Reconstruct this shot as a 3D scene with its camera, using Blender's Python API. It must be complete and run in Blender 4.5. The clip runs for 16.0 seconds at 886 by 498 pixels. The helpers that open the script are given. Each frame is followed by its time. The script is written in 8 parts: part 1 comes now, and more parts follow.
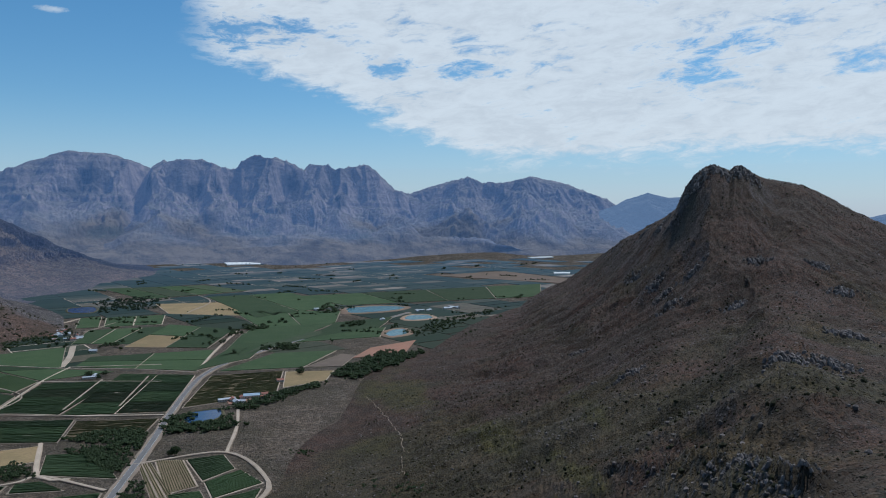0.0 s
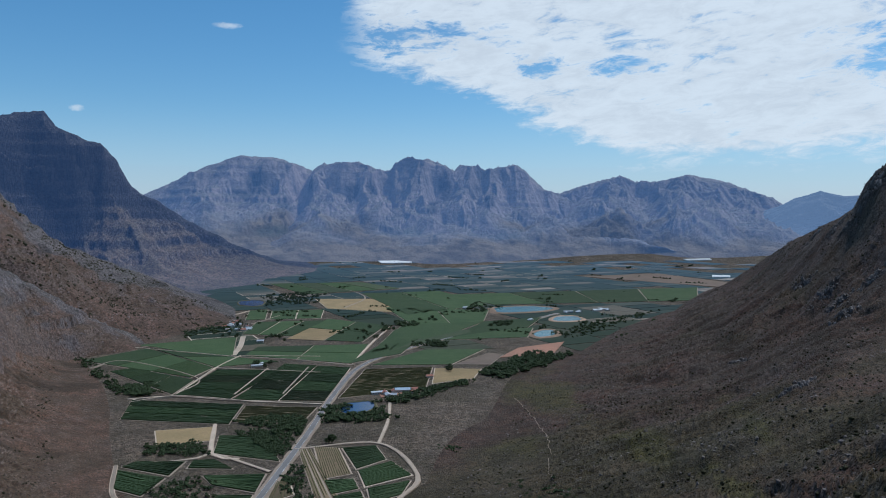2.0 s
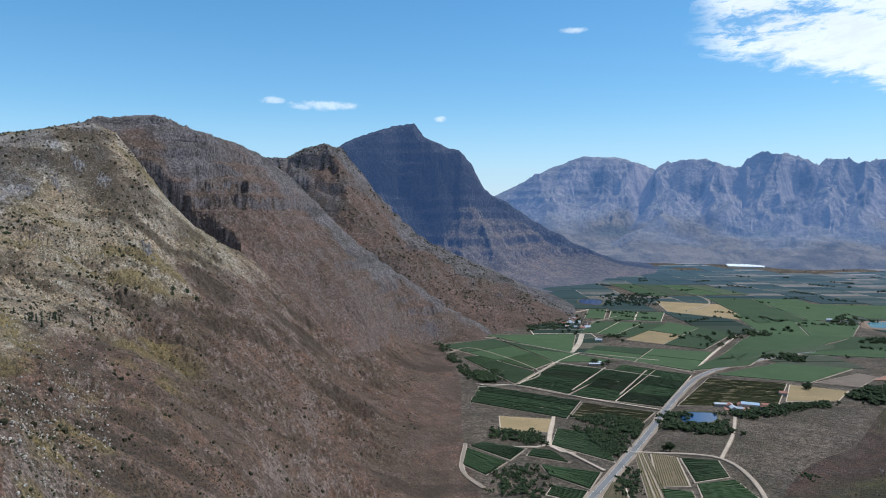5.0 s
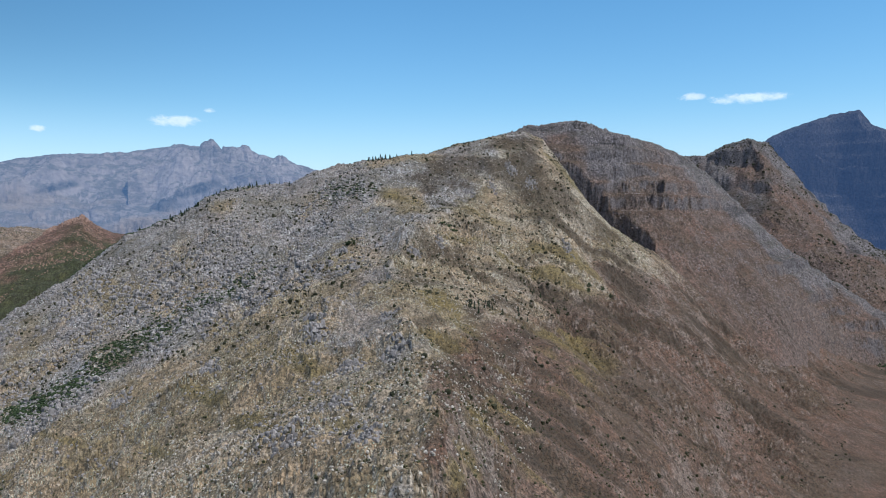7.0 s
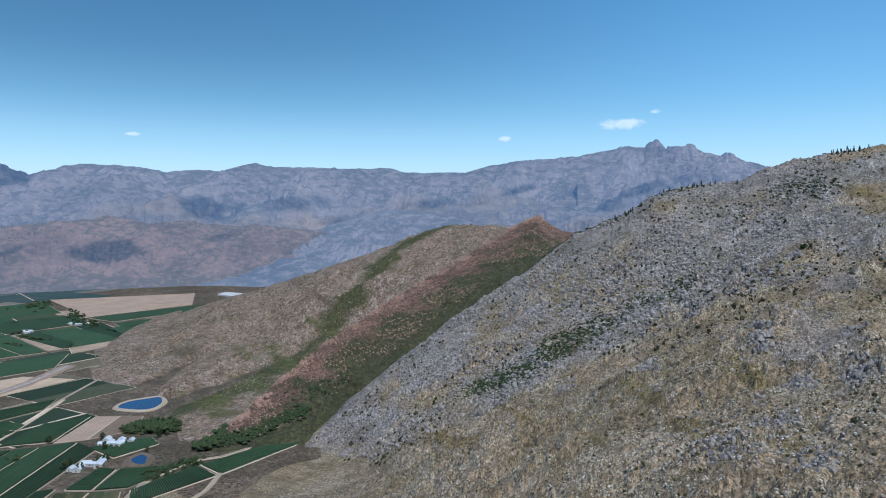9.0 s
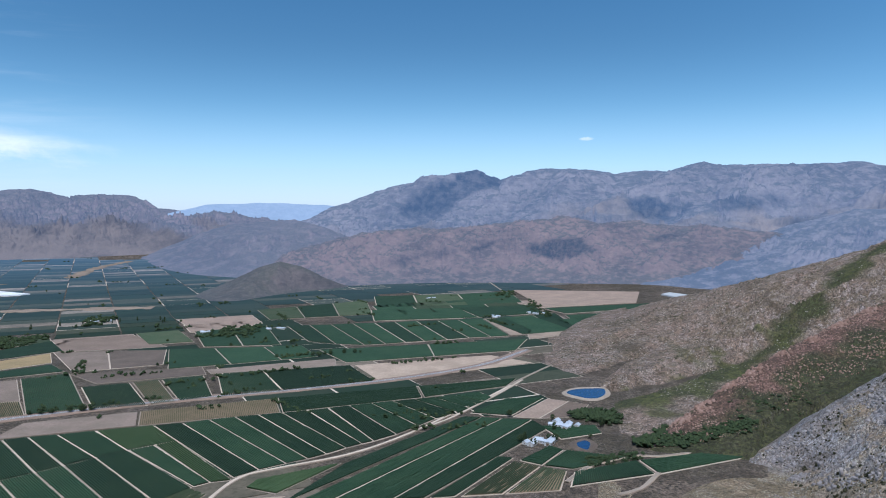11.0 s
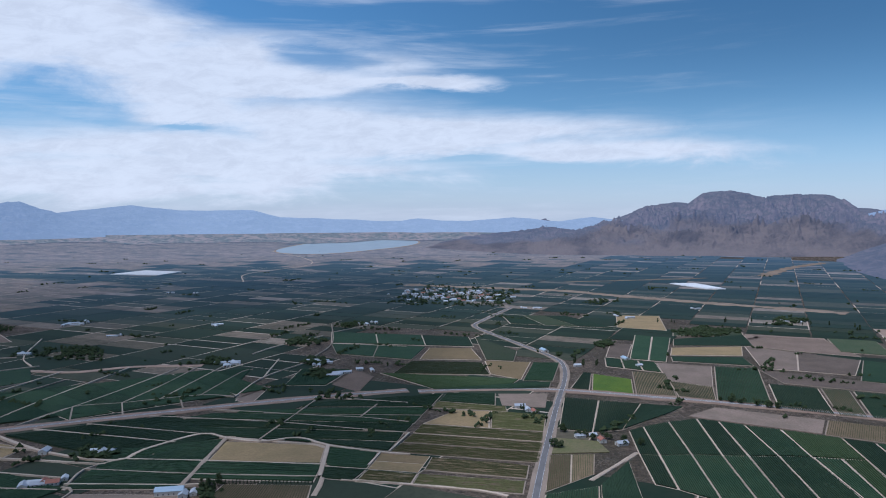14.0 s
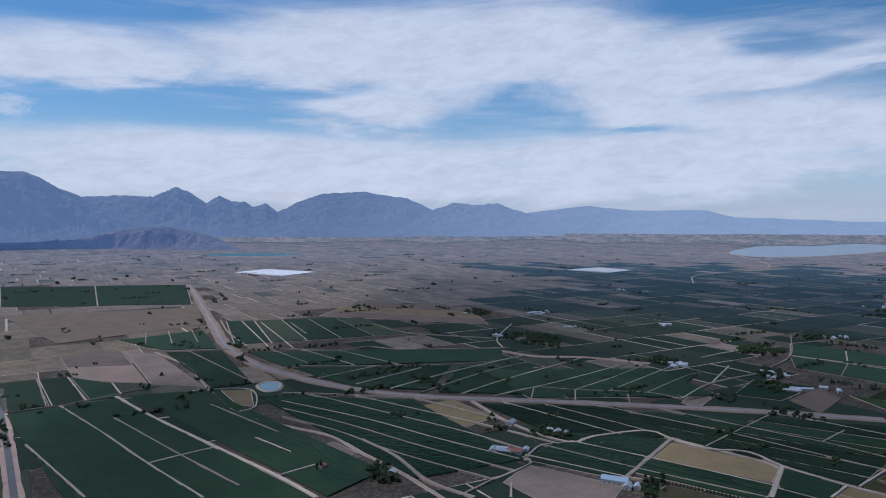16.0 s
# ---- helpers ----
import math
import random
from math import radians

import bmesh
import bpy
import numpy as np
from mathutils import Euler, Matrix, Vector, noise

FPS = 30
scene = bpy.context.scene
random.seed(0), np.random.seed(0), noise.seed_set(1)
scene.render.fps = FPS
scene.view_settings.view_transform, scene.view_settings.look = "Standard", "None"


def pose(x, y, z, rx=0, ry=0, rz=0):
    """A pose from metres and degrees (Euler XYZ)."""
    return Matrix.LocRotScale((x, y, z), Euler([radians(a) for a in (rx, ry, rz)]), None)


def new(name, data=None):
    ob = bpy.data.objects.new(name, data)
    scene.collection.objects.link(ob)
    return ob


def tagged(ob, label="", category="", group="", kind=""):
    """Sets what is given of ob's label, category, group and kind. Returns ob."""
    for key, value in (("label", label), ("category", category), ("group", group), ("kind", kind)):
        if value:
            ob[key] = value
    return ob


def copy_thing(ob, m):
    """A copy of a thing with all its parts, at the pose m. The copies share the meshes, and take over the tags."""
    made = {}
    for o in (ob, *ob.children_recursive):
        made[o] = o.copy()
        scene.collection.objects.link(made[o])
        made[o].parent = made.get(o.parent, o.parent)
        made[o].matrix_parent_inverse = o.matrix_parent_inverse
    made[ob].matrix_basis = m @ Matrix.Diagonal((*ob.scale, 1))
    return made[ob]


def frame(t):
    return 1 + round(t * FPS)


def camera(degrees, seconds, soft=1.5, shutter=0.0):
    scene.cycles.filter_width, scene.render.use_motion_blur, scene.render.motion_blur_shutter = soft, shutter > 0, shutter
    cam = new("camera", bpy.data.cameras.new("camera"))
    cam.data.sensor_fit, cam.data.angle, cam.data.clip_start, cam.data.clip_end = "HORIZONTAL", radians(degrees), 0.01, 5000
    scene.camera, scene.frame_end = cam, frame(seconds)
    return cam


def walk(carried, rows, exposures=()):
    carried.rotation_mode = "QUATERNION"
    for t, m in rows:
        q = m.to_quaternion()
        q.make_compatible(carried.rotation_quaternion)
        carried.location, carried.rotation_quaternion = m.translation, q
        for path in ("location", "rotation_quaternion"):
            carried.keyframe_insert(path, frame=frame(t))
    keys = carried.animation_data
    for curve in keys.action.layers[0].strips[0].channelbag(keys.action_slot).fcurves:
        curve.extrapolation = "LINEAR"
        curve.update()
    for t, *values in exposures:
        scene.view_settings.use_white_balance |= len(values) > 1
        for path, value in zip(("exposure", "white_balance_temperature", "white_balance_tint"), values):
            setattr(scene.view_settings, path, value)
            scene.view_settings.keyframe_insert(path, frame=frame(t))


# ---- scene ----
# ---- camera: hovers in one spot and pans to its left ----
cam = camera(62.73, 16.0, soft=1.0)
H = 300.0          # height above the valley floor
EYE = Vector((0.0, 0.0, H))
PAN = [
    (0.0, 0.00), (0.5, 1.78), (1.0, 4.44), (1.5, 7.64), (2.0, 11.68), (2.5, 15.78), (3.0, 19.83), (3.2, 21.50),
    (5.3, 41.95), (5.5, 44.87), (6.0, 52.97), (6.5, 61.38), (7.0, 69.91), (7.5, 78.41), (8.0, 86.90),
    (8.5, 95.34), (9.0, 103.76), (9.2, 107.10), (11.3, 142.90), (11.5, 146.25), (12.0, 154.73), (12.5, 163.22),
    (13.0, 171.80), (13.5, 180.33), (14.0, 188.89), (14.5, 197.55), (15.0, 206.16), (15.5, 214.76), (16.0, 223.36),

]
EXPOSURE = [(0.0, -0.26, 5450, 9), (3.0, -0.05, 5350, 9), (5.5, 0.38, 5600, 9), (7.0, 0.44, 5700, 9), (9.0, 0.33, 5400, 8), (11.5, 0.32, 5250, 13), (12.5, 0.2, 5150, 13), (14.0, -0.12, 5250, 17), (16.0, -0.36, 5250, 19)]
walk(cam, [(t, pose(0, 0, H, 90 - 2.67, 0, yaw)) for t, yaw in PAN], EXPOSURE)

# ---- sky, clouds and sun ----
SUN_AZ, SUN_EL = -48.0, 63.0      # degrees to the left of +y, and above the horizon


def sky_world():
    w = bpy.data.worlds.new("sky")
    w.use_nodes = True
    scene.world = w
    nt = w.node_tree
    nt.nodes.clear()
    N, L = nt.nodes.new, nt.links.new

    def mth(op, a, b=None, c=None, clamp=False):
        n = N("ShaderNodeMath")
        n.operation, n.use_clamp = op, clamp
        for k, v in enumerate((a, b, c)):
            if v is None:
                continue
            if isinstance(v, (int, float)):
                n.inputs[k].default_value = v
            else:
                L(v, n.inputs[k])
        return n.outputs[0]

    def ramp(v, lo, hi):
        n = N("ShaderNodeMapRange")
        n.interpolation_type = "SMOOTHSTEP"
        L(v, n.inputs[0])
        n.inputs[1].default_value, n.inputs[2].default_value = lo, hi
        return n.outputs[0]

    sky = N("ShaderNodeTexSky")
    sky.sky_type, sky.sun_disc = "NISHITA", False
    sky.sun_elevation, sky.sun_rotation = radians(SUN_EL), radians(-SUN_AZ)
    sky.altitude, sky.air_density, sky.dust_density, sky.ozone_density = 500, 1.1, 0.25, 3.0
    tc = N("ShaderNodeTexCoord")
    sep = N("ShaderNodeSeparateXYZ")
    L(tc.outputs["Generated"], sep.inputs[0])
    X, Y, Z = sep.outputs
    # azimuth turned to the left, with its seam outside the pan, and elevation, in degrees
    az = mth("MULTIPLY", mth("ARCTAN2", mth("MULTIPLY", X, -1.0), Y), 57.2958)
    az = mth("WRAP", az, 310.0, -50.0)
    el = mth("MULTIPLY", mth("ARCSINE", Z), 57.2958)

    def texture(sx, sy, detail, rough, off, shear=0.0):
        v = N("ShaderNodeCombineXYZ")
        L(mth("ADD", mth("MULTIPLY", az, sx), mth("MULTIPLY", el, shear)), v.inputs[0])
        L(mth("MULTIPLY", el, sy), v.inputs[1])
        v.inputs[2].default_value = off
        n = N("ShaderNodeTexNoise")
        n.inputs["Scale"].default_value, n.inputs["Detail"].default_value = 1.0, detail
        n.inputs["Roughness"].default_value = rough
        n.inputs["Distortion"].default_value = 0.4
        L(v.outputs[0], n.inputs["Vector"])
        return n.outputs[0]

    def lobe(a, b, soft, v):
        return mth("MULTIPLY", ramp(v, a - soft, a + soft), mth("SUBTRACT", 1.0, ramp(v, b - soft, b + soft)))

    big = texture(0.06, 0.2, 9.0, 0.62, 3.1, 0.03)
    fine = texture(0.4, 1.1, 8.0, 0.68, 8.4, 0.25)
    smooth = texture(0.028, 0.12, 6.0, 0.5, 5.3, -0.05)
    streak = texture(0.05, 0.55, 7.0, 0.6, 1.7, 0.12)
    # the altocumulus sheet to the north, with a ragged lower edge and a few holes
    lower = mth("ADD", 4.4, mth("MULTIPLY", mth("MAXIMUM", mth("ADD", az, 2.0), 0.0), 0.40))
    ragged = mth("ADD", mth("MULTIPLY", mth("SUBTRACT", fine, 0.5), 5.0), mth("MULTIPLY", mth("SUBTRACT", big, 0.5), 5.0))
    sheet = ramp(mth("ADD", mth("SUBTRACT", el, lower), ragged), -0.3, 1.5)
    sheet = mth("MULTIPLY", sheet, mth("SUBTRACT", 1.0, ramp(mth("ADD", az, mth("MULTIPLY", ragged, -0.9)), 16.5, 19.5)))
    holes = ramp(mth("ADD", mth("MULTIPLY", big, 0.65), mth("MULTIPLY", fine, 0.35)), 0.34, 0.45)
    sheet = mth("MULTIPLY", mth("MULTIPLY", sheet, holes), 0.95)
    # the smooth white masses to the south-east: lobes with torn edges, and blue gaps
    def lobes(items, azw, elw):
        best = None
        for a0, e0, wa, we in items:
            da = mth("DIVIDE", mth("SUBTRACT", azw, a0), wa)
            de = mth("DIVIDE", mth("SUBTRACT", elw, e0), we)
            q = mth("SUBTRACT", 1.0, mth("POWER", mth("ADD", mth("MULTIPLY", da, da), mth("MULTIPLY", de, de)), 0.5))
            q = mth("MAXIMUM", q, -1.5)
            best = q if best is None else mth("SMOOTH_MAX", best, q, 0.25)
        return best

    azw = mth("ADD", az, mth("MULTIPLY", mth("SUBTRACT", smooth, 0.5), 26.0))
    elw = mth("ADD", el, mth("MULTIPLY", mth("SUBTRACT", big, 0.5), 5.0))
    torn = mth("ADD", mth("MULTIPLY", mth("SUBTRACT", streak, 0.5), 0.8), mth("MULTIPLY", mth("SUBTRACT", big, 0.5), 1.6))
    body = mth("ADD", lobes(CLOUDS, azw, elw), torn)
    gaps = mth("ADD", lobes(GAPS, azw, elw), mth("MULTIPLY", torn, -0.8))
    veil = mth("MULTIPLY", ramp(body, -0.32, 0.5), mth("SUBTRACT", 1.0, mth("MULTIPLY", ramp(gaps, -0.1, 0.7), 0.85)))
    wisp = mth("MULTIPLY", mth("MULTIPLY", ramp(mth("ADD", mth("MULTIPLY", streak, 0.6), mth("MULTIPLY", smooth, 0.4)), 0.46, 0.66), 0.55), ramp(az, 158, 185))
    veil = mth("MULTIPLY", mth("MAXIMUM", veil, wisp), 0.93)
    rip = mth("ADD", mth("MULTIPLY", mth("SUBTRACT", fine, 0.5), 6.0), mth("MULTIPLY", mth("SUBTRACT", big, 0.5), 4.0))
    breaks = mth("ADD", mth("MULTIPLY", lobes(BREAKS, az, el), 0.8), rip)
    sheet = mth("MULTIPLY", sheet, mth("SUBTRACT", 1.0, mth("MULTIPLY", ramp(breaks, -0.25, 0.95), 0.95)))
    cover = mth("MAXIMUM", sheet, veil)

    def puff(a0, e0, wa, we):
        da = mth("DIVIDE", mth("SUBTRACT", az, a0), wa)
        de = mth("DIVIDE", mth("SUBTRACT", el, e0), we)
        q = mth("ADD", mth("MULTIPLY", da, da), mth("MULTIPLY", de, de))
        q = mth("ADD", q, mth("MULTIPLY", mth("SUBTRACT", texture(0.9, 1.6, 6, 0.7, a0), 0.5), 3.2))
        return mth("MULTIPLY", mth("SUBTRACT", 1.0, ramp(q, -0.2, 1.2)), 0.6)

    for p in PUFFS:
        cover = mth("MAXIMUM", cover, puff(*p))
    mix = N("ShaderNodeMix")
    mix.data_type = "RGBA"
    L(cover, mix.inputs["Factor"])
    hsv = N("ShaderNodeHueSaturation")
    hsv.inputs["Saturation"].default_value, hsv.inputs["Hue"].default_value = 1.18, 0.487
    # the clear sky is deepest opposite the sun
    away = mth("ADD", mth("MULTIPLY", X, -math.sin(radians(143))), mth("MULTIPLY", Y, math.cos(radians(143))))
    L(mth("SUBTRACT", 0.95, mth("MULTIPLY", mth("MULTIPLY", ramp(away, 0.35, 1.0), ramp(el, 0.0, 14.0)), 0.38)), hsv.inputs["Value"])
    L(sky.outputs[0], hsv.inputs["Color"])
    # thin white veil of haze along the horizon
    haze = N("ShaderNodeMix")
    haze.data_type = "RGBA"
    L(mth("MULTIPLY", mth("SUBTRACT", 1.0, ramp(el, -1.0, 9.0)), 0.58), haze.inputs["Factor"])
    L(hsv.outputs[0], haze.inputs["A"])
    haze.inputs["B"].default_value = (4.3, 5.6, 6.9, 1)
    L(haze.outputs["Result"], mix.inputs["A"])
    grey = N("ShaderNodeMix")
    grey.data_type = "RGBA"
    L(ramp(fine, 0.3, 0.65), grey.inputs["Factor"])
    grey.inputs["A"].default_value, grey.inputs["B"].default_value = (7.0, 7.05, 6.75, 1), (8.1, 8.15, 7.7, 1)
    L(grey.outputs["Result"], mix.inputs["B"])
    bg = N("ShaderNodeBackground")
    bg.inputs["Strength"].default_value = SKY_STRENGTH
    L(mix.outputs["Result"], bg.inputs["Color"])
    out = N("ShaderNodeOutputWorld")
    L(bg.outputs[0], out.inputs[0])


SKY_STRENGTH = 0.105
# small single clouds: azimuth, elevation, half width and half height in degrees
PUFFS = [(47.3, 8.38, 2.6, 0.4), (51.1, 8.69, 1.0, 0.3), (38.2, 7.45, 0.5, 0.25), (90.0, 6.89, 1.9, 0.45), (87.6, 7.74, 0.5, 0.2), (98.9, 5.93, 0.5, 0.25), (126.8, 5.85, 0.6, 0.15), (28.0, 13.87, 1.1, 0.25), (253.9, 7.38, 1.6, 0.9)]
# the cloud masses to the south-east and the gaps in them, likewise
CLOUDS = [(228, 12, 19, 4.2), (204, 10.3, 13, 3.2), (196, 6.7, 14, 2.4), (236, 4.2, 24, 2.2), (209, 4.6, 15, 2.0), (214, 12.5, 10, 4.0), (187, 6.3, 14, 1.7),
          (176, 4.8, 9, 1.2), (191.5, 10.3, 7.5, 0.8), (208, 3.2, 22, 1.3), (205, 7.6, 7, 2.0), (228, 8.0, 6, 2.2), (226, 2.2, 34, 1.5), (250, 11, 12, 2.0)]
BREAKS = [(14.2, 13.8, 4.5, 0.9), (-2.5, 11.2, 2.2, 0.6), (-18.7, 10.2, 2.8, 1.1), (-21.5, 12.4, 4.5, 0.6), (4.2, 11.2, 1.2, 0.6), (-30, 15.5, 4, 1.0)]
GAPS = [(215.5, 7.2, 5.5, 0.9), (240, 8.6, 8, 1.3), (208, 6.3, 3.5, 0.5), (185, 4.4, 4, 0.4), (198, 12.2, 5, 1.5), (246, 14.2, 9, 1.0)]
sky_world()
sun = new("sun", bpy.data.lights.new("sun", "SUN"))
sun.data.energy, sun.data.angle, sun.data.color = 3.1, radians(0.5), (1.0, 0.95, 0.87)
sun.matrix_world = pose(0, 0, 2000, 90 - SUN_EL, 0, 180 + SUN_AZ)

# ---- tools ----
NEAR, RIM = 2500.0, 4850.0


def squeeze(co):
    """Draws what lies beyond NEAR in towards the camera's spot, along its line of sight, so that the horizon fits into the 5 km that the camera sees."""
    co = np.asarray(co, float).reshape(-1, 3)
    d = co - np.array(EYE)
    r = np.linalg.norm(d, axis=1)
    s = np.maximum(r - NEAR, 0) / (RIM - NEAR)
    f = np.where(r > NEAR, NEAR + (RIM - NEAR) * s / (1 + s), r)
    return np.array(EYE) + d * (f / np.maximum(r, 1e-6))[:, None]


def lattice(ix, iy, seed):
    n = (ix.astype(np.int64) * 374761393 + iy.astype(np.int64) * 668265263 + seed * 974634577) & 0xFFFFFFFF
    n = ((n ^ (n >> 13)) * 1274126177) & 0xFFFFFFFF
    return ((n ^ (n >> 16)) & 0xFFFF) / 65535.0


def vnoise(x, y, seed=0):
    ix, iy = np.floor(x), np.floor(y)
    fx, fy = x - ix, y - iy
    fx, fy = fx * fx * fx * (fx * (fx * 6 - 15) + 10), fy * fy * fy * (fy * (fy * 6 - 15) + 10)
    a, b = lattice(ix, iy, seed), lattice(ix + 1, iy, seed)
    c, d = lattice(ix, iy + 1, seed), lattice(ix + 1, iy + 1, seed)
    return (a + (b - a) * fx) * (1 - fy) + (c + (d - c) * fx) * fy


def fbm(x, y, octaves=5, seed=0, ridged=False):
    """-1 to 1, or 0 to 1 with sharp crests."""
    total, amp, norm = 0, 1.0, 0
    for k in range(octaves):
        v = vnoise(x * 2 ** k + 17.3 * k, y * 2 ** k - 9.1 * k, seed + k) * 2 - 1
        total = total + amp * ((1 - np.abs(v)) if ridged else v)
        norm += amp
        amp *= 0.5
    return total / norm


def mesh_from(name, co, faces, smooth=False):
    me = bpy.data.meshes.new(name)
    co = np.asarray(co, np.float32)
    faces = np.asarray(faces, np.int32)
    n, k = faces.shape
    me.vertices.add(len(co))
    me.vertices.foreach_set("co", co.ravel())
    me.loops.add(n * k)
    me.loops.foreach_set("vertex_index", faces.ravel())
    me.polygons.add(n)
    me.polygons.foreach_set("loop_start", np.arange(0, n * k, k, dtype=np.int32))
    me.polygons.foreach_set("use_smooth", np.full(n, smooth))
    me.update(calc_edges=True)
    return me


def grid_faces(nu, nv):
    i = np.arange(nu * nv).reshape(nu, nv)
    return np.stack([i[:-1, :-1], i[1:, :-1], i[1:, 1:], i[:-1, 1:]], -1).reshape(-1, 4)


def polar(az, r):
    a = np.radians(az)
    return -np.sin(a) * r, np.cos(a) * r


def monotone(xk, yk, x):
    """Cubic through the knots xk, yk (knots last axis) at x, without overshoot."""
    h = np.diff(xk)
    d = np.diff(yk) / h
    m = np.zeros_like(yk)
    a, b = d[..., :-1], d[..., 1:]
    with np.errstate(divide="ignore", invalid="ignore"):
        hm = np.where(a * b > 0, 2 * a * b / (a + b), 0)
    m[..., 1:-1] = hm
    m[..., 0], m[..., -1] = d[..., 0], d[..., -1]
    k = np.clip(np.searchsorted(xk, x, side="right") - 1, 0, len(xk) - 2)
    t = (x - xk[k]) / h[k]
    y0, y1, m0, m1 = yk[..., k], yk[..., k + 1], m[..., k] * h[k], m[..., k + 1] * h[k]
    return (2 * t ** 3 - 3 * t ** 2 + 1) * y0 + (t ** 3 - 2 * t ** 2 + t) * m0 + (3 * t ** 2 - 2 * t ** 3) * y1 + (t ** 3 - t ** 2) * m1


def slope_of(x, y, z):
    """The slope of a lofted sheet, along x and along y."""
    xi, xj, yi, yj = np.gradient(x, axis=0), np.gradient(x, axis=1), np.gradient(y, axis=0), np.gradient(y, axis=1)
    zi, zj = np.gradient(z, axis=0), np.gradient(z, axis=1)
    det = xi * yj - xj * yi
    det = np.where(np.abs(det) < 1e-6, 1e-6, det)
    gx, gy = (zi * yj - zj * yi) / det, (xi * zj - xj * zi) / det
    m = np.hypot(gx, gy) + 1e-9
    k = np.minimum(m, 2.5) / m
    return gx * k, gy * k


def erode(x, y, z, size, strength, octaves, seed, weight):
    """Cuts gullies that run down the slope and branch, coarse to fine."""
    gx, gy = slope_of(x, y, z)
    for k in range(octaves):
        s = size / 1.9 ** k
        m = np.hypot(gx, gy) + 1e-6
        sx, sy = -gy / m, gx / m
        px, py = x / s, y / s
        ix, iy = np.floor(px), np.floor(py)
        tot, val, dv = 1e-6, 0.0, 0.0
        for a in (-1, 0, 1):
            for b in (-1, 0, 1):
                cx, cy = ix + a, iy + b
                qx = px - cx - 0.2 - 0.6 * lattice(cx, cy, seed + 2 * k)
                qy = py - cy - 0.2 - 0.6 * lattice(cx, cy, seed + 2 * k + 1)
                w = np.exp(-2.2 * (qx * qx + qy * qy))
                ph = 6.2832 * ((qx * sx + qy * sy) * 1.0 + lattice(cy, cx, seed + 31))
                tot, val, dv = tot + w, val + w * np.cos(ph), dv - w * np.sin(ph) * 6.2832
        val, dv = val / tot, dv / tot
        amp = strength * s * np.clip(m / 0.6, 0, 1.2) * weight
        # gullies are sharper than the spurs between them
        z = z + amp * (np.abs(val) ** 0.8 * np.sign(val))
        gx, gy = gx + strength * dv * sx * np.clip(m / 0.6, 0, 1) * 0.6, gy + strength * dv * sy * np.clip(m / 0.6, 0, 1) * 0.6
    return z


def polyline_distance(x, y, pts):
    best = np.full(x.shape, 1e9)
    for (ax, ay), (bx, by) in zip(pts[:-1], pts[1:]):
        dx, dy = bx - ax, by - ay
        t = np.clip(((x - ax) * dx + (y - ay) * dy) / (dx * dx + dy * dy + 1e-9), 0, 1)
        best = np.minimum(best, np.hypot(x - ax - t * dx, y - ay - t * dy))
    return best


def sculpt(A, x, y, z, lines, seed, fade):
    """Raises ribs, cuts gullies and sets scarps along lines over a slope. Each line: its points (azimuth, elevation from the camera's spot), height,
    half width, and for a scarp the run of the ground below it."""
    E = np.degrees(np.arctan2(z - H, np.hypot(x, y)))
    out = z.copy()
    for n, (pts, height, half, *run) in enumerate(lines):
        P = []
        for az, el in pts:
            i = int(np.clip(np.searchsorted(A[:, 0], az), 0, len(A) - 1))
            hit = np.nonzero(E[i] >= el)[0]
            j = int(hit[0]) if len(hit) else int(np.argmax(E[i]))
            P.append((float(x[i, j]), float(y[i, j])))
        wx, wy = (fbm(x / half / 1.6, y / half / 1.6, 4, seed + 500 + n) * half * 0.55, fbm(x / half / 1.6 + 40, y / half / 1.6, 4, seed + 520 + n) * half * 0.55)
        d = polyline_distance(x + wx, y + wy, P)
        if run:
            q = sorted(pts)
            line = np.interp(A, [p[0] for p in q], [p[1] for p in q])
            inside_span = np.clip((A - q[0][0]) / 0.5, 0, 1) * np.clip((q[-1][0] - A) / 0.5, 0, 1)
            below = np.clip((line + 0.15 * fbm(A * 2.0, 0 * A, 4, seed + 540 + n) - E) / 0.06, 0, 1) * inside_span
            out = out - height * below * np.clip(d / half, 0, 1) * np.exp(-np.maximum(d - half, 0) / run[0]) * np.clip(fade, 0.4, 1)
        else:
            grow = np.clip(z / (0.5 * z.max()), 0.1, 1) if height > 60 else 1.0
            out = out + height * np.clip(1 - d / half, 0, 1) ** 1.25 * fade * grow
    # nothing rises over the crest
    top = E.max(axis=1, keepdims=True) - 0.25 * (1 - fade) - 0.05
    return np.minimum(out, np.maximum(z, H + np.hypot(x, y) * np.tan(np.radians(top))))


RELIEF = {}


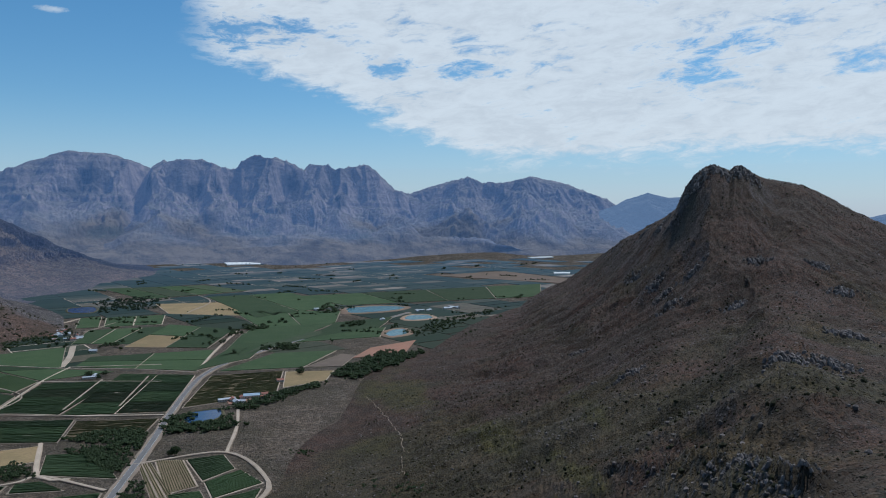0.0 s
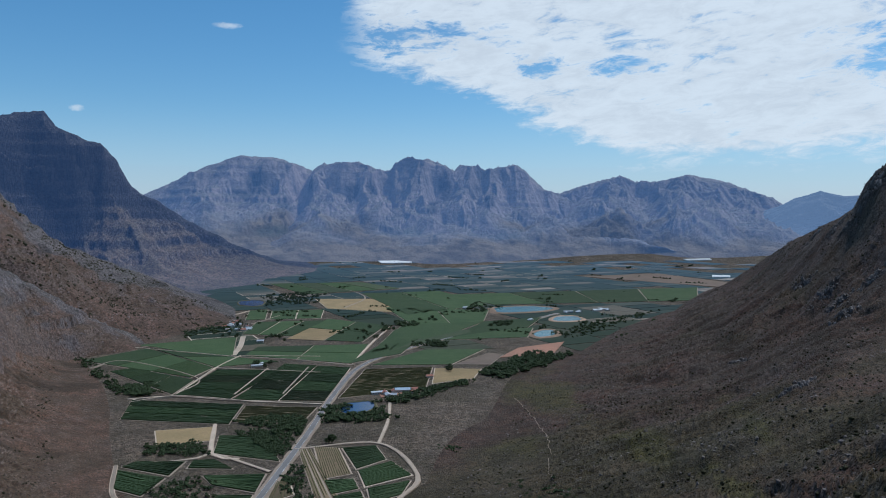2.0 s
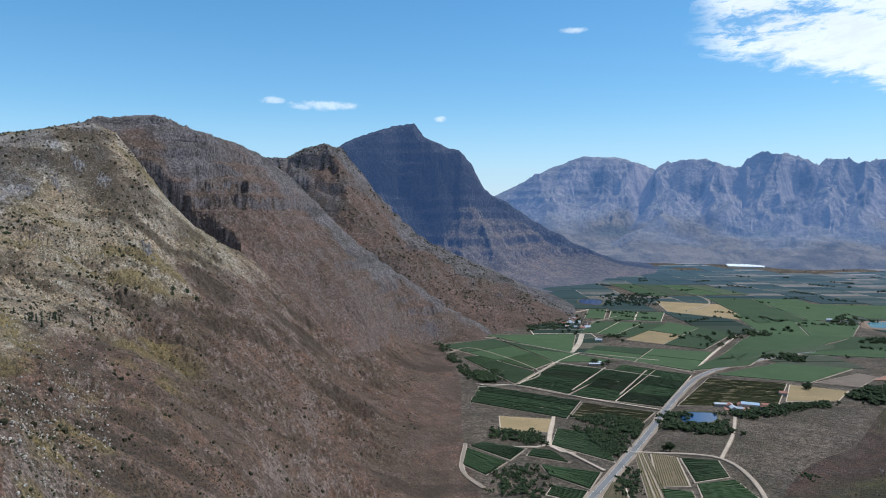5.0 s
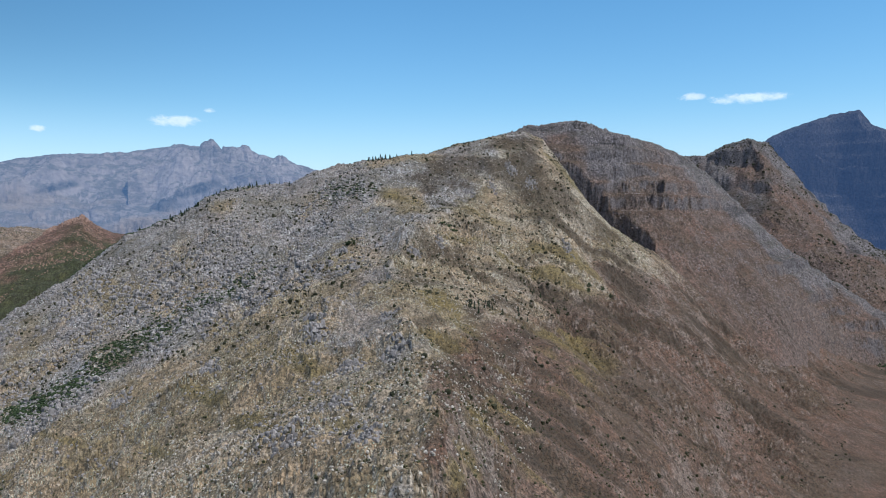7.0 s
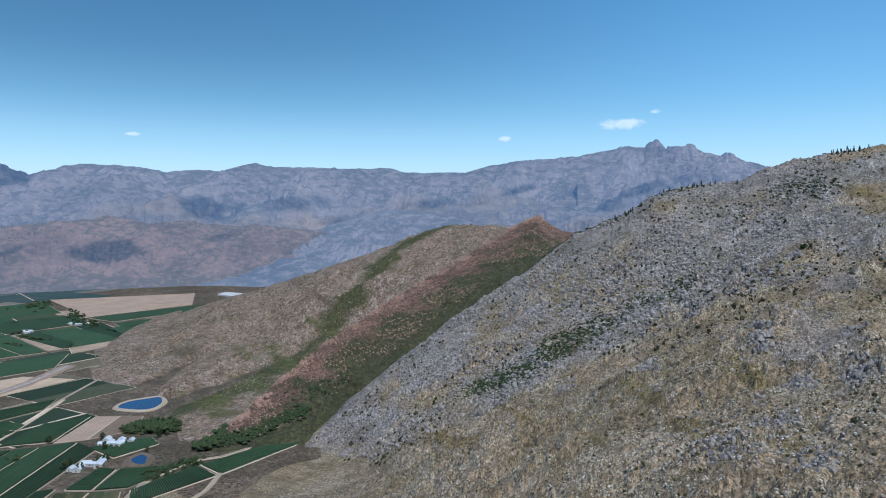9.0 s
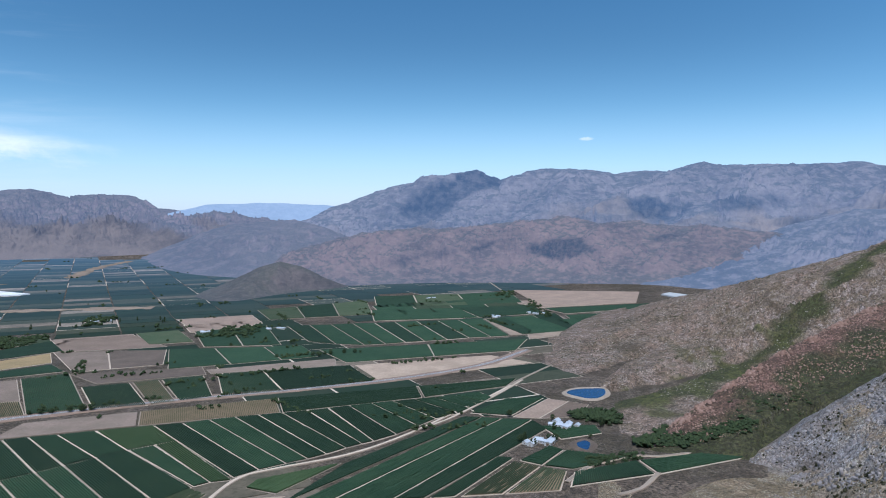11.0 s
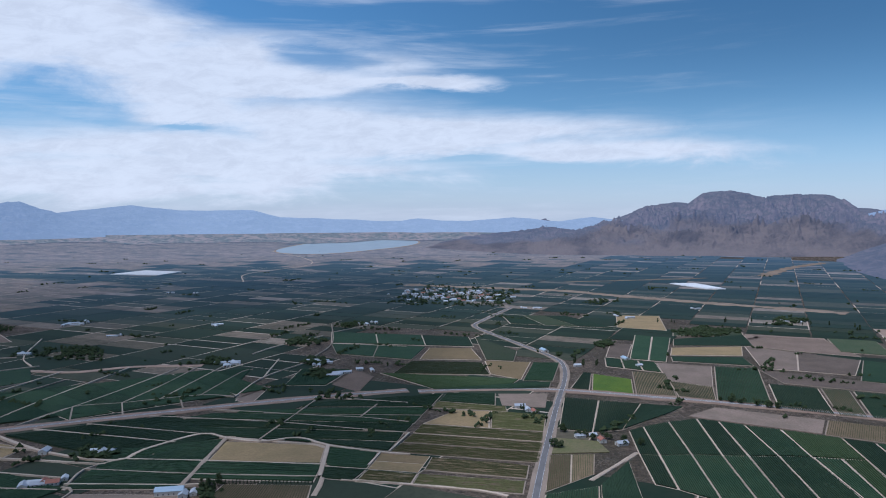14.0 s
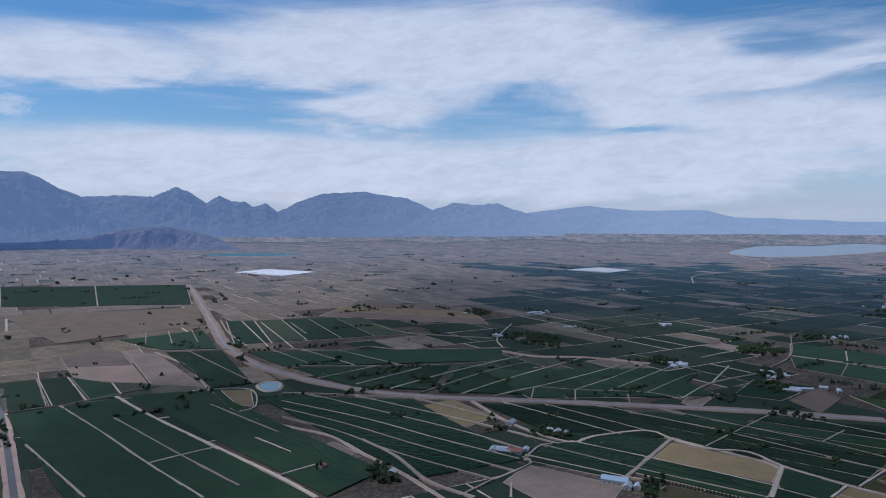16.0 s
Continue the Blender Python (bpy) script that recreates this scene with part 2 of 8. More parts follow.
def mountain(name, rails, crest, step, rows, relief, label, material, category="mountain", seed=0, kind="", terrace=(0, 1, 0), soft=False, depth=(), cover=None, strike=None, carve=0.11, jag=0.0, apron=False, foot=0.0, lines=(), lush=None, crag=None):
    """A mountain lofted over rails (azimuth, distance, height), from its near foot over the crest (rail number crest)
    to the far foot.
    relief: (gully depth, gully width, roughness, its size), in metres. terrace: (ledge height, strength, dip).
    lines: single ribs (height above 0), gullies (below 0) and scarps, see sculpt(). lush: a second cover, green at 1
    and dark at -1; on the northern range the dark is painted shade."""
    lo = max(min(p[0] for p in ra) for ra in rails)
    hi = min(max(p[0] for p in ra) for ra in rails)
    az = np.arange(lo, hi, step)
    R, Z = [], []
    for k, ra in enumerate(rails):
        ra = sorted(ra)
        xs = np.array([p[0] for p in ra], float)
        rr, zz = np.array([p[1] for p in ra], float), np.array([p[2] for p in ra], float)
        if k == crest and not soft:
            R.append(np.interp(az, xs, rr)), Z.append(np.interp(az, xs, zz))
        else:
            R.append(monotone(xs, rr, az)), Z.append(monotone(xs, zz, az))
    R, Z = np.stack(R, 1), np.stack(Z, 1)
    s = np.concatenate([np.linspace(k, k + 1, n, endpoint=False) for k, n in enumerate(rows)] + [[len(rows)]])
    knots = np.arange(len(rails), dtype=float)
    r, z = monotone(knots, R, s), monotone(knots, Z, s)
    A = np.repeat(az[:, None], len(s), 1)
    x, y = polar(A, r)
    if foot:
        # the slope runs out gently
        z = np.where(z > 0, z * (1 - np.exp(-np.maximum(z, 0) / foot)), z)
    near_crest = np.clip(np.abs(s - crest), 0, 1)[None, :]
    if lines:
        z = sculpt(A, x, y, z, lines, seed, np.clip(near_crest / 0.3, 0, 1))
    gd, gw, ra, rs = relief
    near_crest = np.clip(np.abs(s - crest), 0, 1)[None, :]
    body = np.clip(z / min(1.6 * gd + 12, (0.5 if kind else 0.22) * float(Z.max())), 0, 1) * np.clip((len(rows) - s) / 0.5, 0, 1)[None, :]
    # gullies run down the slope; they wander a little
    wob = fbm(x / gw / 1.5, y / gw / 1.5, 4, seed + 40) * 0.55
    tang = np.radians(A) * np.mean(R[:, crest])
    run = r
    if strike is not None:
        # ribs and gullies lie square to the ridge
        c, q = math.cos(radians(strike)), math.sin(radians(strike))
        tang, run = -q * x + c * y, c * x + q * y
    g = 0.62 * fbm(tang / gw + wob, run / gw / 3.0 + wob, 5, seed, ridged=True) + 0.38 * fbm(x / gw, y / gw, 6, seed + 3, ridged=True)
    z = z - gd * 0.6 * (g - 0.45) * 2 * body * (0.12 + 0.88 * near_crest ** 0.7)
    if gd:
        z = erode(x, y, z, gw * 1.1, carve, 5, seed + 200, body * (0.10 + 0.9 * near_crest ** 0.6) * (np.clip((s - (2.0 if apron == 2 else 1.25)) / 0.9, 0.12, 1)[None, :] if apron else 1.0))
    z = z + ra * fbm(x / rs, y / rs, 6, seed + 9) * body * (0.35 + 0.65 * near_crest)
    if crag:
        # broken rock: small ledges and blocks in fields
        amp, size, seed_c = crag
        rough = 1 - np.abs(fbm(x / size, y / size, 4, seed_c) * 1.6)
        z = z + amp * np.clip(rough, 0, 1) ** 3 * np.clip(0.55 + 2.2 * fbm(x / size / 9, y / size / 9, 4, seed_c + 7), 0.08, 1) * body * (0.3 + 0.7 * near_crest)
    if jag:
        z = z + jag * 1.6 * (fbm(A * 1.7, 0 * A, 5, seed + 300, ridged=True) - 0.6) * np.exp(-((s - crest) / 0.12) ** 2)[None, :]
    th, ts, dip = terrace
    if th:
        q = (z + dip * x + 14 * fbm(x / 300, y / 300, 3, seed + 5)) / th
        f = q - np.floor(q)
        mask = np.clip(0.5 + 1.6 * fbm(x / th / 9, y / th / 9, 4, seed + 77), 0, 1)
        mask = mask * (0.25 + 1.5 * lattice(np.floor(q), np.zeros_like(q), seed) ** 1.5)
        z = z + ts * th * mask * (np.clip(f * 3.5 - 1.25, 0, 1) - f) * (np.clip((s - 1.7) / 0.5, 0, 1)[None, :] if apron else 1.0) * body * (0.3 + 0.7 * near_crest)
    co = np.stack([x, y, z], -1)
    if depth:
        # distances depth[0] to depth[1] are drawn in evenly, which keeps the slopes of a far mountain natural
        co = np.array(EYE) + (co - np.array(EYE)) * (np.interp(np.hypot(x, y), *depth) / np.maximum(np.hypot(x, y), 1))[..., None]
        co = co.reshape(-1, 3)
    else:
        co = squeeze(co)
    me = mesh_from(name, co, grid_faces(len(az), len(s))[:, ::-1], smooth=True)
    me.materials.append(material)
    # what grows or lies on the slope: 0 and 1 are the material's two grounds; on the horizon ranges, how pale the
    # emission haze is
    c = cover(A, s[None, :] + 0 * A, x, y, z) if cover else np.zeros_like(z)
    at = me.attributes.new("cover", "FLOAT", "POINT")
    at.data.foreach_set("value", np.clip(c, -1, 1).astype(np.float32).ravel())
    g = lush(A, np.degrees(np.arctan2(z - H, np.hypot(x, y))), x, y, z) if lush else np.zeros_like(z)
    at = me.attributes.new("lush", "FLOAT", "POINT")
    at.data.foreach_set("value", np.clip(g, -1, 1).astype(np.float32).ravel())
    ob = new(name, me)
    tagged(ob, label, category, kind=kind)
    RELIEF[name] = (az, s, x, y, z)
    return ob


def ring_ground(name, material, label):
    az = np.arange(0, 360.01, 0.75)
    rr = np.concatenate([[0.01], np.geomspace(60, 31000, 190)])
    A, Rr = np.meshgrid(az, rr, indexing="ij")
    x, y = polar(A, Rr)
    co = squeeze(np.stack([x, y, 0 * x], -1))
    me = mesh_from(name, co, grid_faces(len(az), len(rr))[:, ::-1], smooth=True)
    me.materials.append(material)
    return tagged(new(name, me), label, "ground", kind="structure")


# ---- materials ----
class Mat:
    """A node material with short calls for its nodes."""

    def __init__(self, name):
        self.m = bpy.data.materials.new(name)
        self.m.use_nodes = True
        self.nt = self.m.node_tree
        self.bsdf = self.nt.nodes["Principled BSDF"]
        self.out = self.nt.nodes["Material Output"]
        self.bsdf.inputs["Specular IOR Level"].default_value = 0.2
        self.bsdf.inputs["Roughness"].default_value = 0.9
        tc = self.nt.nodes.new("ShaderNodeNewGeometry")
        self.pos, self.normal = tc.outputs["Position"], tc.outputs["Normal"]
        self.island = tc.outputs["Random Per Island"]

    def node(self, kind):
        return self.nt.nodes.new(kind)

    def link(self, a, b):
        self.nt.links.new(a, b)

    def noise(self, size, detail=4.0, rough=0.6, stretch=(1, 1, 1), turn=0.0, off=0.0):
        mp = self.node("ShaderNodeMapping")
        mp.inputs["Scale"].default_value = [v / size for v in stretch]
        mp.inputs["Rotation"].default_value = (0, 0, radians(turn))
        mp.inputs["Location"].default_value = (off, off, off)
        self.link(self.pos, mp.inputs[0])
        n = self.node("ShaderNodeTexNoise")
        n.inputs["Scale"].default_value, n.inputs["Detail"].default_value, n.inputs["Roughness"].default_value = 1, detail, rough
        self.link(mp.outputs[0], n.inputs["Vector"])
        return n.outputs[0]

    def streaks(self, size, along, turn, off=0.0):
        """Noise drawn out along one direction of the ground."""
        mp = self.node("ShaderNodeMapping")
        mp.vector_type = "TEXTURE"
        mp.inputs["Scale"].default_value = (size, size * along, size)
        mp.inputs["Rotation"].default_value = (0, 0, radians(turn))
        mp.inputs["Location"].default_value = (off, off, 0)
        self.link(self.pos, mp.inputs[0])
        n = self.node("ShaderNodeTexNoise")
        n.inputs["Scale"].default_value, n.inputs["Detail"].default_value, n.inputs["Roughness"].default_value = 1, 6, 0.65
        self.link(mp.outputs[0], n.inputs["Vector"])
        return n.outputs[0]

    def cells(self, size, feature="F1", out="Distance", stretch=(1, 1, 1), turn=0.0, random=1.0):
        mp = self.node("ShaderNodeMapping")
        mp.inputs["Scale"].default_value = [v / size for v in stretch]
        mp.inputs["Rotation"].default_value = (0, 0, radians(turn))
        self.link(self.pos, mp.inputs[0])
        n = self.node("ShaderNodeTexVoronoi")
        n.feature, n.voronoi_dimensions = feature, "2D"
        n.inputs["Scale"].default_value = 1
        n.inputs["Randomness"].default_value = random
        self.link(mp.outputs[0], n.inputs["Vector"])
        return n.outputs[out]

    def ramp(self, v, lo, hi, a=0.0, b=1.0):
        n = self.node("ShaderNodeMapRange")
        n.interpolation_type = "SMOOTHSTEP"
        self.link(v, n.inputs[0])
        for k, q in zip((1, 2, 3, 4), (lo, hi, a, b)):
            n.inputs[k].default_value = q
        return n.outputs[0]

    def math(self, op, a, b):
        n = self.node("ShaderNodeMath")
        n.operation = op
        for k, v in enumerate((a, b)):
            if isinstance(v, (int, float)):
                n.inputs[k].default_value = v
            else:
                self.link(v, n.inputs[k])
        return n.outputs[0]

    def up(self):
        s = self.node("ShaderNodeSeparateXYZ")
        self.link(self.normal, s.inputs[0])
        return s.outputs[2]

    def mix(self, f, a, b, blend="MIX"):
        n = self.node("ShaderNodeMix")
        n.data_type, n.blend_type = "RGBA", blend
        for k, v in (("Factor", f), ("A", a), ("B", b)):
            if isinstance(v, (int, float)):
                n.inputs[k].default_value = v
            elif isinstance(v, tuple):
                n.inputs[k].default_value = (*v, 1)
            else:
                self.link(v, n.inputs[k])
        return n.outputs["Result"]

    def bump(self, height, strength, distance):
        n = self.node("ShaderNodeBump")
        n.inputs["Strength"].default_value, n.inputs["Distance"].default_value = strength, distance
        self.link(height, n.inputs["Height"])
        self.link(n.outputs[0], self.bsdf.inputs["Normal"])

    def done(self, colour, rough=None, glow=None):
        if isinstance(colour, tuple):
            self.bsdf.inputs["Base Color"].default_value = (*colour, 1)
        else:
            self.link(colour, self.bsdf.inputs["Base Color"])
        if rough is not None:
            self.bsdf.inputs["Roughness"].default_value = rough
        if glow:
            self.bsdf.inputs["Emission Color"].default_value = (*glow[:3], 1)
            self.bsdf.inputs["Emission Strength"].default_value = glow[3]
        return self.m


def hillside(name, first, second=None, patch=90.0, rocky=0.5, speck=2.2, glow=None, fall=0.0, third=None, strata=0.0, green=(0.13, 0.12, 0.035)):
    """Dry mountain scrub: soil and scrub in patches at several scales, pale stones in fields, rock where it is steep.
    first, second, third: (soil, scrub, rock, how stony) of the slope's kinds of ground, at cover 0, 1 and -1.
    strata: thickness of the rock's layers."""
    m = Mat(name)
    big, mid, fine = m.noise(patch, 7, 0.62), m.noise(patch / 5, 6, 0.68, off=3.3), m.noise(speck * 2, 4, 0.7, off=7.7)
    tiny = m.noise(speck * 0.7, 3, 0.7, off=9.0)
    stones = m.math("MULTIPLY", m.ramp(m.cells(speck), 0.2, 0.34, 1, 0), m.ramp(tiny, 0.3, 0.6, 0.5, 1.0))
    where = m.ramp(m.noise(patch / 3.5, 6, 0.68, off=5.0), 0.45, 0.6, 0.15, 1.0)
    bush = m.ramp(m.cells(speck * 2.4, turn=30), 0.16, 0.32, 1, 0)
    bushy = m.ramp(m.noise(patch / 2.2, 6, 0.66, off=15.0), 0.46, 0.62, 0.06, 0.95)
    scree = m.ramp(m.noise(patch / 2.0, 8, 0.74, off=21.0), 0.50, 0.60)
    steep = m.math("SUBTRACT", 1.0, m.up())
    w = m.math("ADD", steep, m.math("MULTIPLY", m.math("SUBTRACT", m.noise(patch / 2.5, 7, 0.72, off=1.1), 0.5), 0.9))
    crag = m.ramp(w, 0.42 - 0.3 * rocky, 0.58 - 0.3 * rocky, 0, 0.85)
    run = m.streaks(patch / 5, 4.0, fall)
    run2 = m.streaks(patch / 22, 3.0, fall, 50.0)

    def ground(soil, scrub, rock, stony=0.6):
        c = m.mix(m.ramp(big, 0.42, 0.58), soil, scrub)
        c = m.mix(m.ramp(mid, 0.44, 0.62, 0.0, 0.7), c, tuple(v * 0.5 for v in scrub))
        c = m.mix(m.ramp(run, 0.5, 0.64, 0, 0.45), c, tuple(v * 0.5 for v in soil))
        c = m.mix(m.ramp(run2, 0.52, 0.64, 0, 0.35), c, tuple(0.5 * (u + v) for u, v in zip(soil, rock)))
        c = m.mix(m.math("MULTIPLY", scree, 0.8 * stony), c, rock)
        c = m.mix(m.math("MULTIPLY", crag, min(1.0, 0.4 + stony)), c, rock)
        c = m.mix(m.math("MULTIPLY", bush, bushy), c, tuple(v * 0.3 for v in scrub))
        c = m.mix(m.math("MULTIPLY", m.math("MULTIPLY", stones, where), min(1.0, stony * 1.5)), c, tuple(min(1, v * 2.1) for v in rock))
        return m.mix(m.ramp(fine, 0.42, 0.64, 0, 0.7), c, tuple(v * 0.35 for v in soil))

    c = ground(*first)
    at = m.node("ShaderNodeAttribute")
    at.attribute_name = "cover"
    if second:
        c = m.mix(m.ramp(at.outputs["Fac"], 0.0, 1.0), c, ground(*second))
    if third:
        c = m.mix(m.ramp(at.outputs["Fac"], -1.0, 0.0, 1, 0), c, ground(*third))
    lush = m.node("ShaderNodeAttribute")
    lush.attribute_name = "lush"
    grass = m.mix(m.ramp(mid, 0.4, 0.62), green, tuple(v * 0.55 for v in green))
    c = m.mix(m.ramp(lush.outputs["Fac"], 0.05, 0.7, 0, 0.8), c, grass)
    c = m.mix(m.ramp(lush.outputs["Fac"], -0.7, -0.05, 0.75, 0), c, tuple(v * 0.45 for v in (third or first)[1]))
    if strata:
        # dark beds between paler ones, in the colour only
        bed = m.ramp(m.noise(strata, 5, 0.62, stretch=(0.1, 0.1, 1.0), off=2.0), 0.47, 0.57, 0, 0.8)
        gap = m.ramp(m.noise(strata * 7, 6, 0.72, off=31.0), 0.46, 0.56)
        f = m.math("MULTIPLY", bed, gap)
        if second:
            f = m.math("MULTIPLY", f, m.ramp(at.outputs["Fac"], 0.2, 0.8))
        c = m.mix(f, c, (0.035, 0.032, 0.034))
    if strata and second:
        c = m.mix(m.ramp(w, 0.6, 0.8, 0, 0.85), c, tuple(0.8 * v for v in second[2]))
    c = m.mix(m.ramp(m.noise(speck * 1.8, 5, 0.7, off=13), 0.48, 0.60, 0, 0.6), c, (0.03, 0.026, 0.016))
    c = m.mix(m.ramp(tiny, 0.46, 0.6, 0, 0.5), c, (0.03, 0.026, 0.022))
    m.bump(m.math("ADD", fine, stones), 1.0, speck * 0.9)
    # glow stands in for distance haze, as emission
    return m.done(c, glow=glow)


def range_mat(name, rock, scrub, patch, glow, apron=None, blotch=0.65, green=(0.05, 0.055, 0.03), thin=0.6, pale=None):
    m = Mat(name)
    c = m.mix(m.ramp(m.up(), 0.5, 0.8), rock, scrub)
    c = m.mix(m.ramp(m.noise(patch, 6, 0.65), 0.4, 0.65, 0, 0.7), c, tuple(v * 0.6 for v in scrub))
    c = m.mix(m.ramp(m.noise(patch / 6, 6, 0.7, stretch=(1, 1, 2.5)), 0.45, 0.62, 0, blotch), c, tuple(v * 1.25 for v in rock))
    c = m.mix(m.ramp(m.noise(patch / 14, 6, 0.7), 0.42, 0.7, 0, 0.35), c, tuple(v * 0.5 for v in rock))
    if apron:
        at = m.node("ShaderNodeAttribute")
        at.attribute_name = "cover"
        low = m.mix(m.ramp(m.noise(patch / 2, 6, 0.65, off=6), 0.4, 0.62), apron, tuple(v * 0.5 for v in apron))
        c = m.mix(at.outputs["Fac"], c, low)
    lush = m.node("ShaderNodeAttribute")
    lush.attribute_name = "lush"
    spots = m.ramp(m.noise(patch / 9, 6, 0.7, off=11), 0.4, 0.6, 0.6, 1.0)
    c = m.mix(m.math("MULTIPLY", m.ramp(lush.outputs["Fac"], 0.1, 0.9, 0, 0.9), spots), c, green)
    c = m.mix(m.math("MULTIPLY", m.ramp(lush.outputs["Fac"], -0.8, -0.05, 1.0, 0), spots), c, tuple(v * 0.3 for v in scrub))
    m.bump(m.noise(patch / 5, 7, 0.7), 0.8, patch / 10)
    # glow: the blue haze of distance, put in as emission
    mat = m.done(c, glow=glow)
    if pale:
        # haze in the emission, going from blue to pale along its length
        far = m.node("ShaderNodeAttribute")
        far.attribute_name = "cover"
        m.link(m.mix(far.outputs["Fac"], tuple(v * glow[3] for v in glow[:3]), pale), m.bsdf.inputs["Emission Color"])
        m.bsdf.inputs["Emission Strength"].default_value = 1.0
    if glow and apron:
        # the nearer aprons get less of the emission haze than the crests
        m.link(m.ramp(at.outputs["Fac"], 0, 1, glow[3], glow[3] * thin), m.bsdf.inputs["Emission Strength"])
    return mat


DARK_GROUND = ((0.125, 0.066, 0.042), (0.078, 0.05, 0.028), (0.17, 0.14, 0.13), 0.28)
BROWN_HILL = hillside("dry_brown_scrub", DARK_GROUND, ((0.112, 0.078, 0.036), (0.07, 0.056, 0.022), (0.18, 0.15, 0.12), 0.25), 130, 0.3, 2.2, fall=-21, green=(0.105, 0.092, 0.026))
ROCKY_HILL = hillside("stony_grey_slope", ((0.46, 0.325, 0.2), (0.3, 0.22, 0.115), (0.58, 0.48, 0.37), 0.5),
                      ((0.42, 0.34, 0.285), (0.26, 0.222, 0.175), (0.52, 0.475, 0.46), 0.6), 95, 0.5, 1.5, fall=-15,
                      third=((0.225, 0.125, 0.08), (0.14, 0.092, 0.055), (0.38, 0.3, 0.25), 0.2), green=(0.24, 0.175, 0.065))
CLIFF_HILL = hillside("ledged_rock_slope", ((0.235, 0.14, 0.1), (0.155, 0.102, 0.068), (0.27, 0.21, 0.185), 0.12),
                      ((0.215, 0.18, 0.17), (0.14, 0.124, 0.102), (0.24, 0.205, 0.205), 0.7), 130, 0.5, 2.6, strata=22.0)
SPUR_HILL = hillside("stony_spur", ((0.375, 0.255, 0.18), (0.23, 0.17, 0.1), (0.49, 0.395, 0.335), 0.55),
                     ((0.125, 0.125, 0.042), (0.08, 0.092, 0.03), (0.15, 0.13, 0.08), 0.15), 80, 0.5, 2.8, fall=75, green=(0.13, 0.135, 0.04))
GREEN_HILL = hillside("green_and_red_slope", ((0.095, 0.092, 0.034), (0.065, 0.072, 0.026), (0.19, 0.165, 0.115), 0.2),
                      ((0.235, 0.13, 0.092), (0.15, 0.095, 0.058), (0.33, 0.19, 0.145), 0.6), 70, 0.35, 2.8, fall=75)
# the peak's rock emits a little blue in place of haze
PEAK_HILL = hillside("hazy_dark_ledged_rock", ((0.26, 0.175, 0.105), (0.18, 0.135, 0.075), (0.23, 0.185, 0.15), 0.15),
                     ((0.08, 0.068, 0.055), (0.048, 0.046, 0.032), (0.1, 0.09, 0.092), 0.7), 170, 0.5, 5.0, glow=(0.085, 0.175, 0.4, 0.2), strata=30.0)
# haze on these ranges and foothills is their own faint emission
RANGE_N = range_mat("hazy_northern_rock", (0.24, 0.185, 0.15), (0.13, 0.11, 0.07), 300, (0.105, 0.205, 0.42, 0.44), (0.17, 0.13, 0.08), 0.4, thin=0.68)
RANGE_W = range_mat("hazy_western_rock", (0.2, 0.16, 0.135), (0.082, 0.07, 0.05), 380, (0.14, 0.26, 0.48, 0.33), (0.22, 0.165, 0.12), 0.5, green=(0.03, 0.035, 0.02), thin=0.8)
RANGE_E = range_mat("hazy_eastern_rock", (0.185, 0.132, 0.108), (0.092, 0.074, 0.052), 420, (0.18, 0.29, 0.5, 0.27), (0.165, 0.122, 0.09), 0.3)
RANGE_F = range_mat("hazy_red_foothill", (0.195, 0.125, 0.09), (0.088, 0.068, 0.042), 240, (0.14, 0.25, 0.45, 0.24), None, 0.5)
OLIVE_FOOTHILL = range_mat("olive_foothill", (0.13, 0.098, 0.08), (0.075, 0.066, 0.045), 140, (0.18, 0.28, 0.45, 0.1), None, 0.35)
# horizon mountains: blue and whitish haze put in as emission
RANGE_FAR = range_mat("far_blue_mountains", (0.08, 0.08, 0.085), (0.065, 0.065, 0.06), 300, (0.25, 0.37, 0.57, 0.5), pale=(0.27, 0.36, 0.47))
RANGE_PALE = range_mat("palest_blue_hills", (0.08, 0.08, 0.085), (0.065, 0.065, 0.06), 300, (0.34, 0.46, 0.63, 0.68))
GROUND = hillside("valley_floor", ((0.22, 0.16, 0.11), (0.12, 0.095, 0.057), (0.27, 0.22, 0.18), 0.3), None, 150, 0.2, 3.4)

# ---- the valley floor and the mountains ----
ground = ring_ground("ground", GROUND, "flat valley floor of dry grass, soil and scrub")


def back_rail(rail, add, z=-60):
    """The far foot, behind a crest."""
    return [(a, r + add, z) for a, r, zz in rail]


def cliff_rail(rail, back, share, least):
    """The foot of the cliffs, in front of a crest and part of its height up."""
    return [(a, r - back * min(1, max(z, 1) / 700), z * share if z > least else z - 0.5 * max(z, 0) * 0.2) for a, r, z in rail]


def low_rail(rail, r):
    return [(a, r, -60) for a, *_ in rail]


def patches(size, seed, bias=0.0, gain=3.0):
    return lambda A, s, x, y, z: 0.5 + bias + gain * fbm(x / size, y / size, 5, seed)


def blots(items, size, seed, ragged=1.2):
    """Patches of other ground and tone, and painted shade on the northern range: azimuth, elevation, half width and
    half height in degrees, lean in degrees, strength; their edges are ragged.
    """
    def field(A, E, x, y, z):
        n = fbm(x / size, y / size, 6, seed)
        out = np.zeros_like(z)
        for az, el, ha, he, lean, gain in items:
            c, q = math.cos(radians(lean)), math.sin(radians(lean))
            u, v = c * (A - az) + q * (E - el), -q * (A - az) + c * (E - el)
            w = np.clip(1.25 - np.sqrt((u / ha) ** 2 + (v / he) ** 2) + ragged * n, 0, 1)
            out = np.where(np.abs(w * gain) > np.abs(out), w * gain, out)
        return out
    return field


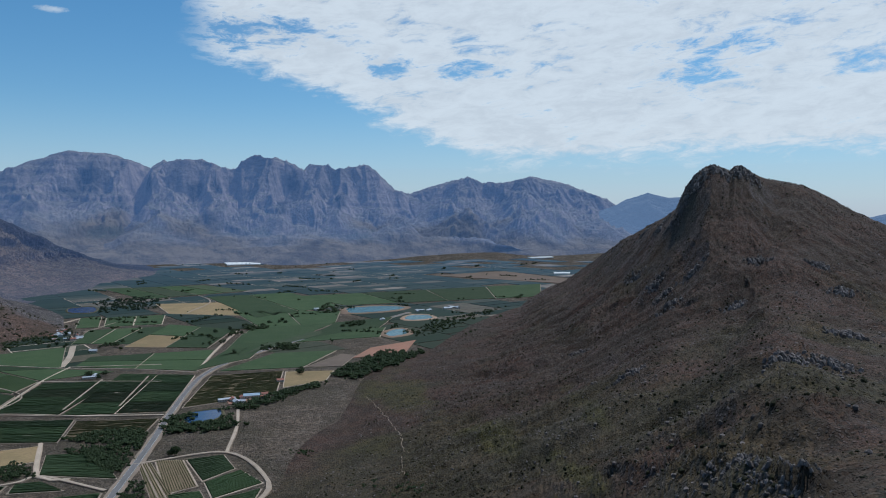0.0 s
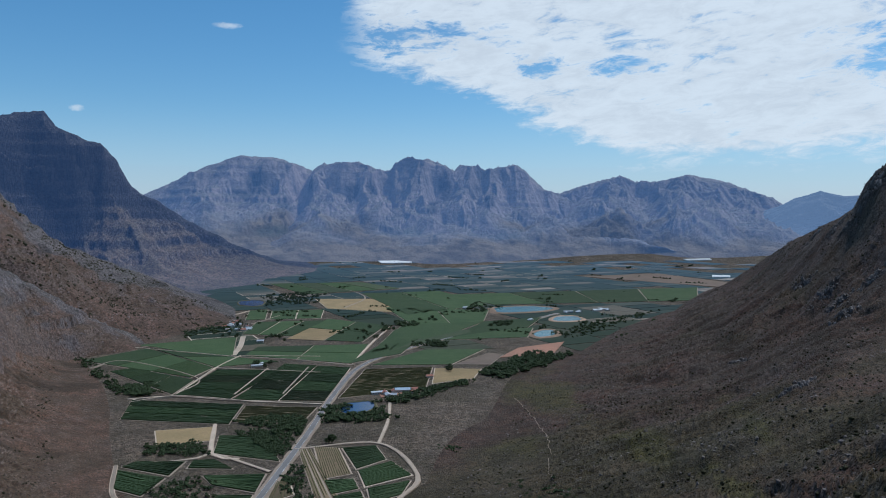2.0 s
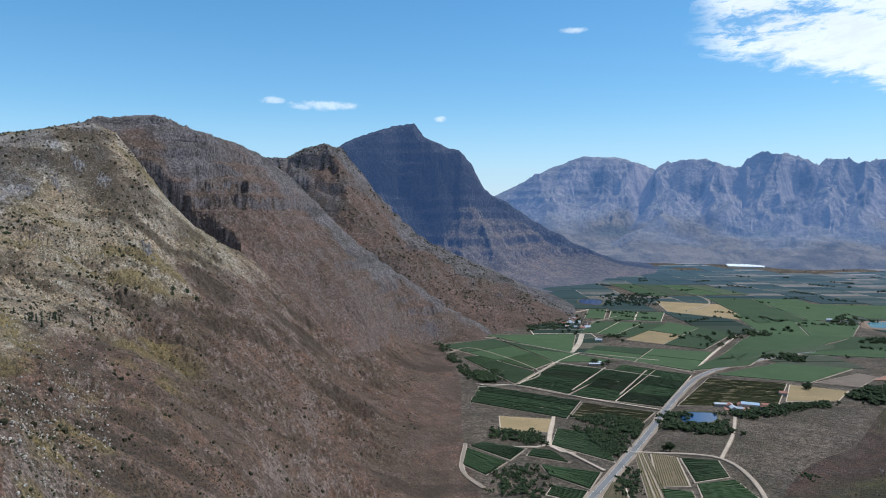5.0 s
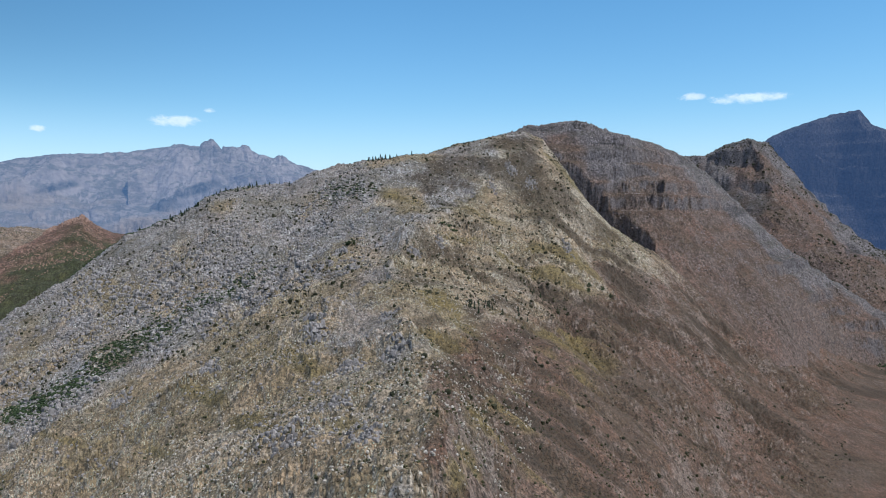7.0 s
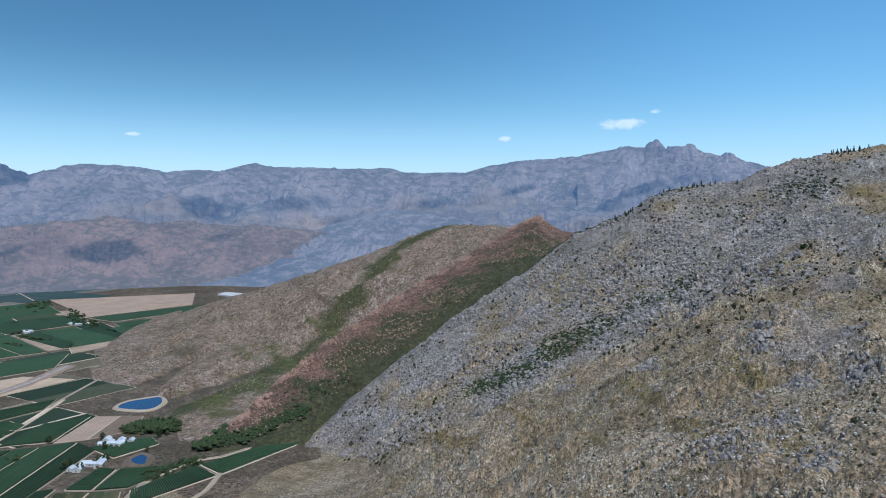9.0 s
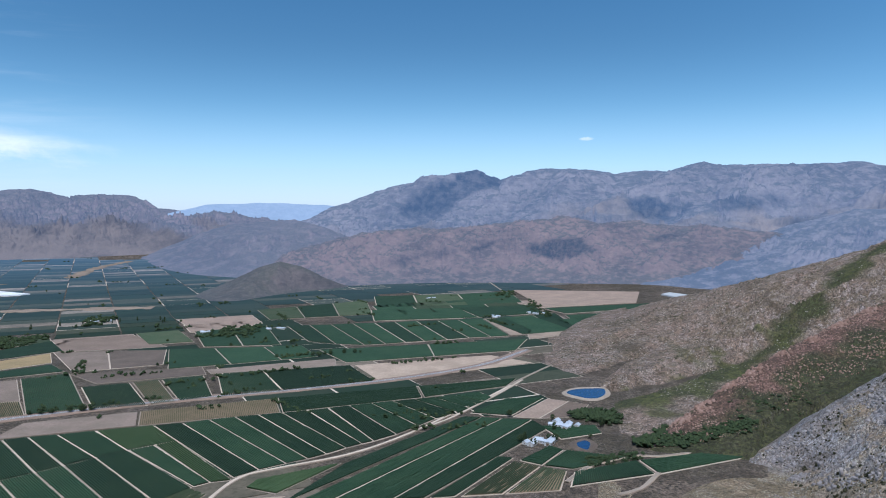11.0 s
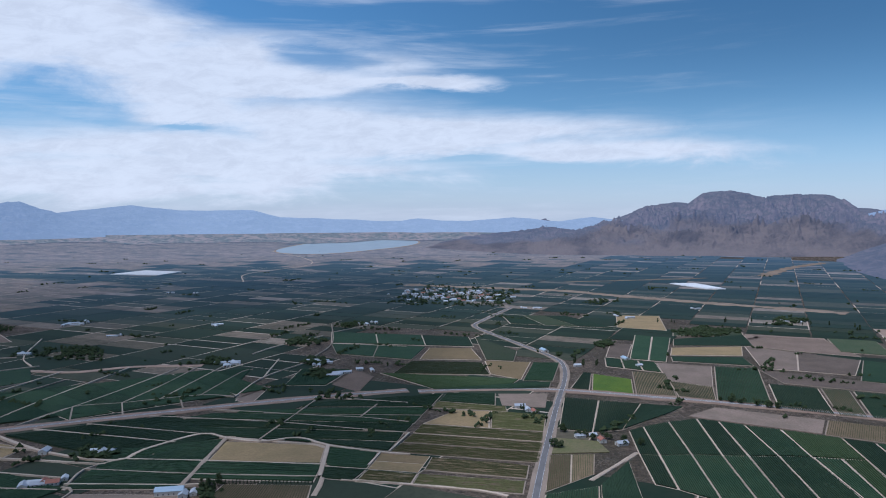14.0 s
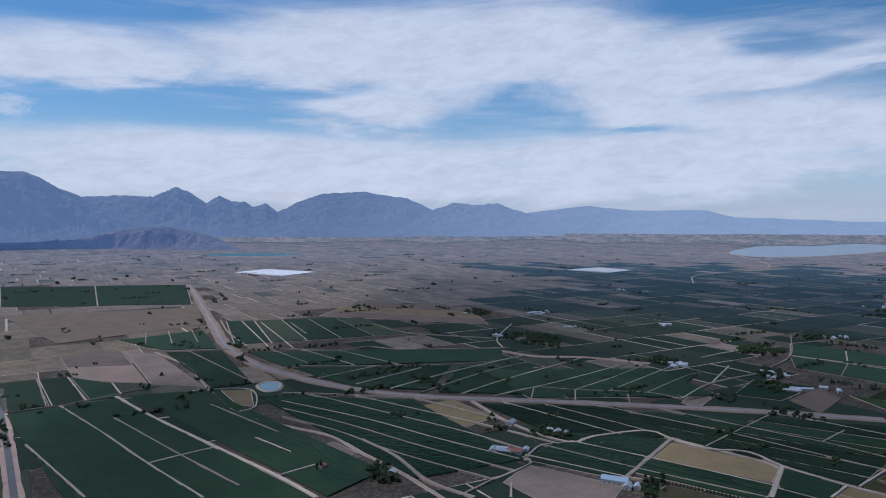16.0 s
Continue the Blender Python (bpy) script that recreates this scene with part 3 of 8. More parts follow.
def stony_cover(A, s, x, y, z):
    """Grey scree on the far flank, tan stony ground on the near one and below the crest, brown grass on the valley side."""
    n = fbm(x / 70, y / 70, 5, 91)
    E = np.degrees(np.arctan2(z - H, np.hypot(x, y)))
    r = np.hypot(x, y)
    line = np.interp(E, [-21, -11, -8.7, -5, -1.3, 4.5], [70.8, 71.6, 72.2, 74.3, 71.5, 63.8])
    left = np.clip((A - line) / 2.6 + 0.5 + 1.5 * n, 0, 1)
    # grey where the gully's far side begins, and along the stony spine
    gully = np.interp(A, [72, 80, 87, 95, 101, 108], [-2.0, -4.0, -8.6, -12.4, -15.4, -18])
    grey = np.clip((E - gully) / 1.0 + 0.5 + 1.3 * n, 0, 1)
    grey = np.maximum(grey, np.clip(1.2 - np.abs(A - line - 2.5) / 3.5 + 1.6 * fbm(x / 30, y / 30, 4, 94), 0, 0.75))
    grey = grey * np.clip(0.9 + 2.0 * fbm(x / 60, y / 60, 6, 96), 0.15, 1)
    brown = np.clip((-4.0 - E) / 4.0 + (61 - A) / 8 + 1.4 * fbm(x / 90, y / 90, 5, 95), 0, 1)
    return left * grey - (1 - left) * brown


def spur_cover(A, s, x, y, z):
    """A strip of green scrub in the hollow behind the red rib."""
    q = -0.255 * (x + 1816) - 0.967 * (y + 223)
    mid = 205 + 0.25 * np.clip(-x - 1100, 0, 800)
    return 1.3 - np.abs(q - mid) / 40 + 0.8 * fbm(x / 60, y / 60, 4, 99)


def strata_cover(A, s, x, y, z):
    """Bedded rock above, brown grass on the aprons below."""
    return (s - 2.35) / 0.35 + 2.2 * fbm(x / 110, y / 110, 5, 96)


def peak_cover(A, s, x, y, z):
    """Dark bedded cliffs over brown aprons."""
    return (s - 2.85) / 0.35 + 1.2 * fbm(x / 160, y / 160, 5, 97)


def apron_cover(A, s, x, y, z):
    """Scrub on the smooth aprons below the cliffs."""
    return (2.05 - s) / 0.5 + 1.2 * fbm(x / 500, y / 500, 5, 98)


def ridge_cover(A, s, x, y, z):
    """Red rock along the rib, green scrub below it."""
    return 1.25 - 1.1 * np.abs(s - 1.85) / 0.34 + 0.9 * fbm(x / 40, y / 40, 4, 93)


# northern range: dome, jagged buttresses, long shoulder
crest = [(38.1, 7600, 306), (35.2, 7600, 420), (34.0, 7600, 501), (33.1, 7600, 554), (31.3, 7600, 683), (29.6, 7600, 789),
         (27.1, 7600, 908), (24.8, 7600, 887), (23.2, 7600, 835), (21.8, 7600, 759), (20.8, 7400, 592), (19.0, 7200, 306)]
shoulder = [(38.1, 6300, 211), (29.6, 6250, 281), (25.2, 6200, 266), (22.6, 6100, 248), (19.0, 6000, 188)]
foot = [(38.2, 4970, -4), (29.7, 4810, -4), (19.0, 4887, -4)]
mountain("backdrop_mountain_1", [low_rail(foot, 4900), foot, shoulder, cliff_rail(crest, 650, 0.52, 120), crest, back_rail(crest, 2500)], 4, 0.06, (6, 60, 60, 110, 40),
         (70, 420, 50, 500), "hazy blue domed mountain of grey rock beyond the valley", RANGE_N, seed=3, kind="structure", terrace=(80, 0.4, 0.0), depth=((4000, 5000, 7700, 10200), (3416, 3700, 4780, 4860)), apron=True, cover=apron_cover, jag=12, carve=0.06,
         lines=[([(27.0, 4.5), (28.0, 3.1), (29.0, 1.5), (29.9, -0.2)], 90, 190), ([(25.2, 4.2), (26.0, 2.1), (24.8, -0.6)], 110, 200), ([(23.5, 3.9), (23.8, 2.1), (23.5, -0.4)], 110, 190),
                ([(30.8, 3.1), (30.6, 1.2), (29.5, -0.6)], 90, 190), ([(21.9, 3.3), (22.2, 1.7), (22.7, 0.2), (21.9, -1.3)], -140, 200), ([(26.8, 3.2), (25.6, 2.7), (24.4, 2.9)], 90, 60, 160)],
         # negative blots paint the dome's shadowed hollows dark; the last is greener scrub
         lush=blots([(26.0, 2.6, 0.9, 0.9, 30, -0.9), (27.3, 1.6, 0.8, 0.5, 20, -0.8), (29.5, 0.4, 0.7, 0.7, 0, -0.6), (23.9, 1.1, 0.5, 0.6, 0, -0.8), (25.5, -1.2, 1.8, 0.5, 0, 0.7)], 300, 41))
BUTTRESSES = [([(20.8, 3.9), (21.6, 2.3), (21.9, 0.4), (21.1, -1.0)], 150, 190), ([(18.5, 4.1), (19.6, 2.4), (20.6, 1.5), (20.0, -0.2)], 150, 190), ([(17.1, 3.5), (17.5, 2.5), (17.8, 0.9), (17.1, -0.4)], 130, 160),
              ([(14.8, 4.3), (16.1, 3.1), (16.8, 1.5), (16.5, -0.4)], 150, 180), ([(14.3, 4.3), (13.6, 3.1), (14.2, 1.5), (14.4, -0.4)], 140, 160), ([(12.6, 4.1), (13.2, 2.1), (13.6, 1.1), (12.2, -0.8)], 150, 170),
              ([(10.4, 4.0), (11.1, 2.9), (10.7, 1.3), (11.2, -0.2)], 150, 170), ([(9.2, 3.8), (9.4, 1.7), (10.0, -0.4)], 130, 150), ([(7.6, 3.7), (8.4, 2.1), (8.6, -0.2)], 140, 150), ([(6.4, 3.8), (6.8, 2.2), (7.7, 0.5), (8.2, -0.9)], 140, 150),
              ([(5.5, 3.4), (5.1, 1.6), (3.7, -0.9), (2.8, -1.5)], 150, 190), ([(4.2, 2.5), (3.7, 0.9), (2.4, -0.6)], 110, 150)]
crest = [(27.0, 6100, 69), (24.8, 6600, 244), (23.0, 7200, 473), (22.3, 7300, 617), (21.7, 7300, 741), (21.0, 7300, 803), (19.5, 7200, 812), (18.4, 7200, 828), (17.7, 7200, 795),
         (16.8, 7200, 733), (15.8, 7100, 726), (15.4, 7000, 790), (14.4, 7000, 837), (12.7, 7000, 819), (11.6, 7000, 785), (10.8, 7000, 726),
         (10.3, 7000, 783), (9.2, 7000, 766), (8.3, 7000, 722), (7.5, 7000, 757), (6.1, 7000, 770), (5.3, 7000, 711),
         (4.4, 7000, 616), (3.8, 7000, 543), (2.7, 7000, 495), (1.6, 6900, 426), (-1.1, 6600, 267), (-4.1, 6100, 112), (-7.0, 5700, 31)]
shoulder = [(27.0, 5500, 23), (24.8, 5700, 128), (23.0, 5900, 222), (18.6, 5900, 250), (14.2, 5850, 260), (7.7, 5850, 252), (1.6, 5850, 185), (-7.0, 5300, 28)]
foot = [(27.0, 4783, -4), (16.3, 4781, -4), (11.9, 4494, -4), (7.7, 4728, -4), (1.6, 5129, -4), (-7.0, 5553, -4)]
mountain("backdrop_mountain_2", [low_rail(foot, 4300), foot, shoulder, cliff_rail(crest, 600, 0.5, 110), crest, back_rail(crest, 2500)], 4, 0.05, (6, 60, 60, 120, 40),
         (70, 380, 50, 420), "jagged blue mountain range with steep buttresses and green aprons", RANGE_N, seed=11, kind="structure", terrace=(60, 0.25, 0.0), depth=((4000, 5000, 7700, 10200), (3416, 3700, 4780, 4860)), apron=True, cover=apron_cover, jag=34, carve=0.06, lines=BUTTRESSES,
         # dark blots paint shade onto the buttress faces turned from the sun
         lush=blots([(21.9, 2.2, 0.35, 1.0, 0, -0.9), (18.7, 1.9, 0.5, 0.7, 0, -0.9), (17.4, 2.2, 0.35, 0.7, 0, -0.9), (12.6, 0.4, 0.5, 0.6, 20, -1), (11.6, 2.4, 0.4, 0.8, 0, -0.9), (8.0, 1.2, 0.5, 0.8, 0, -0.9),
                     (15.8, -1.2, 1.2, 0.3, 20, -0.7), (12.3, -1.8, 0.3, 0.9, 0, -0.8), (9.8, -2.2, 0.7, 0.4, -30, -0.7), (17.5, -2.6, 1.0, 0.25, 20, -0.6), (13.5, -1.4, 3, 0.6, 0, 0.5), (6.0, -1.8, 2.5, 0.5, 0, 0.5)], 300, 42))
crest = [(4.0, 8600, 434), (2.7, 8600, 540), (1.2, 8600, 619), (-0.3, 8600, 690), (-2.0, 8600, 758), (-3.1, 8600, 687), (-4.7, 8600, 694),
         (-7.0, 8600, 750), (-9.5, 8600, 668), (-11.2, 8600, 581), (-12.7, 8600, 489), (-13.4, 8600, 404), (-15.1, 8600, 113), (-17.9, 8600, -11)]
shoulder = [(4.0, 6300, 202), (-2.1, 6300, 233), (-7.4, 6300, 218), (-11.3, 6700, 188), (-17.9, 6900, 9)]
foot = [(4.0, 5394, -4), (-2.1, 5689, -4), (-7.4, 5329, -4), (-13.8, 5596, -4), (-17.9, 5878, -4)]
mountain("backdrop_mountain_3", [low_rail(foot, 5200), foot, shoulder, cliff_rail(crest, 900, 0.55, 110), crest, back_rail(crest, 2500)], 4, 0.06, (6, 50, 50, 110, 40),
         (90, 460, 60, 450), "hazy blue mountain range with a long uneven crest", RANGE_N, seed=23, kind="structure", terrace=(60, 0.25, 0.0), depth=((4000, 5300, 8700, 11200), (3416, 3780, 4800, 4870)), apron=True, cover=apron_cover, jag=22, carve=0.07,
         lines=[([(0.8, 2.3), (1.5, 1.1), (0.8, -0.4)], 130, 200), ([(-2.1, 3.0), (-1.2, 1.6), (-0.7, 0.0), (-1.2, -1.5)], 150, 230), ([(-3.8, 2.5), (-2.9, 1.1), (-2.3, -1.3)], 130, 200), ([(-5.1, 2.7), (-4.9, 1.1), (-6.3, -0.2), (-5.2, -1.5)], 150, 230),
                ([(-6.9, 2.9), (-6.5, 1.4), (-7.8, -0.8), (-7.4, -1.7)], 150, 230), ([(-9.5, 2.3), (-9.1, 0.9), (-9.9, -1.3)], 140, 220), ([(-11.6, 1.5), (-11.4, 0.0), (-12.5, -1.5)], 120, 220)])
crest = [(-11.2, 16000, 252), (-13.2, 16000, 481), (-14.2, 16000, 637), (-15.8, 16000, 765), (-17.1, 16000, 668), (-18.1, 16000, 677),
         (-20.3, 16000, 405), (-25.6, 16000, 255), (-30.1, 16000, 246), (-31.3, 16000, 321), (-32.4, 16000, 363), (-35.4, 16000, 310)]
foot = [(-8.0, 11500, -40), (-42.0, 11500, -40)]
mountain("backdrop_mountain_4", [foot, crest, back_rail(crest, 3000)], 1, 0.1, (60, 20), (120, 800, 60, 700),
         "pale blue distant peak on the horizon", RANGE_FAR, seed=31, kind="structure")

# table-topped peak over the village
crest = [(48.4, 4300, 540), (46.7, 4300, 658), (46.2, 4300, 695), (45.6, 4300, 733), (44.3, 4300, 765), (43.1, 4300, 790), (42.0, 4300, 819), (40.3, 4250, 831),
         (39.6, 4200, 753), (38.0, 4150, 696), (36.8, 4150, 668), (35.8, 4150, 583), (34.8, 4150, 444), (34.0, 4200, 408),
         (31.4, 4300, 287), (27.9, 4400, 151), (24.4, 4400, 57), (19.9, 4200, -4)]
cliff = [(48.5, 3950, 390), (46.8, 3950, 420), (44.5, 3940, 380), (42.1, 3930, 310), (38.6, 3860, 175), (36.5, 3930, 270), (34.8, 4040, 330), (34.0, 4110, 330), (31.4, 4200, 230), (27.9, 4300, 125), (24.4, 4200, 50), (19.9, 4150, -2)]
shoulder = [(48.5, 3400, 170), (42.1, 3300, 130), (38.1, 3250, 85), (34.8, 3500, 110), (31.4, 3700, 95), (27.9, 3900, 60), (24.4, 3850, 36), (19.9, 4060, -0)]
foot = [(48.6, 2411, -4), (38.2, 2447, -4), (33.2, 2550, -4), (29.7, 2797, -4), (26.1, 3115, -4), (23.5, 3536, -4), (19.9, 3975, -4)]
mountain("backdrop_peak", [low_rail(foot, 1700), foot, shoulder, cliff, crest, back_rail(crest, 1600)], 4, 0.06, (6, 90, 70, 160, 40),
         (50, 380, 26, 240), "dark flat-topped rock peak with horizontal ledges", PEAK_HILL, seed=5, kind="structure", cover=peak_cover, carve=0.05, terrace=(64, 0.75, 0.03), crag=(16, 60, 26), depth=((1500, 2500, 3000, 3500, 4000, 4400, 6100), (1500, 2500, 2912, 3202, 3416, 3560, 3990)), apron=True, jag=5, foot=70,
         lines=[([(46.7, 3.4), (43.7, 3.5), (41.3, 3.4), (39.0, 3.9), (36.7, 4.0)], 90, 40, 90), ([(46.4, 4.6), (45.4, 2.8), (43.8, 1.0), (40.4, -1.1), (38.6, -2.5), (37.1, -3.6)], -70, 120),
                ([(40.4, 6.6), (39.8, 4.6), (39.2, 2.0), (38.2, -1.0)], 70, 150), ([(38.6, -2.4), (36.0, -4.2), (32.8, -5.4)], 35, 110), ([(43.4, 5.6), (43.0, 3.6), (42.4, 1.0)], 60, 120), ([(36.6, 3.9), (36.2, 1.5), (35.0, -1.5), (33.0, -4.0)], 50, 120)])
# ledged ridge with a knoll, between the peak and the near mountain
crest = [(56.9, 2500, 395), (53.5, 2500, 463), (51.8, 2500, 490), (50.1, 2500, 491), (48.7, 2500, 524), (47.2, 2500, 538), (46.1, 2500, 525), (45.0, 2450, 468),
         (43.0, 2400, 358), (39.9, 2400, 227), (36.8, 2400, 162), (32.4, 2400, 86), (29.8, 2300, 42), (27.7, 2200, 15)]
shoulder = [(56.9, 1900, 244), (51.8, 2000, 271), (47.5, 2050, 278), (43.0, 2000, 208), (39.9, 2000, 146), (36.8, 1980, 86), (32.4, 2010, 39), (27.6, 2070, 7)]
foot = [(57.0, 1532, -4), (51.9, 1563, -4), (45.7, 1642, -4), (38.5, 1731, -4), (34.5, 1791, -4), (30.6, 1968, -4), (27.6, 2075, -4)]
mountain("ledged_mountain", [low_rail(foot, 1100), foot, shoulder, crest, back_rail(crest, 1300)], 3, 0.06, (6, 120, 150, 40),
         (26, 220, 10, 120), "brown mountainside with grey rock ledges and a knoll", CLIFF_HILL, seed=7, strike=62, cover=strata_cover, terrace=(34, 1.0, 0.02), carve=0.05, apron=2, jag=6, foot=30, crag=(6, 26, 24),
         lines=[([(49.8, 4.4), (49.0, 1.9), (46.6, -0.8), (44.6, -3.2), (41.4, -4.9)], 34, 85), ([(50.9, 3.4), (48.6, 0.2), (47.1, -1.9), (45.3, -3.4), (41.7, -5.7)], -40, 80), ([(47.2, 5.0), (46.4, 2.5), (44.6, 0.0), (42.4, -2.5), (39.5, -4.5)], 34, 90),
                ([(52.5, 3.9), (51.6, 1.5), (49.8, -1.5), (47.6, -4.0), (44.5, -6.0)], 34, 80), ([(49.8, 4.2), (48.6, 4.3), (47.2, 4.2), (46.2, 3.6)], 45, 22, 55), ([(51.6, 2.4), (49.6, 2.6), (47.6, 2.4), (45.6, 1.6)], 34, 20, 50)])
# summit behind the near slope
crest = [(68.1, 1450, 437), (65.5, 1480, 460), (63.6, 1500, 479), (62.4, 1520, 481), (60.5, 1540, 493), (59.5, 1550, 499), (58.1, 1560, 482), (56.4, 1580, 470), (54.8, 1620, 456), (53.1, 1680, 450),
         (51.8, 1720, 431), (50.1, 1720, 394), (47.9, 1700, 328), (44.8, 1720, 235), (41.2, 1800, 147), (37.7, 1850, 64), (34.1, 1880, -1)]
shoulder = [(68.1, 1250, 344), (61.4, 1280, 320), (56.5, 1330, 311), (50.1, 1400, 258), (44.8, 1480, 175), (41.2, 1640, 97), (37.7, 1740, 37), (34.1, 1800, 0)]
foot = [(68.2, 1000, 273), (56.5, 1060, 221), (50.1, 1160, 158), (44.8, 1250, 96), (38.5, 1678, -4), (34.1, 1736, -4)]
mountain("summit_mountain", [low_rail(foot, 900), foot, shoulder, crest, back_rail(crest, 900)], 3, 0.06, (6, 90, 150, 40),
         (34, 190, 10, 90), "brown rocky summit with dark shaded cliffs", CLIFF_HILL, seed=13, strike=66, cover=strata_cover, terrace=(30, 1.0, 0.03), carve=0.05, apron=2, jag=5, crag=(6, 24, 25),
         lines=[([(62.4, 5.6), (60.8, 5.0), (59.5, 4.2), (58.2, 2.6), (56.2, 0.6), (53.6, -1.4)], 95, 16, 110), ([(59.3, 6.4), (57.4, 4.0), (55.2, 1.5), (52.6, -1.0), (50.2, -3.0)], 24, 70), ([(56.0, 5.2), (54.4, 2.8), (52.2, 0.3), (49.6, -2.4), (46.5, -4.8)], 26, 75),
                ([(57.2, 3.6), (55.0, 3.2), (53.0, 2.6)], 30, 16, 45)])

STONY_BLOTS = blots([(70.3, -6.0, 1.2, 1.6, 0, 0.9), (68.9, -9.5, 1.6, 1.6, 0, 0.75), (68.7, -20.0, 1.5, 2.2, 0, 0.9), (67.5, -5.6, 1.0, 0.9, -25, -0.7), (66.6, -7.2, 2.6, 0.7, -35, -0.8), (64.2, -10.0, 2.8, 0.8, -38, -0.7), (65.0, -14.0, 2.5, 1.3, -35, 0.6), (62.5, -13.0, 2.2, 0.8, -35, -0.6),
                     (60.5, -17.0, 3, 1.5, -30, -0.5), (73.5, 1.4, 2.4, 0.45, 12, 0.8), (79.5, -4.3, 1.5, 0.45, 20, -0.6), (88.5, -13.2, 2.8, 0.6, 28, 0.7), (81.0, -11.5, 2.0, 0.7, 25, 0.6), (84.5, -15.8, 2.4, 0.7, 15, 0.8), (78.0, -16.2, 1.6, 0.7, 0, 0.7), (91.5, -17.2, 2.4, 0.7, 20, 0.6), (97.5, -15.6, 3.0, 0.35, 25, 0.8),
                     (97.8, -8.6, 1.6, 0.4, 10, 0.6), (103.5, -17.3, 3.0, 0.5, 8, 0.8)], 45, 87)
def stony_lush(A, E, x, y, z):
    """The named patches, and streaks of greener and darker scrub down the slope."""
    c, q = math.cos(radians(75)), math.sin(radians(75))
    n = fbm((-q * x + c * y) / 26, (c * x + q * y) / 110, 5, 131) + 0.6 * fbm(x / 55, y / 55, 4, 132)
    side = np.clip((74 - A) / 3, 0.35, 1)
    streak = 1.3 * side * n * np.clip((np.abs(n) - 0.1) / 0.15, 0, 1)
    return STONY_BLOTS(A, E, x, y, z) + np.where(streak > 0, streak * np.clip((A - 55) / 5, 0, 1), streak)


# near stony mountain, whose spine runs in under the camera
crest = [(125.6, 760, 15), (122.3, 802, -4), (114.8, 947, -4), (114.0, 960, 20), (110.9, 1000, 58), (105.5, 1060, 119), (101.9, 1100, 163), (97.5, 1150, 212), (93.5, 1180, 271),
         (90.2, 1180, 297), (87.6, 1180, 331), (84.5, 1180, 347), (81.6, 1180, 352), (79.8, 1180, 368), (78.1, 1180, 381), (73.2, 1180, 394), (70.8, 1190, 401),
         (68.8, 1200, 416), (66.2, 1210, 429), (63.6, 1220, 440), (62.1, 1220, 425), (60.5, 1200, 378), (58.5, 1180, 317), (56.9, 1180, 283),
         (54.4, 1200, 251), (48.4, 1350, 174), (44.8, 1450, 119), (41.2, 1580, 58), (38.5, 1747, -4), (36.8, 1430, -4), (35.6, 1134, -4), (36.1, 914, -4), (34.0, 784, -4)]
upper = [(125.6, 740, 22), (122.3, 798, -4), (114.8, 940, -4), (105.5, 860, 92), (97.5, 900, 148), (93.4, 900, 178), (87.5, 900, 221),
         (81.5, 950, 267), (73.3, 930, 301), (68.9, 980, 307), (62.5, 1030, 308), (58.6, 1020, 255), (54.4, 1000, 194),
         (48.4, 1110, 128), (44.8, 1230, 90), (38.5, 1385, 20), (35.6, 1101, -4), (34.0, 776, -4)]
middle = [(125.6, 720, 30), (122.3, 795, -4), (114.8, 917, -4), (105.5, 700, 86), (97.5, 690, 130), (87.4, 660, 184),
          (79.6, 640, 221), (71.8, 620, 233), (62.7, 720, 206), (54.5, 780, 158), (45.7, 930, 75), (38.5, 1130, 18), (35.6, 1013, -4), (34.0, 768, -4)]
lower = [(125.7, 690, 32), (122.3, 781, -4), (114.8, 720, 30), (105.5, 520, 99), (97.4, 420, 147), (87.3, 340, 189),
         (79.4, 300, 212), (72.0, 280, 220), (62.8, 380, 183), (54.6, 470, 141), (45.7, 640, 64), (38.5, 750, 17), (34.0, 738, -4)]
near = [(125.8, 420, 72), (114.9, 380, 84), (97.3, 210, 173), (79.0, 150, 213), (72.4, 150, 215), (59.0, 230, 165), (45.8, 350, 100), (34.0, 420, 62)]
mountain("stony_mountain", [near, lower, middle, upper, crest, back_rail(crest, 500)], 4, 0.075, (50, 130, 130, 150, 30),
         (20, 120, 6, 50), "stony grey and tan mountain slope with dry scrub", ROCKY_HILL, seed=17, cover=stony_cover, strike=75, carve=0.035, foot=45, jag=4, lush=stony_lush, crag=(5.0, 10, 21),
         lines=[([(80.5, -3.4), (84.0, -5.6), (87.2, -8.4), (91.2, -10.2), (95.4, -12.4), (97.8, -13.7), (101.2, -15.2), (104.4, -16.6)], -20, 45), ([(76.0, -7.0), (82.0, -9.6), (87.2, -12.4), (92.3, -14.8), (96.2, -16.6), (100.3, -18.4)], 12, 40),
                ([(70.8, -21), (71.6, -11), (72.2, -8.7), (74.3, -5), (71.5, -1.3), (66.0, 3.4)], 9, 30), ([(83.0, -0.6), (88.5, -3.6), (93.5, -7.0), (98.0, -10.2)], 9, 40), ([(64.5, -2.0), (61.5, -6.0), (58.8, -9.5), (55.5, -13.0)], -9, 30)])

def brown_cover(A, s, x, y, z):
    """Dark reddish scrub above, olive grass low down."""
    E = np.degrees(np.arctan2(z - H, np.hypot(x, y)))
    return np.clip((-9.5 - 0.30 * (A + 20) - E) / 3.0, -0.4, 1) + 1.8 * fbm(x / 110, y / 110, 5, 92)


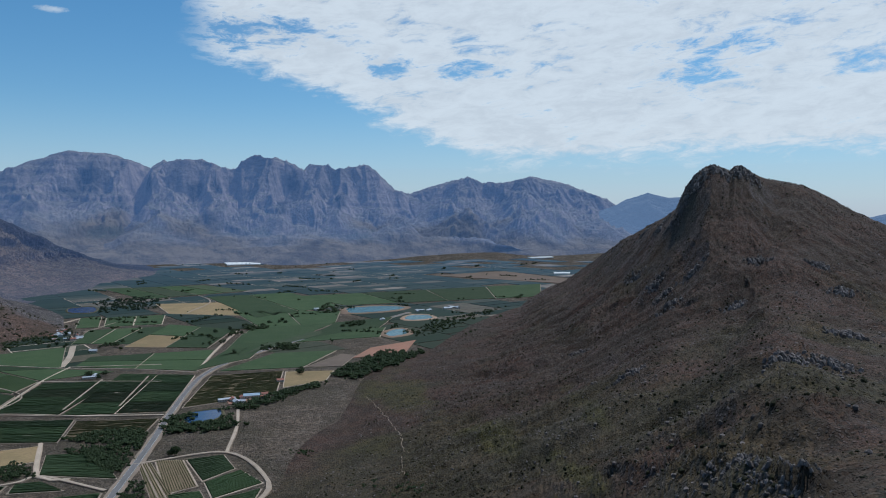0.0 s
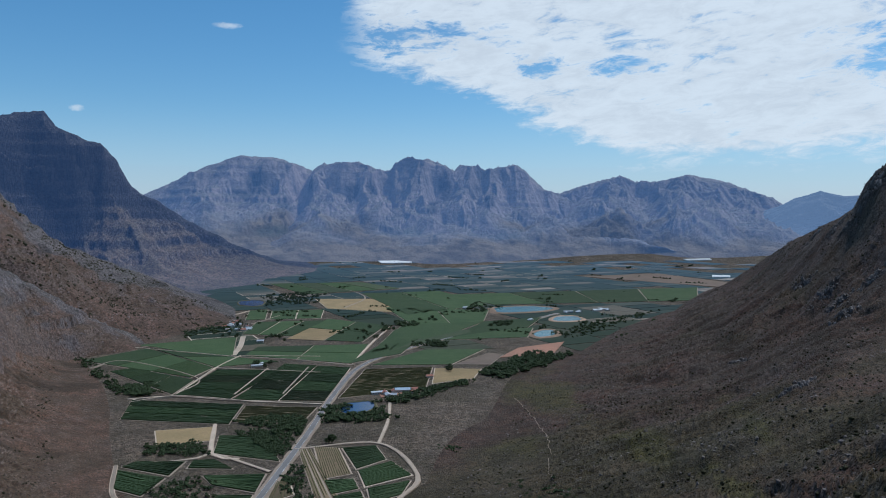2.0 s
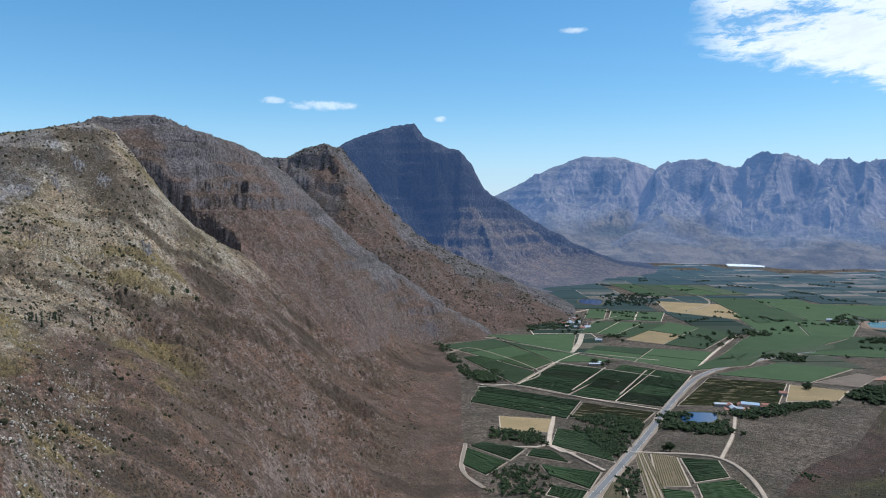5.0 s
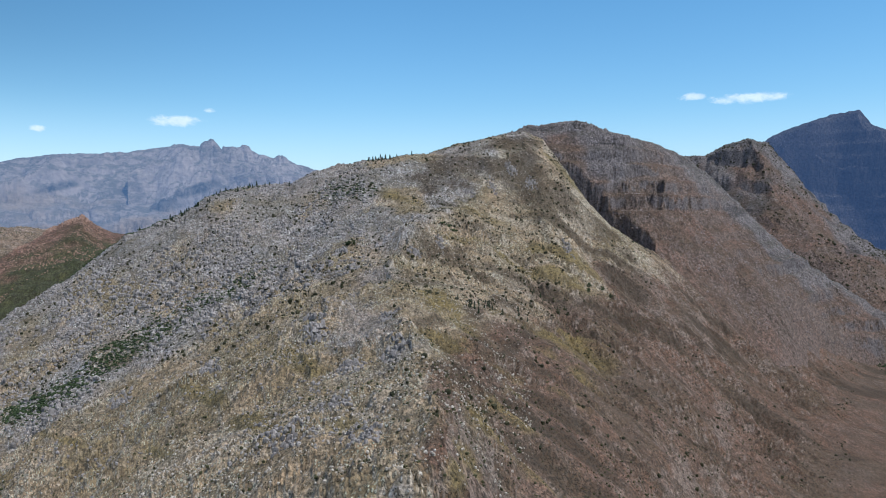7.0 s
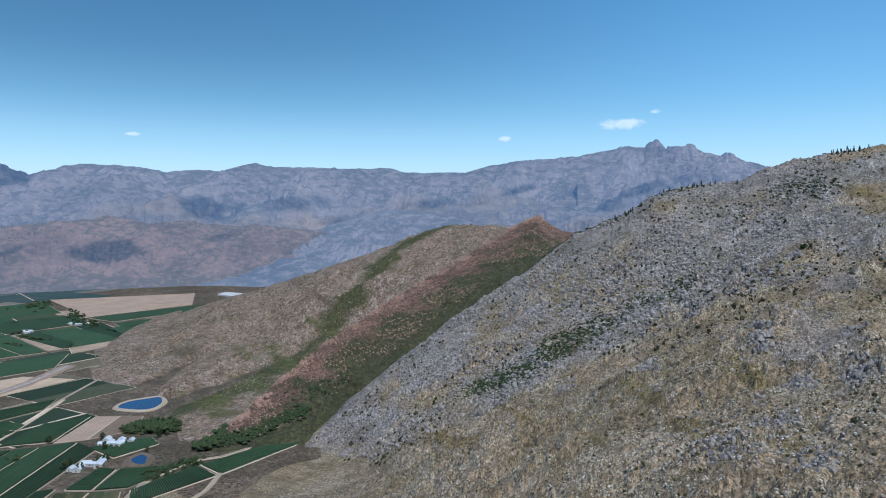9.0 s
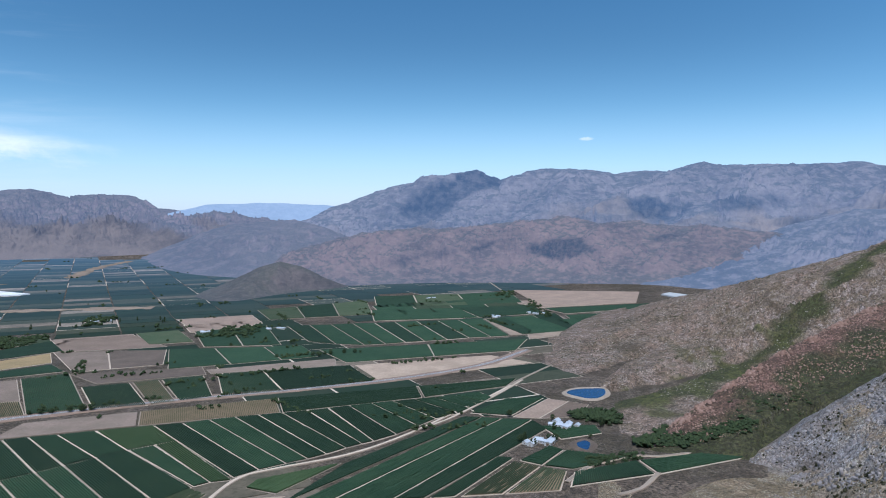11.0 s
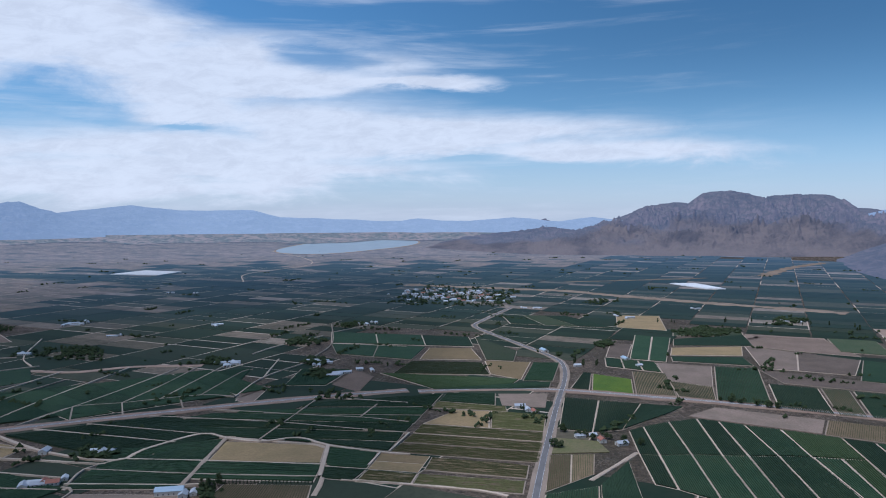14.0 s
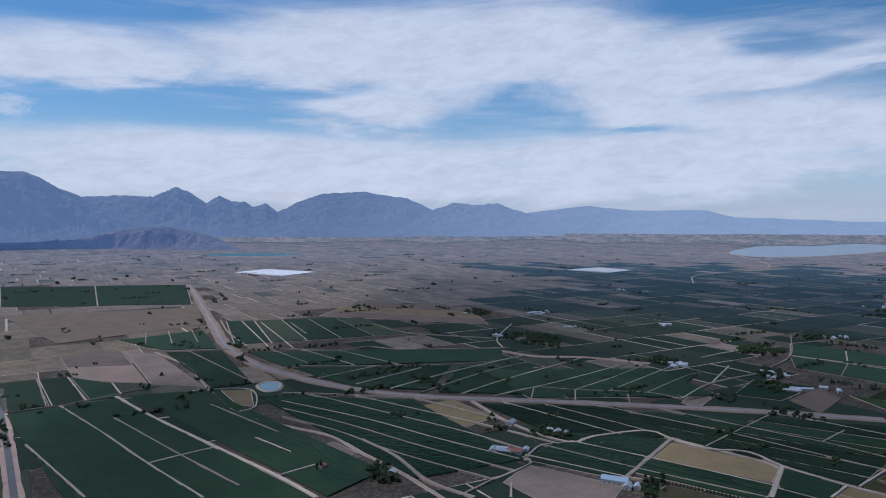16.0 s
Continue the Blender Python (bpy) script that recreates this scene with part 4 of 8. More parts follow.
BROWN_BLOTS = blots([(3.0, -14.2, 3.6, 1.3, 15, 0.8), (-4.5, -17.5, 3.2, 1.3, 25, 0.7), (-10.2, -19.2, 2.4, 1.0, 20, 1.0), (-12.5, -15.6, 3.0, 0.9, 40, 0.6), (-22.4, -6.0, 2.5, 2.0, 0, -0.6), (-9.5, -9.0, 3.0, 1.2, 50, -0.5), (-16.0, -9.0, 2.0, 2.5, 0, -0.55),
                     (-25.0, -13.5, 3.0, 1.5, 0, -0.6), (-27.5, -18.5, 3, 1.5, 0, -0.8), (-20.0, -16.0, 2.5, 0.8, 0, 0.5), (5.5, -17.5, 2.2, 1.0, 0, 0.5)], 60, 88)
# brown hill with twin rocks on its top
crest = [(17.7, 954, -4), (13.4, 1173, -4), (8.7, 1330, -4), (5.6, 1486, -4), (1.1, 1705, -4), (-2.5, 2149, -4), (-6.1, 2511, -4), (-9.6, 3000, 44), (-12.1, 2500, 159), (-13.8, 2100, 230), (-15.9, 1800, 277), (-17.7, 1600, 311), (-18.4, 1500, 356), (-19.1, 1480, 377), (-19.8, 1480, 393), (-20.3, 1480, 396),
         (-21.0, 1480, 389), (-21.5, 1500, 384), (-21.8, 1500, 393), (-22.3, 1500, 393), (-23.5, 1520, 373), (-24.8, 1600, 367), (-26.2, 1650, 362), (-28.0, 1700, 336), (-29.7, 1700, 306), (-31.4, 1700, 281), (-37.0, 1800, 200)]
upper = [(17.7, 940, -4), (13.4, 1145, -4), (8.7, 1277, -4), (3.8, 1330, 10), (-2.5, 1500, 32), (-9.6, 1650, 98), (-13.8, 1500, 176), (-17.9, 1300, 243), (-20.3, 1250, 283), (-25.6, 1280, 274), (-31.4, 1300, 223), (-37.0, 1300, 171)]
middle = [(17.7, 921, -4), (14.7, 1014, -4), (8.7, 1080, -1), (3.8, 1050, 21), (-2.5, 1050, 46), (-9.6, 1050, 90), (-18.0, 950, 160), (-25.7, 900, 187), (-31.5, 900, 181), (-37.1, 850, 173)]
lower = [(17.7, 833, -4), (14.8, 838, -4), (8.7, 770, 18), (3.8, 700, 41), (-2.5, 600, 78), (-9.7, 500, 118), (-18.2, 380, 169), (-23.3, 330, 194), (-31.7, 300, 212), (-37.3, 300, 217)]
near = [(17.9, 430, 66), (3.8, 380, 83), (-9.8, 250, 149), (-23.6, 190, 193), (-37.7, 160, 217)]
mountain("brown_hill", [near, lower, middle, upper, crest, back_rail(crest, 700)], 4, 0.07, (50, 120, 110, 120, 30),
         (13, 150, 7, 60), "dark brown scrub hill with twin rock knobs on top", BROWN_HILL, seed=29, strike=-21, cover=brown_cover, carve=0.035, foot=30, jag=2, crag=(2.6, 12, 22),
         lush=BROWN_BLOTS, lines=[([(-10.0, -20.6), (-13.8, -19.6), (-17.9, -18.6), (-22.8, -17.9), (-26.0, -19.0)], 7, 18), ([(-20.3, 3.4), (-17.0, -2.0), (-13.0, -6.5), (-8.0, -11.0)], 12, 60), ([(-24.8, 1.8), (-24.0, -3.5), (-21.5, -9.0), (-17.0, -14.0)], -10, 60),
                ([(-22.2, 3.0), (-23.0, -3.0), (-25.5, -9.0), (-27.0, -14.0)], 10, 50)])

# red sandstone spur and the green hill behind it
crest = [(132.8, 1397, -4), (130.6, 1613, -4), (127.8, 1850, 15), (123.8, 2050, 39), (120.4, 2100, 77), (117.0, 2100, 108), (113.5, 2100, 146), (110.0, 2150, 183), (106.8, 2200, 227),
         (105.1, 2250, 253), (102.8, 2300, 273), (100.2, 2300, 270), (97.6, 2300, 258), (93.3, 2300, 243), (89.2, 2300, 217)]
upper = [(132.8, 1470, -4), (130.6, 1496, -4), (127.9, 1500, 16), (123.8, 1500, 20), (117.0, 1600, 43), (110.0, 1700, 103), (102.8, 1900, 184), (89.1, 1900, 161)]
foot = [(132.8, 1445, -4), (130.6, 1377, -4), (127.9, 1328, -4), (125.0, 1292, -4), (124.4, 1114, -4), (123.9, 968, -4), (117.1, 1022, -4), (110.0, 1200, -4), (89.0, 1498, -4)]
mountain("scrub_spur", [low_rail(foot, 760), foot, upper, crest, back_rail(crest, 900)], 3, 0.06, (6, 130, 130, 30),
         (26, 110, 8, 70), "grey-brown stony spur running down to the fields", SPUR_HILL, seed=37, strike=-15, cover=spur_cover, carve=0.08, foot=40, jag=6, crag=(6.0, 24, 23),
         lush=blots([(121.4, -14.2, 2.2, 0.8, 35, 1.0), (118.5, -12.8, 2.4, 0.7, 28, 1.0), (115.5, -11.4, 2.4, 0.6, 30, 1.0), (112.0, -9.4, 2.4, 0.5, 33, 0.9), (119.5, -10.2, 2.0, 0.5, 30, 0.4), (124.0, -10.0, 1.6, 0.6, 20, -0.5), (113.0, -6.6, 3.0, 0.5, 30, -0.6)], 50, 89),
         lines=[([(107.5, -6.2), (113.7, -8.9), (119.7, -12.1), (124.6, -14.0)], -16, 30), ([(108.5, -5.0), (113.0, -7.6), (118.6, -10.4), (123.0, -12.5), (125.0, -13.5)], 13, 26), ([(110.5, -3.6), (115.0, -6.2), (119.7, -8.6), (123.4, -10.8), (126.5, -12.6)], -12, 26),
                ([(113.7, -3.0), (117.5, -5.2), (122.1, -7.9), (126.1, -10.2)], 12, 28), ([(119.0, -4.6), (122.5, -6.6), (125.4, -8.4)], -10, 24)])
crest = [(123.1, 939, -4), (122.3, 965, -4), (120.6, 1000, 12), (118.0, 1080, 32), (115.3, 1160, 58), (113.5, 1220, 76), (110.9, 1320, 99), (108.2, 1420, 127), (104.2, 1560, 173),
         (101.9, 1640, 205), (99.3, 1740, 248), (98.2, 1790, 271), (96.9, 1820, 293), (96.3, 1830, 299), (95.5, 1840, 279), (94.4, 1840, 260), (92.9, 1840, 252), (89.2, 1840, 220)]
foot = [(123.1, 932, -4), (120.6, 935, -4), (115.4, 941, -4), (110.9, 1060, 18), (104.1, 1200, 76), (97.5, 1350, 156), (89.1, 1350, 161)]
mountain("red_ridge", [low_rail(foot, 800), foot, crest, [(a, r + 130, z - 45) for a, r, z in crest], back_rail(crest, 500)], 2, 0.05, (6, 150, 40, 20),
         (10, 60, 6, 40), "red sandstone rib with green scrub flank", GREEN_HILL, seed=41, strike=-15, cover=ridge_cover, terrace=(14, 0.5, 0.25), carve=0.07)

# western range and its front hills
crest = [(149.3, 6800, 200), (146.6, 6800, 369), (144.9, 6800, 421), (143.5, 6800, 490), (141.3, 6800, 569), (138.6, 6800, 646), (136.9, 6800, 677), (135.2, 6800, 702), (133.4, 7000, 637),
         (131.7, 7200, 688), (131.2, 7200, 722), (128.0, 7200, 753), (126.5, 7200, 726), (124.5, 7200, 683), (122.4, 7200, 714), (120.8, 7200, 701), (119.5, 7200, 752), (118.2, 7200, 786), (116.9, 7200, 750),
         (113.0, 7200, 749), (108.6, 7200, 757), (106.4, 7200, 712), (102.0, 7200, 716), (99.8, 7200, 792), (95.0, 7000, 824), (92.1, 6800, 858), (90.1, 6600, 880)]
crest_b = [(93.3, 6600, 702), (90.1, 6600, 880), (88.3, 6600, 889), (87.9, 6600, 926), (87.4, 6600, 943), (86.8, 6600, 864), (85.7, 6600, 841), (84.9, 6600, 871), (84.2, 6600, 822),
           (82.9, 6600, 798), (82.3, 6600, 818), (81.3, 6600, 745), (79.8, 6600, 681), (77.4, 6600, 593), (74.1, 6600, 476)]
shoulder = [(149.3, 5800, 125), (138.6, 5600, 174), (131.6, 5600, 219), (127.7, 5500, 264), (119.5, 5400, 304), (106.4, 5400, 325), (90.0, 5300, 383)]
foot = [(149.3, 3917, -4), (131.6, 3604, -4), (127.8, 3459, -4), (106.4, 3236, -4), (89.9, 3387, -4)]
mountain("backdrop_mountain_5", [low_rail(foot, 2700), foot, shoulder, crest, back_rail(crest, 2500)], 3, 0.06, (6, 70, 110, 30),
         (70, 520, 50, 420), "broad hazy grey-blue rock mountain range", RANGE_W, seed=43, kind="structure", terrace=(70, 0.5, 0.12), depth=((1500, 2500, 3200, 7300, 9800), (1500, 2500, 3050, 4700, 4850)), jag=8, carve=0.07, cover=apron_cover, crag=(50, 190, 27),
         lines=[([(136.0, 3.4), (139.0, 1.6), (142.5, -0.2), (146.5, -1.6)], 160, 330), ([(131.0, 3.3), (133.5, 1.2), (137.5, -0.8), (141.0, -2.0)], 150, 300), ([(127.0, 3.4), (128.5, 1.5), (131.0, -0.5), (134.0, -2.0)], 140, 300), ([(118.2, 3.8), (120.0, 2.0), (123.5, 0.2), (127.0, -1.2)], 170, 330),
                ([(112.5, 3.5), (114.5, 1.6), (116.5, 0.0), (120.0, -1.5)], 150, 300), ([(106.5, 3.3), (108.5, 1.6), (112.0, 0.3)], -150, 300), ([(99.5, 3.9), (103.0, 2.2), (107.0, 0.8)], 150, 300), ([(94.5, 4.2), (98.0, 2.6), (101.5, 1.2)], 130, 300)],
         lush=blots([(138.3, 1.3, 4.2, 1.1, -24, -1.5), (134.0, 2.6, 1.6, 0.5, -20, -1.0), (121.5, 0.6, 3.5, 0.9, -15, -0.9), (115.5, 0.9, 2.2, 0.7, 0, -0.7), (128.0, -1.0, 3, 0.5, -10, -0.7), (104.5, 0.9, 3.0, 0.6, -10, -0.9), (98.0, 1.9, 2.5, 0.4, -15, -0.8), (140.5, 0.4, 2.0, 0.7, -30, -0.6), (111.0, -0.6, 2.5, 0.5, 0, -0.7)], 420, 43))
shoulder = [(93.3, 5200, 343), (85.3, 5200, 379), (74.1, 5200, 303)]
foot = [(93.3, 3333, -4), (74.0, 3863, -4)]
mountain("backdrop_mountain_6", [low_rail(foot, 2700), foot, shoulder, crest_b, back_rail(crest_b, 2500)], 3, 0.06, (6, 70, 110, 30),
         (70, 480, 50, 420), "hazy blue-grey rock mountain with a small pointed summit", RANGE_W, seed=47, cover=apron_cover, kind="structure", terrace=(70, 0.5, 0.12), depth=((1500, 2500, 3200, 7300, 9800), (1500, 2500, 3050, 4700, 4850)), jag=8, carve=0.07, crag=(50, 190, 28),
         lines=[([(87.4, 5.2), (89.5, 3.4), (92.5, 1.8)], 150, 300), ([(84.5, 4.4), (86.0, 2.8), (89.0, 1.0)], 130, 280), ([(81.5, 3.4), (83.5, 2.0), (86.0, 0.5)], 120, 260)],
         lush=blots([(88.5, 2.0, 2.4, 0.5, -15, -0.9), (84.5, 1.2, 1.6, 0.4, -10, -0.8), (91.5, 0.8, 2.0, 0.5, 0, -0.8)], 420, 44))
crest = [(135.2, 3331, -4), (132.3, 4300, -30), (127.8, 4400, 15), (123.7, 4500, 49), (118.7, 4500, 132), (114.4, 4500, 200), (110.8, 4500, 286), (108.2, 4500, 342), (105.5, 4500, 324), (102.0, 4500, 269), (97.6, 4500, 166), (93.3, 4500, 66)]
foot = [(135.2, 3280, -4), (127.8, 3240, -4), (115.3, 3062, -4), (93.2, 3122, -4)]
mountain("backdrop_foothill_1", [low_rail(foot, 2500), foot, crest, back_rail(crest, 1500)], 2, 0.07, (6, 110, 30),
         (150, 420, 50, 250), "rounded stony grey foothill in thin haze", RANGE_W, "hill", seed=53, kind="structure", depth=((1500, 2500, 3200, 7300, 9800), (1500, 2500, 3050, 4700, 4850)))
crest = [(158.4, 2608, -4), (156.2, 2900, 7), (154.1, 2950, 43), (152.1, 3000, 90), (150.5, 3000, 115), (148.9, 3000, 93), (147.1, 3000, 46), (144.9, 3107, -4)]
foot = [(158.4, 2574, -4), (154.5, 2567, -4), (150.2, 2791, -4), (144.9, 3033, -4)]
mountain("backdrop_foothill_5", [low_rail(foot, 2300), foot, crest, back_rail(crest, 700)], 2, 0.06, (6, 90, 30),
         (16, 120, 10, 100), "olive scrub-covered foothill beside the fields", OLIVE_FOOTHILL, "hill", seed=59, kind="structure", carve=0.07, foot=15)
crest = [(152.8, 2983, -4), (150.2, 3600, 103), (146.6, 3700, 174), (143.1, 3800, 209), (140.0, 3800, 232), (136.9, 3850, 235), (133.4, 3900, 249), (130.8, 3950, 273), (128.3, 4000, 291), (125.8, 4000, 256), (123.0, 4050, 268), (119.9, 4050, 239), (117.3, 4100, 251), (114.8, 4150, 218), (111.8, 4150, 198), (108.6, 4150, 196), (104.6, 4150, 181), (100.7, 4150, 169)]
foot = [(152.8, 2938, -4), (146.6, 3038, -4), (137.7, 3169, -4), (129.1, 3198, -4), (119.8, 3244, -4), (107.9, 3699, -4), (100.6, 4098, -4)]
mountain("backdrop_foothill_4", [low_rail(foot, 2500), foot, crest, back_rail(crest, 1200)], 2, 0.06, (6, 120, 30),
         (70, 340, 40, 170), "reddish stony foothill below the western range", RANGE_F, "hill", seed=61, kind="structure", carve=0.08, jag=10, crag=(26, 110, 29),
         lines=[([(128.0, -0.2), (131.0, -1.4), (134.5, -2.6), (138.0, -3.8)], 60, 160), ([(133.5, -0.8), (137.0, -2.0), (141.0, -3.4)], 50, 150), ([(140.0, -1.1), (143.0, -2.2), (146.5, -3.6)], 55, 160), ([(122.0, -0.5), (125.0, -1.8), (128.0, -3.6)], 55, 160), ([(116.5, -0.9), (119.0, -2.0), (121.5, -3.5)], 50, 150), ([(146.6, -2.0), (148.5, -3.0), (150.0, -4.2)], 45, 130)],
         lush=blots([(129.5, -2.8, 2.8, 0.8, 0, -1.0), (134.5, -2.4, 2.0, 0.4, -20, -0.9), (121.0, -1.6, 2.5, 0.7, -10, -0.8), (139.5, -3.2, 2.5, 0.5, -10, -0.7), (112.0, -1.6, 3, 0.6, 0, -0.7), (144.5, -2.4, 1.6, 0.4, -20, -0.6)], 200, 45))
crest = [(161.6, 5026, -4), (159.5, 5400, 47), (157.5, 5500, 118), (155.3, 5600, 202), (152.8, 5600, 244), (149.3, 5600, 261), (147.1, 5600, 209), (144.0, 5600, 87), (139.5, 5600, -87)]
foot = [(161.6, 4846, -4), (156.2, 3921, -4), (151.1, 3571, -4), (139.5, 3541, -4)]
mountain("backdrop_foothill_2", [low_rail(foot, 3000), foot, crest, back_rail(crest, 1500)], 2, 0.07, (6, 100, 30),
         (130, 380, 50, 250), "rounded brown foothill in thin haze", RANGE_E, "hill", seed=67, kind="structure", depth=((1500, 2500, 3200, 7300, 9800), (1500, 2500, 3050, 4700, 4850)))
# eastern range beside the lake
crest = [(191.4, 6635, -4), (189.1, 8600, 30), (186.9, 8800, 106), (184.2, 9000, 150), (182.7, 9000, 188), (181.0, 9000, 260), (179.4, 9000, 173), (178.2, 9000, 152), (175.7, 9000, 252), (173.1, 9000, 403),
         (171.3, 9000, 466), (170.3, 9000, 439), (169.2, 9000, 543), (167.4, 9000, 599), (166.1, 9000, 551), (165.0, 9000, 502), (163.8, 9000, 544), (161.2, 9000, 537), (160.1, 9000, 474),
         (159.2, 9000, 377), (157.2, 9000, 349), (155.4, 9000, 383), (152.0, 9000, 321), (146.9, 9000, 240), (141.4, 9000, 47)]
shoulder = [(191.4, 6439, -4), (186.9, 7000, 81), (179.8, 7000, 144), (171.4, 7000, 273), (167.0, 7000, 316), (162.5, 7000, 284), (153.7, 7000, 198), (141.4, 7000, 78)]
foot = [(191.4, 6255, -4), (179.9, 5441, -4), (167.0, 5604, -4), (153.7, 6020, -4), (141.3, 6026, -4)]
mountain("backdrop_mountain_7", [low_rail(foot, 4600), foot, shoulder, crest, back_rail(crest, 2500)], 3, 0.06, (6, 60, 100, 30),
         (170, 560, 70, 420), "hazy brown and blue mountain rising beside the lake", RANGE_E, seed=71, kind="structure", depth=((3000, 4600, 5100, 5800, 6400, 9100, 11700), (2912, 3608, 3733, 3875, 3990, 4760, 4860)), jag=4, cover=apron_cover, carve=0.15)
crest = [(159.0, 16000, 313), (155.9, 16000, 522), (152.0, 16000, 556), (147.0, 16000, 526), (141.4, 16000, 369)]
foot = [(164.0, 11500, -40), (138.0, 11500, -40)]
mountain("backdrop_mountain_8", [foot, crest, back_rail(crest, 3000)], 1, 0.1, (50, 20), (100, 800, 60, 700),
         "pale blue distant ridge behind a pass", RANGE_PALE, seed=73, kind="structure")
# far horizon to the south-east
crest = [(174.8, 17000, 170), (177.3, 17000, 262), (179.8, 17000, 161), (183.4, 17000, 251), (186.9, 17000, 165), (189.1, 17000, 172), (190.9, 17000, 230), (193.6, 17000, 168),
         (192.0, 17000, 176), (197.8, 17000, 217), (201.5, 17000, 251), (203.5, 17000, 412), (208.7, 17000, 402), (212.1, 17000, 507), (216.9, 17000, 353), (220.0, 17000, 50)]
foot = [(173.0, 11000, -40), (222.0, 11000, -40)]
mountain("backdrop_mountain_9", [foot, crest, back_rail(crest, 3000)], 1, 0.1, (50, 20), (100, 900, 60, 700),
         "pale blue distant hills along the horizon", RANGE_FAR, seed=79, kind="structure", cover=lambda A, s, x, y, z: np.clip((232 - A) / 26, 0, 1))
crest = [(213.8, 14500, 145), (216.9, 14500, 345), (219.1, 14500, 536), (220.9, 14500, 491), (222.4, 14500, 559), (224.2, 14500, 401), (226.2, 14500, 626), (227.8, 14500, 703), (229.5, 14500, 769), (232.6, 14500, 722),
         (234.5, 14500, 565), (236.2, 14500, 355), (237.1, 14500, 519), (238.1, 14500, 463), (238.7, 14500, 571), (239.5, 14500, 548), (240.4, 14500, 665), (241.4, 14500, 525), (242.4, 14500, 714), (243.5, 14500, 817), (245.1, 14500, 655),
         (247.7, 14500, 658), (251.3, 14500, 608)]
foot = [(212.0, 9500, -40), (255.0, 9500, -40)]
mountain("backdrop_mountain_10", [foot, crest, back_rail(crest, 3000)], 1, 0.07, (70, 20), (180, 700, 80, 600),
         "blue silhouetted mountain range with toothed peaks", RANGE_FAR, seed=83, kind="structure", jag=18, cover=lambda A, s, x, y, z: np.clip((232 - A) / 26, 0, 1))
crest = [(245.9, 10500, 157), (248.1, 10500, 381), (249.9, 10500, 540), (251.3, 10500, 645), (252.3, 10500, 777), (253.3, 10500, 849), (254.6, 10500, 849), (256.5, 10500, 851), (259.5, 10500, 766)]
foot = [(243.0, 7600, -40), (263.0, 7600, -40)]
mountain("backdrop_mountain_11", [foot, crest, back_rail(crest, 3000)], 1, 0.07, (70, 20), (180, 600, 80, 500),
         "large dark blue mountain in haze", RANGE_FAR, seed=89, kind="structure")
crest = [(238.8, 6563, -4), (240.6, 7000, 77), (242.4, 7200, 147), (244.4, 7200, 191), (247.4, 7200, 167), (250.3, 7200, 81), (254.7, 7200, 66), (259.7, 7200, 79)]
foot = [(238.8, 6354, -4), (247.8, 6950, -4), (259.7, 7852, -4)]
mountain("backdrop_foothill_3", [foot, crest, back_rail(crest, 1500)], 1, 0.08, (60, 20), (70, 400, 40, 300),
         "low dark hill in blue haze beyond the plain", RANGE_N, "hill", seed=97, kind="structure")


# the far plain beyond the last fields, its haze put in as bluish emission
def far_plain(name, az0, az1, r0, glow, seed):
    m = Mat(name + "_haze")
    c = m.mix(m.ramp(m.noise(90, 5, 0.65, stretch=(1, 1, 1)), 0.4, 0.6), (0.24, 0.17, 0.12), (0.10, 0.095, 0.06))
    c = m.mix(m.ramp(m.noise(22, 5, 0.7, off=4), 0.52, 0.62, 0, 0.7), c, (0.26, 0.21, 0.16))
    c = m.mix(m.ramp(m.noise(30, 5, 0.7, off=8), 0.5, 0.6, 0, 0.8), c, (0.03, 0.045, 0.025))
    az, rr = np.arange(az0, az1, 0.5), np.geomspace(r0, 15500, 60)
    A, Rr = np.meshgrid(az, rr, indexing="ij")
    Rr = Rr * (1 + 0.10 * fbm(A / 6, 0 * A, 4, seed) * (Rr < r0 * 1.5))
    x, y = polar(A, Rr)
    me = mesh_from(name, squeeze(np.stack([x, y, 3 + 0.0006 * Rr], -1)), grid_faces(len(az), len(rr))[:, ::-1], True)
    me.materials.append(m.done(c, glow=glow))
    tagged(new(name, me), "hazy brown and green plain near the horizon", "plain", kind="structure")


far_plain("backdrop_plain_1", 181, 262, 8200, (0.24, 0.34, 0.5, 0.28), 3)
# ---- fields ----
def field_mat(name, a, b, size=14.0, line=0.0):
    m = Mat(name)
    info = m.node("ShaderNodeObjectInfo")
    c = m.mix(m.ramp(m.noise(size * 4, 5, 0.65), 0.35, 0.65), a, b)
    c = m.mix(m.ramp(m.noise(size / 6, 4, 0.7, off=3), 0.35, 0.7, 0, 0.55), c, tuple(v * 0.5 for v in a))
    hsv = m.node("ShaderNodeHueSaturation")
    m.link(m.ramp(info.outputs["Random"], 0, 1, 0.7, 1.35), hsv.inputs["Value"])
    m.link(c, hsv.inputs["Color"])
    m.bump(m.noise(size / 8, 4, 0.7), 0.5, 0.8)
    return m.done(hsv.outputs[0])


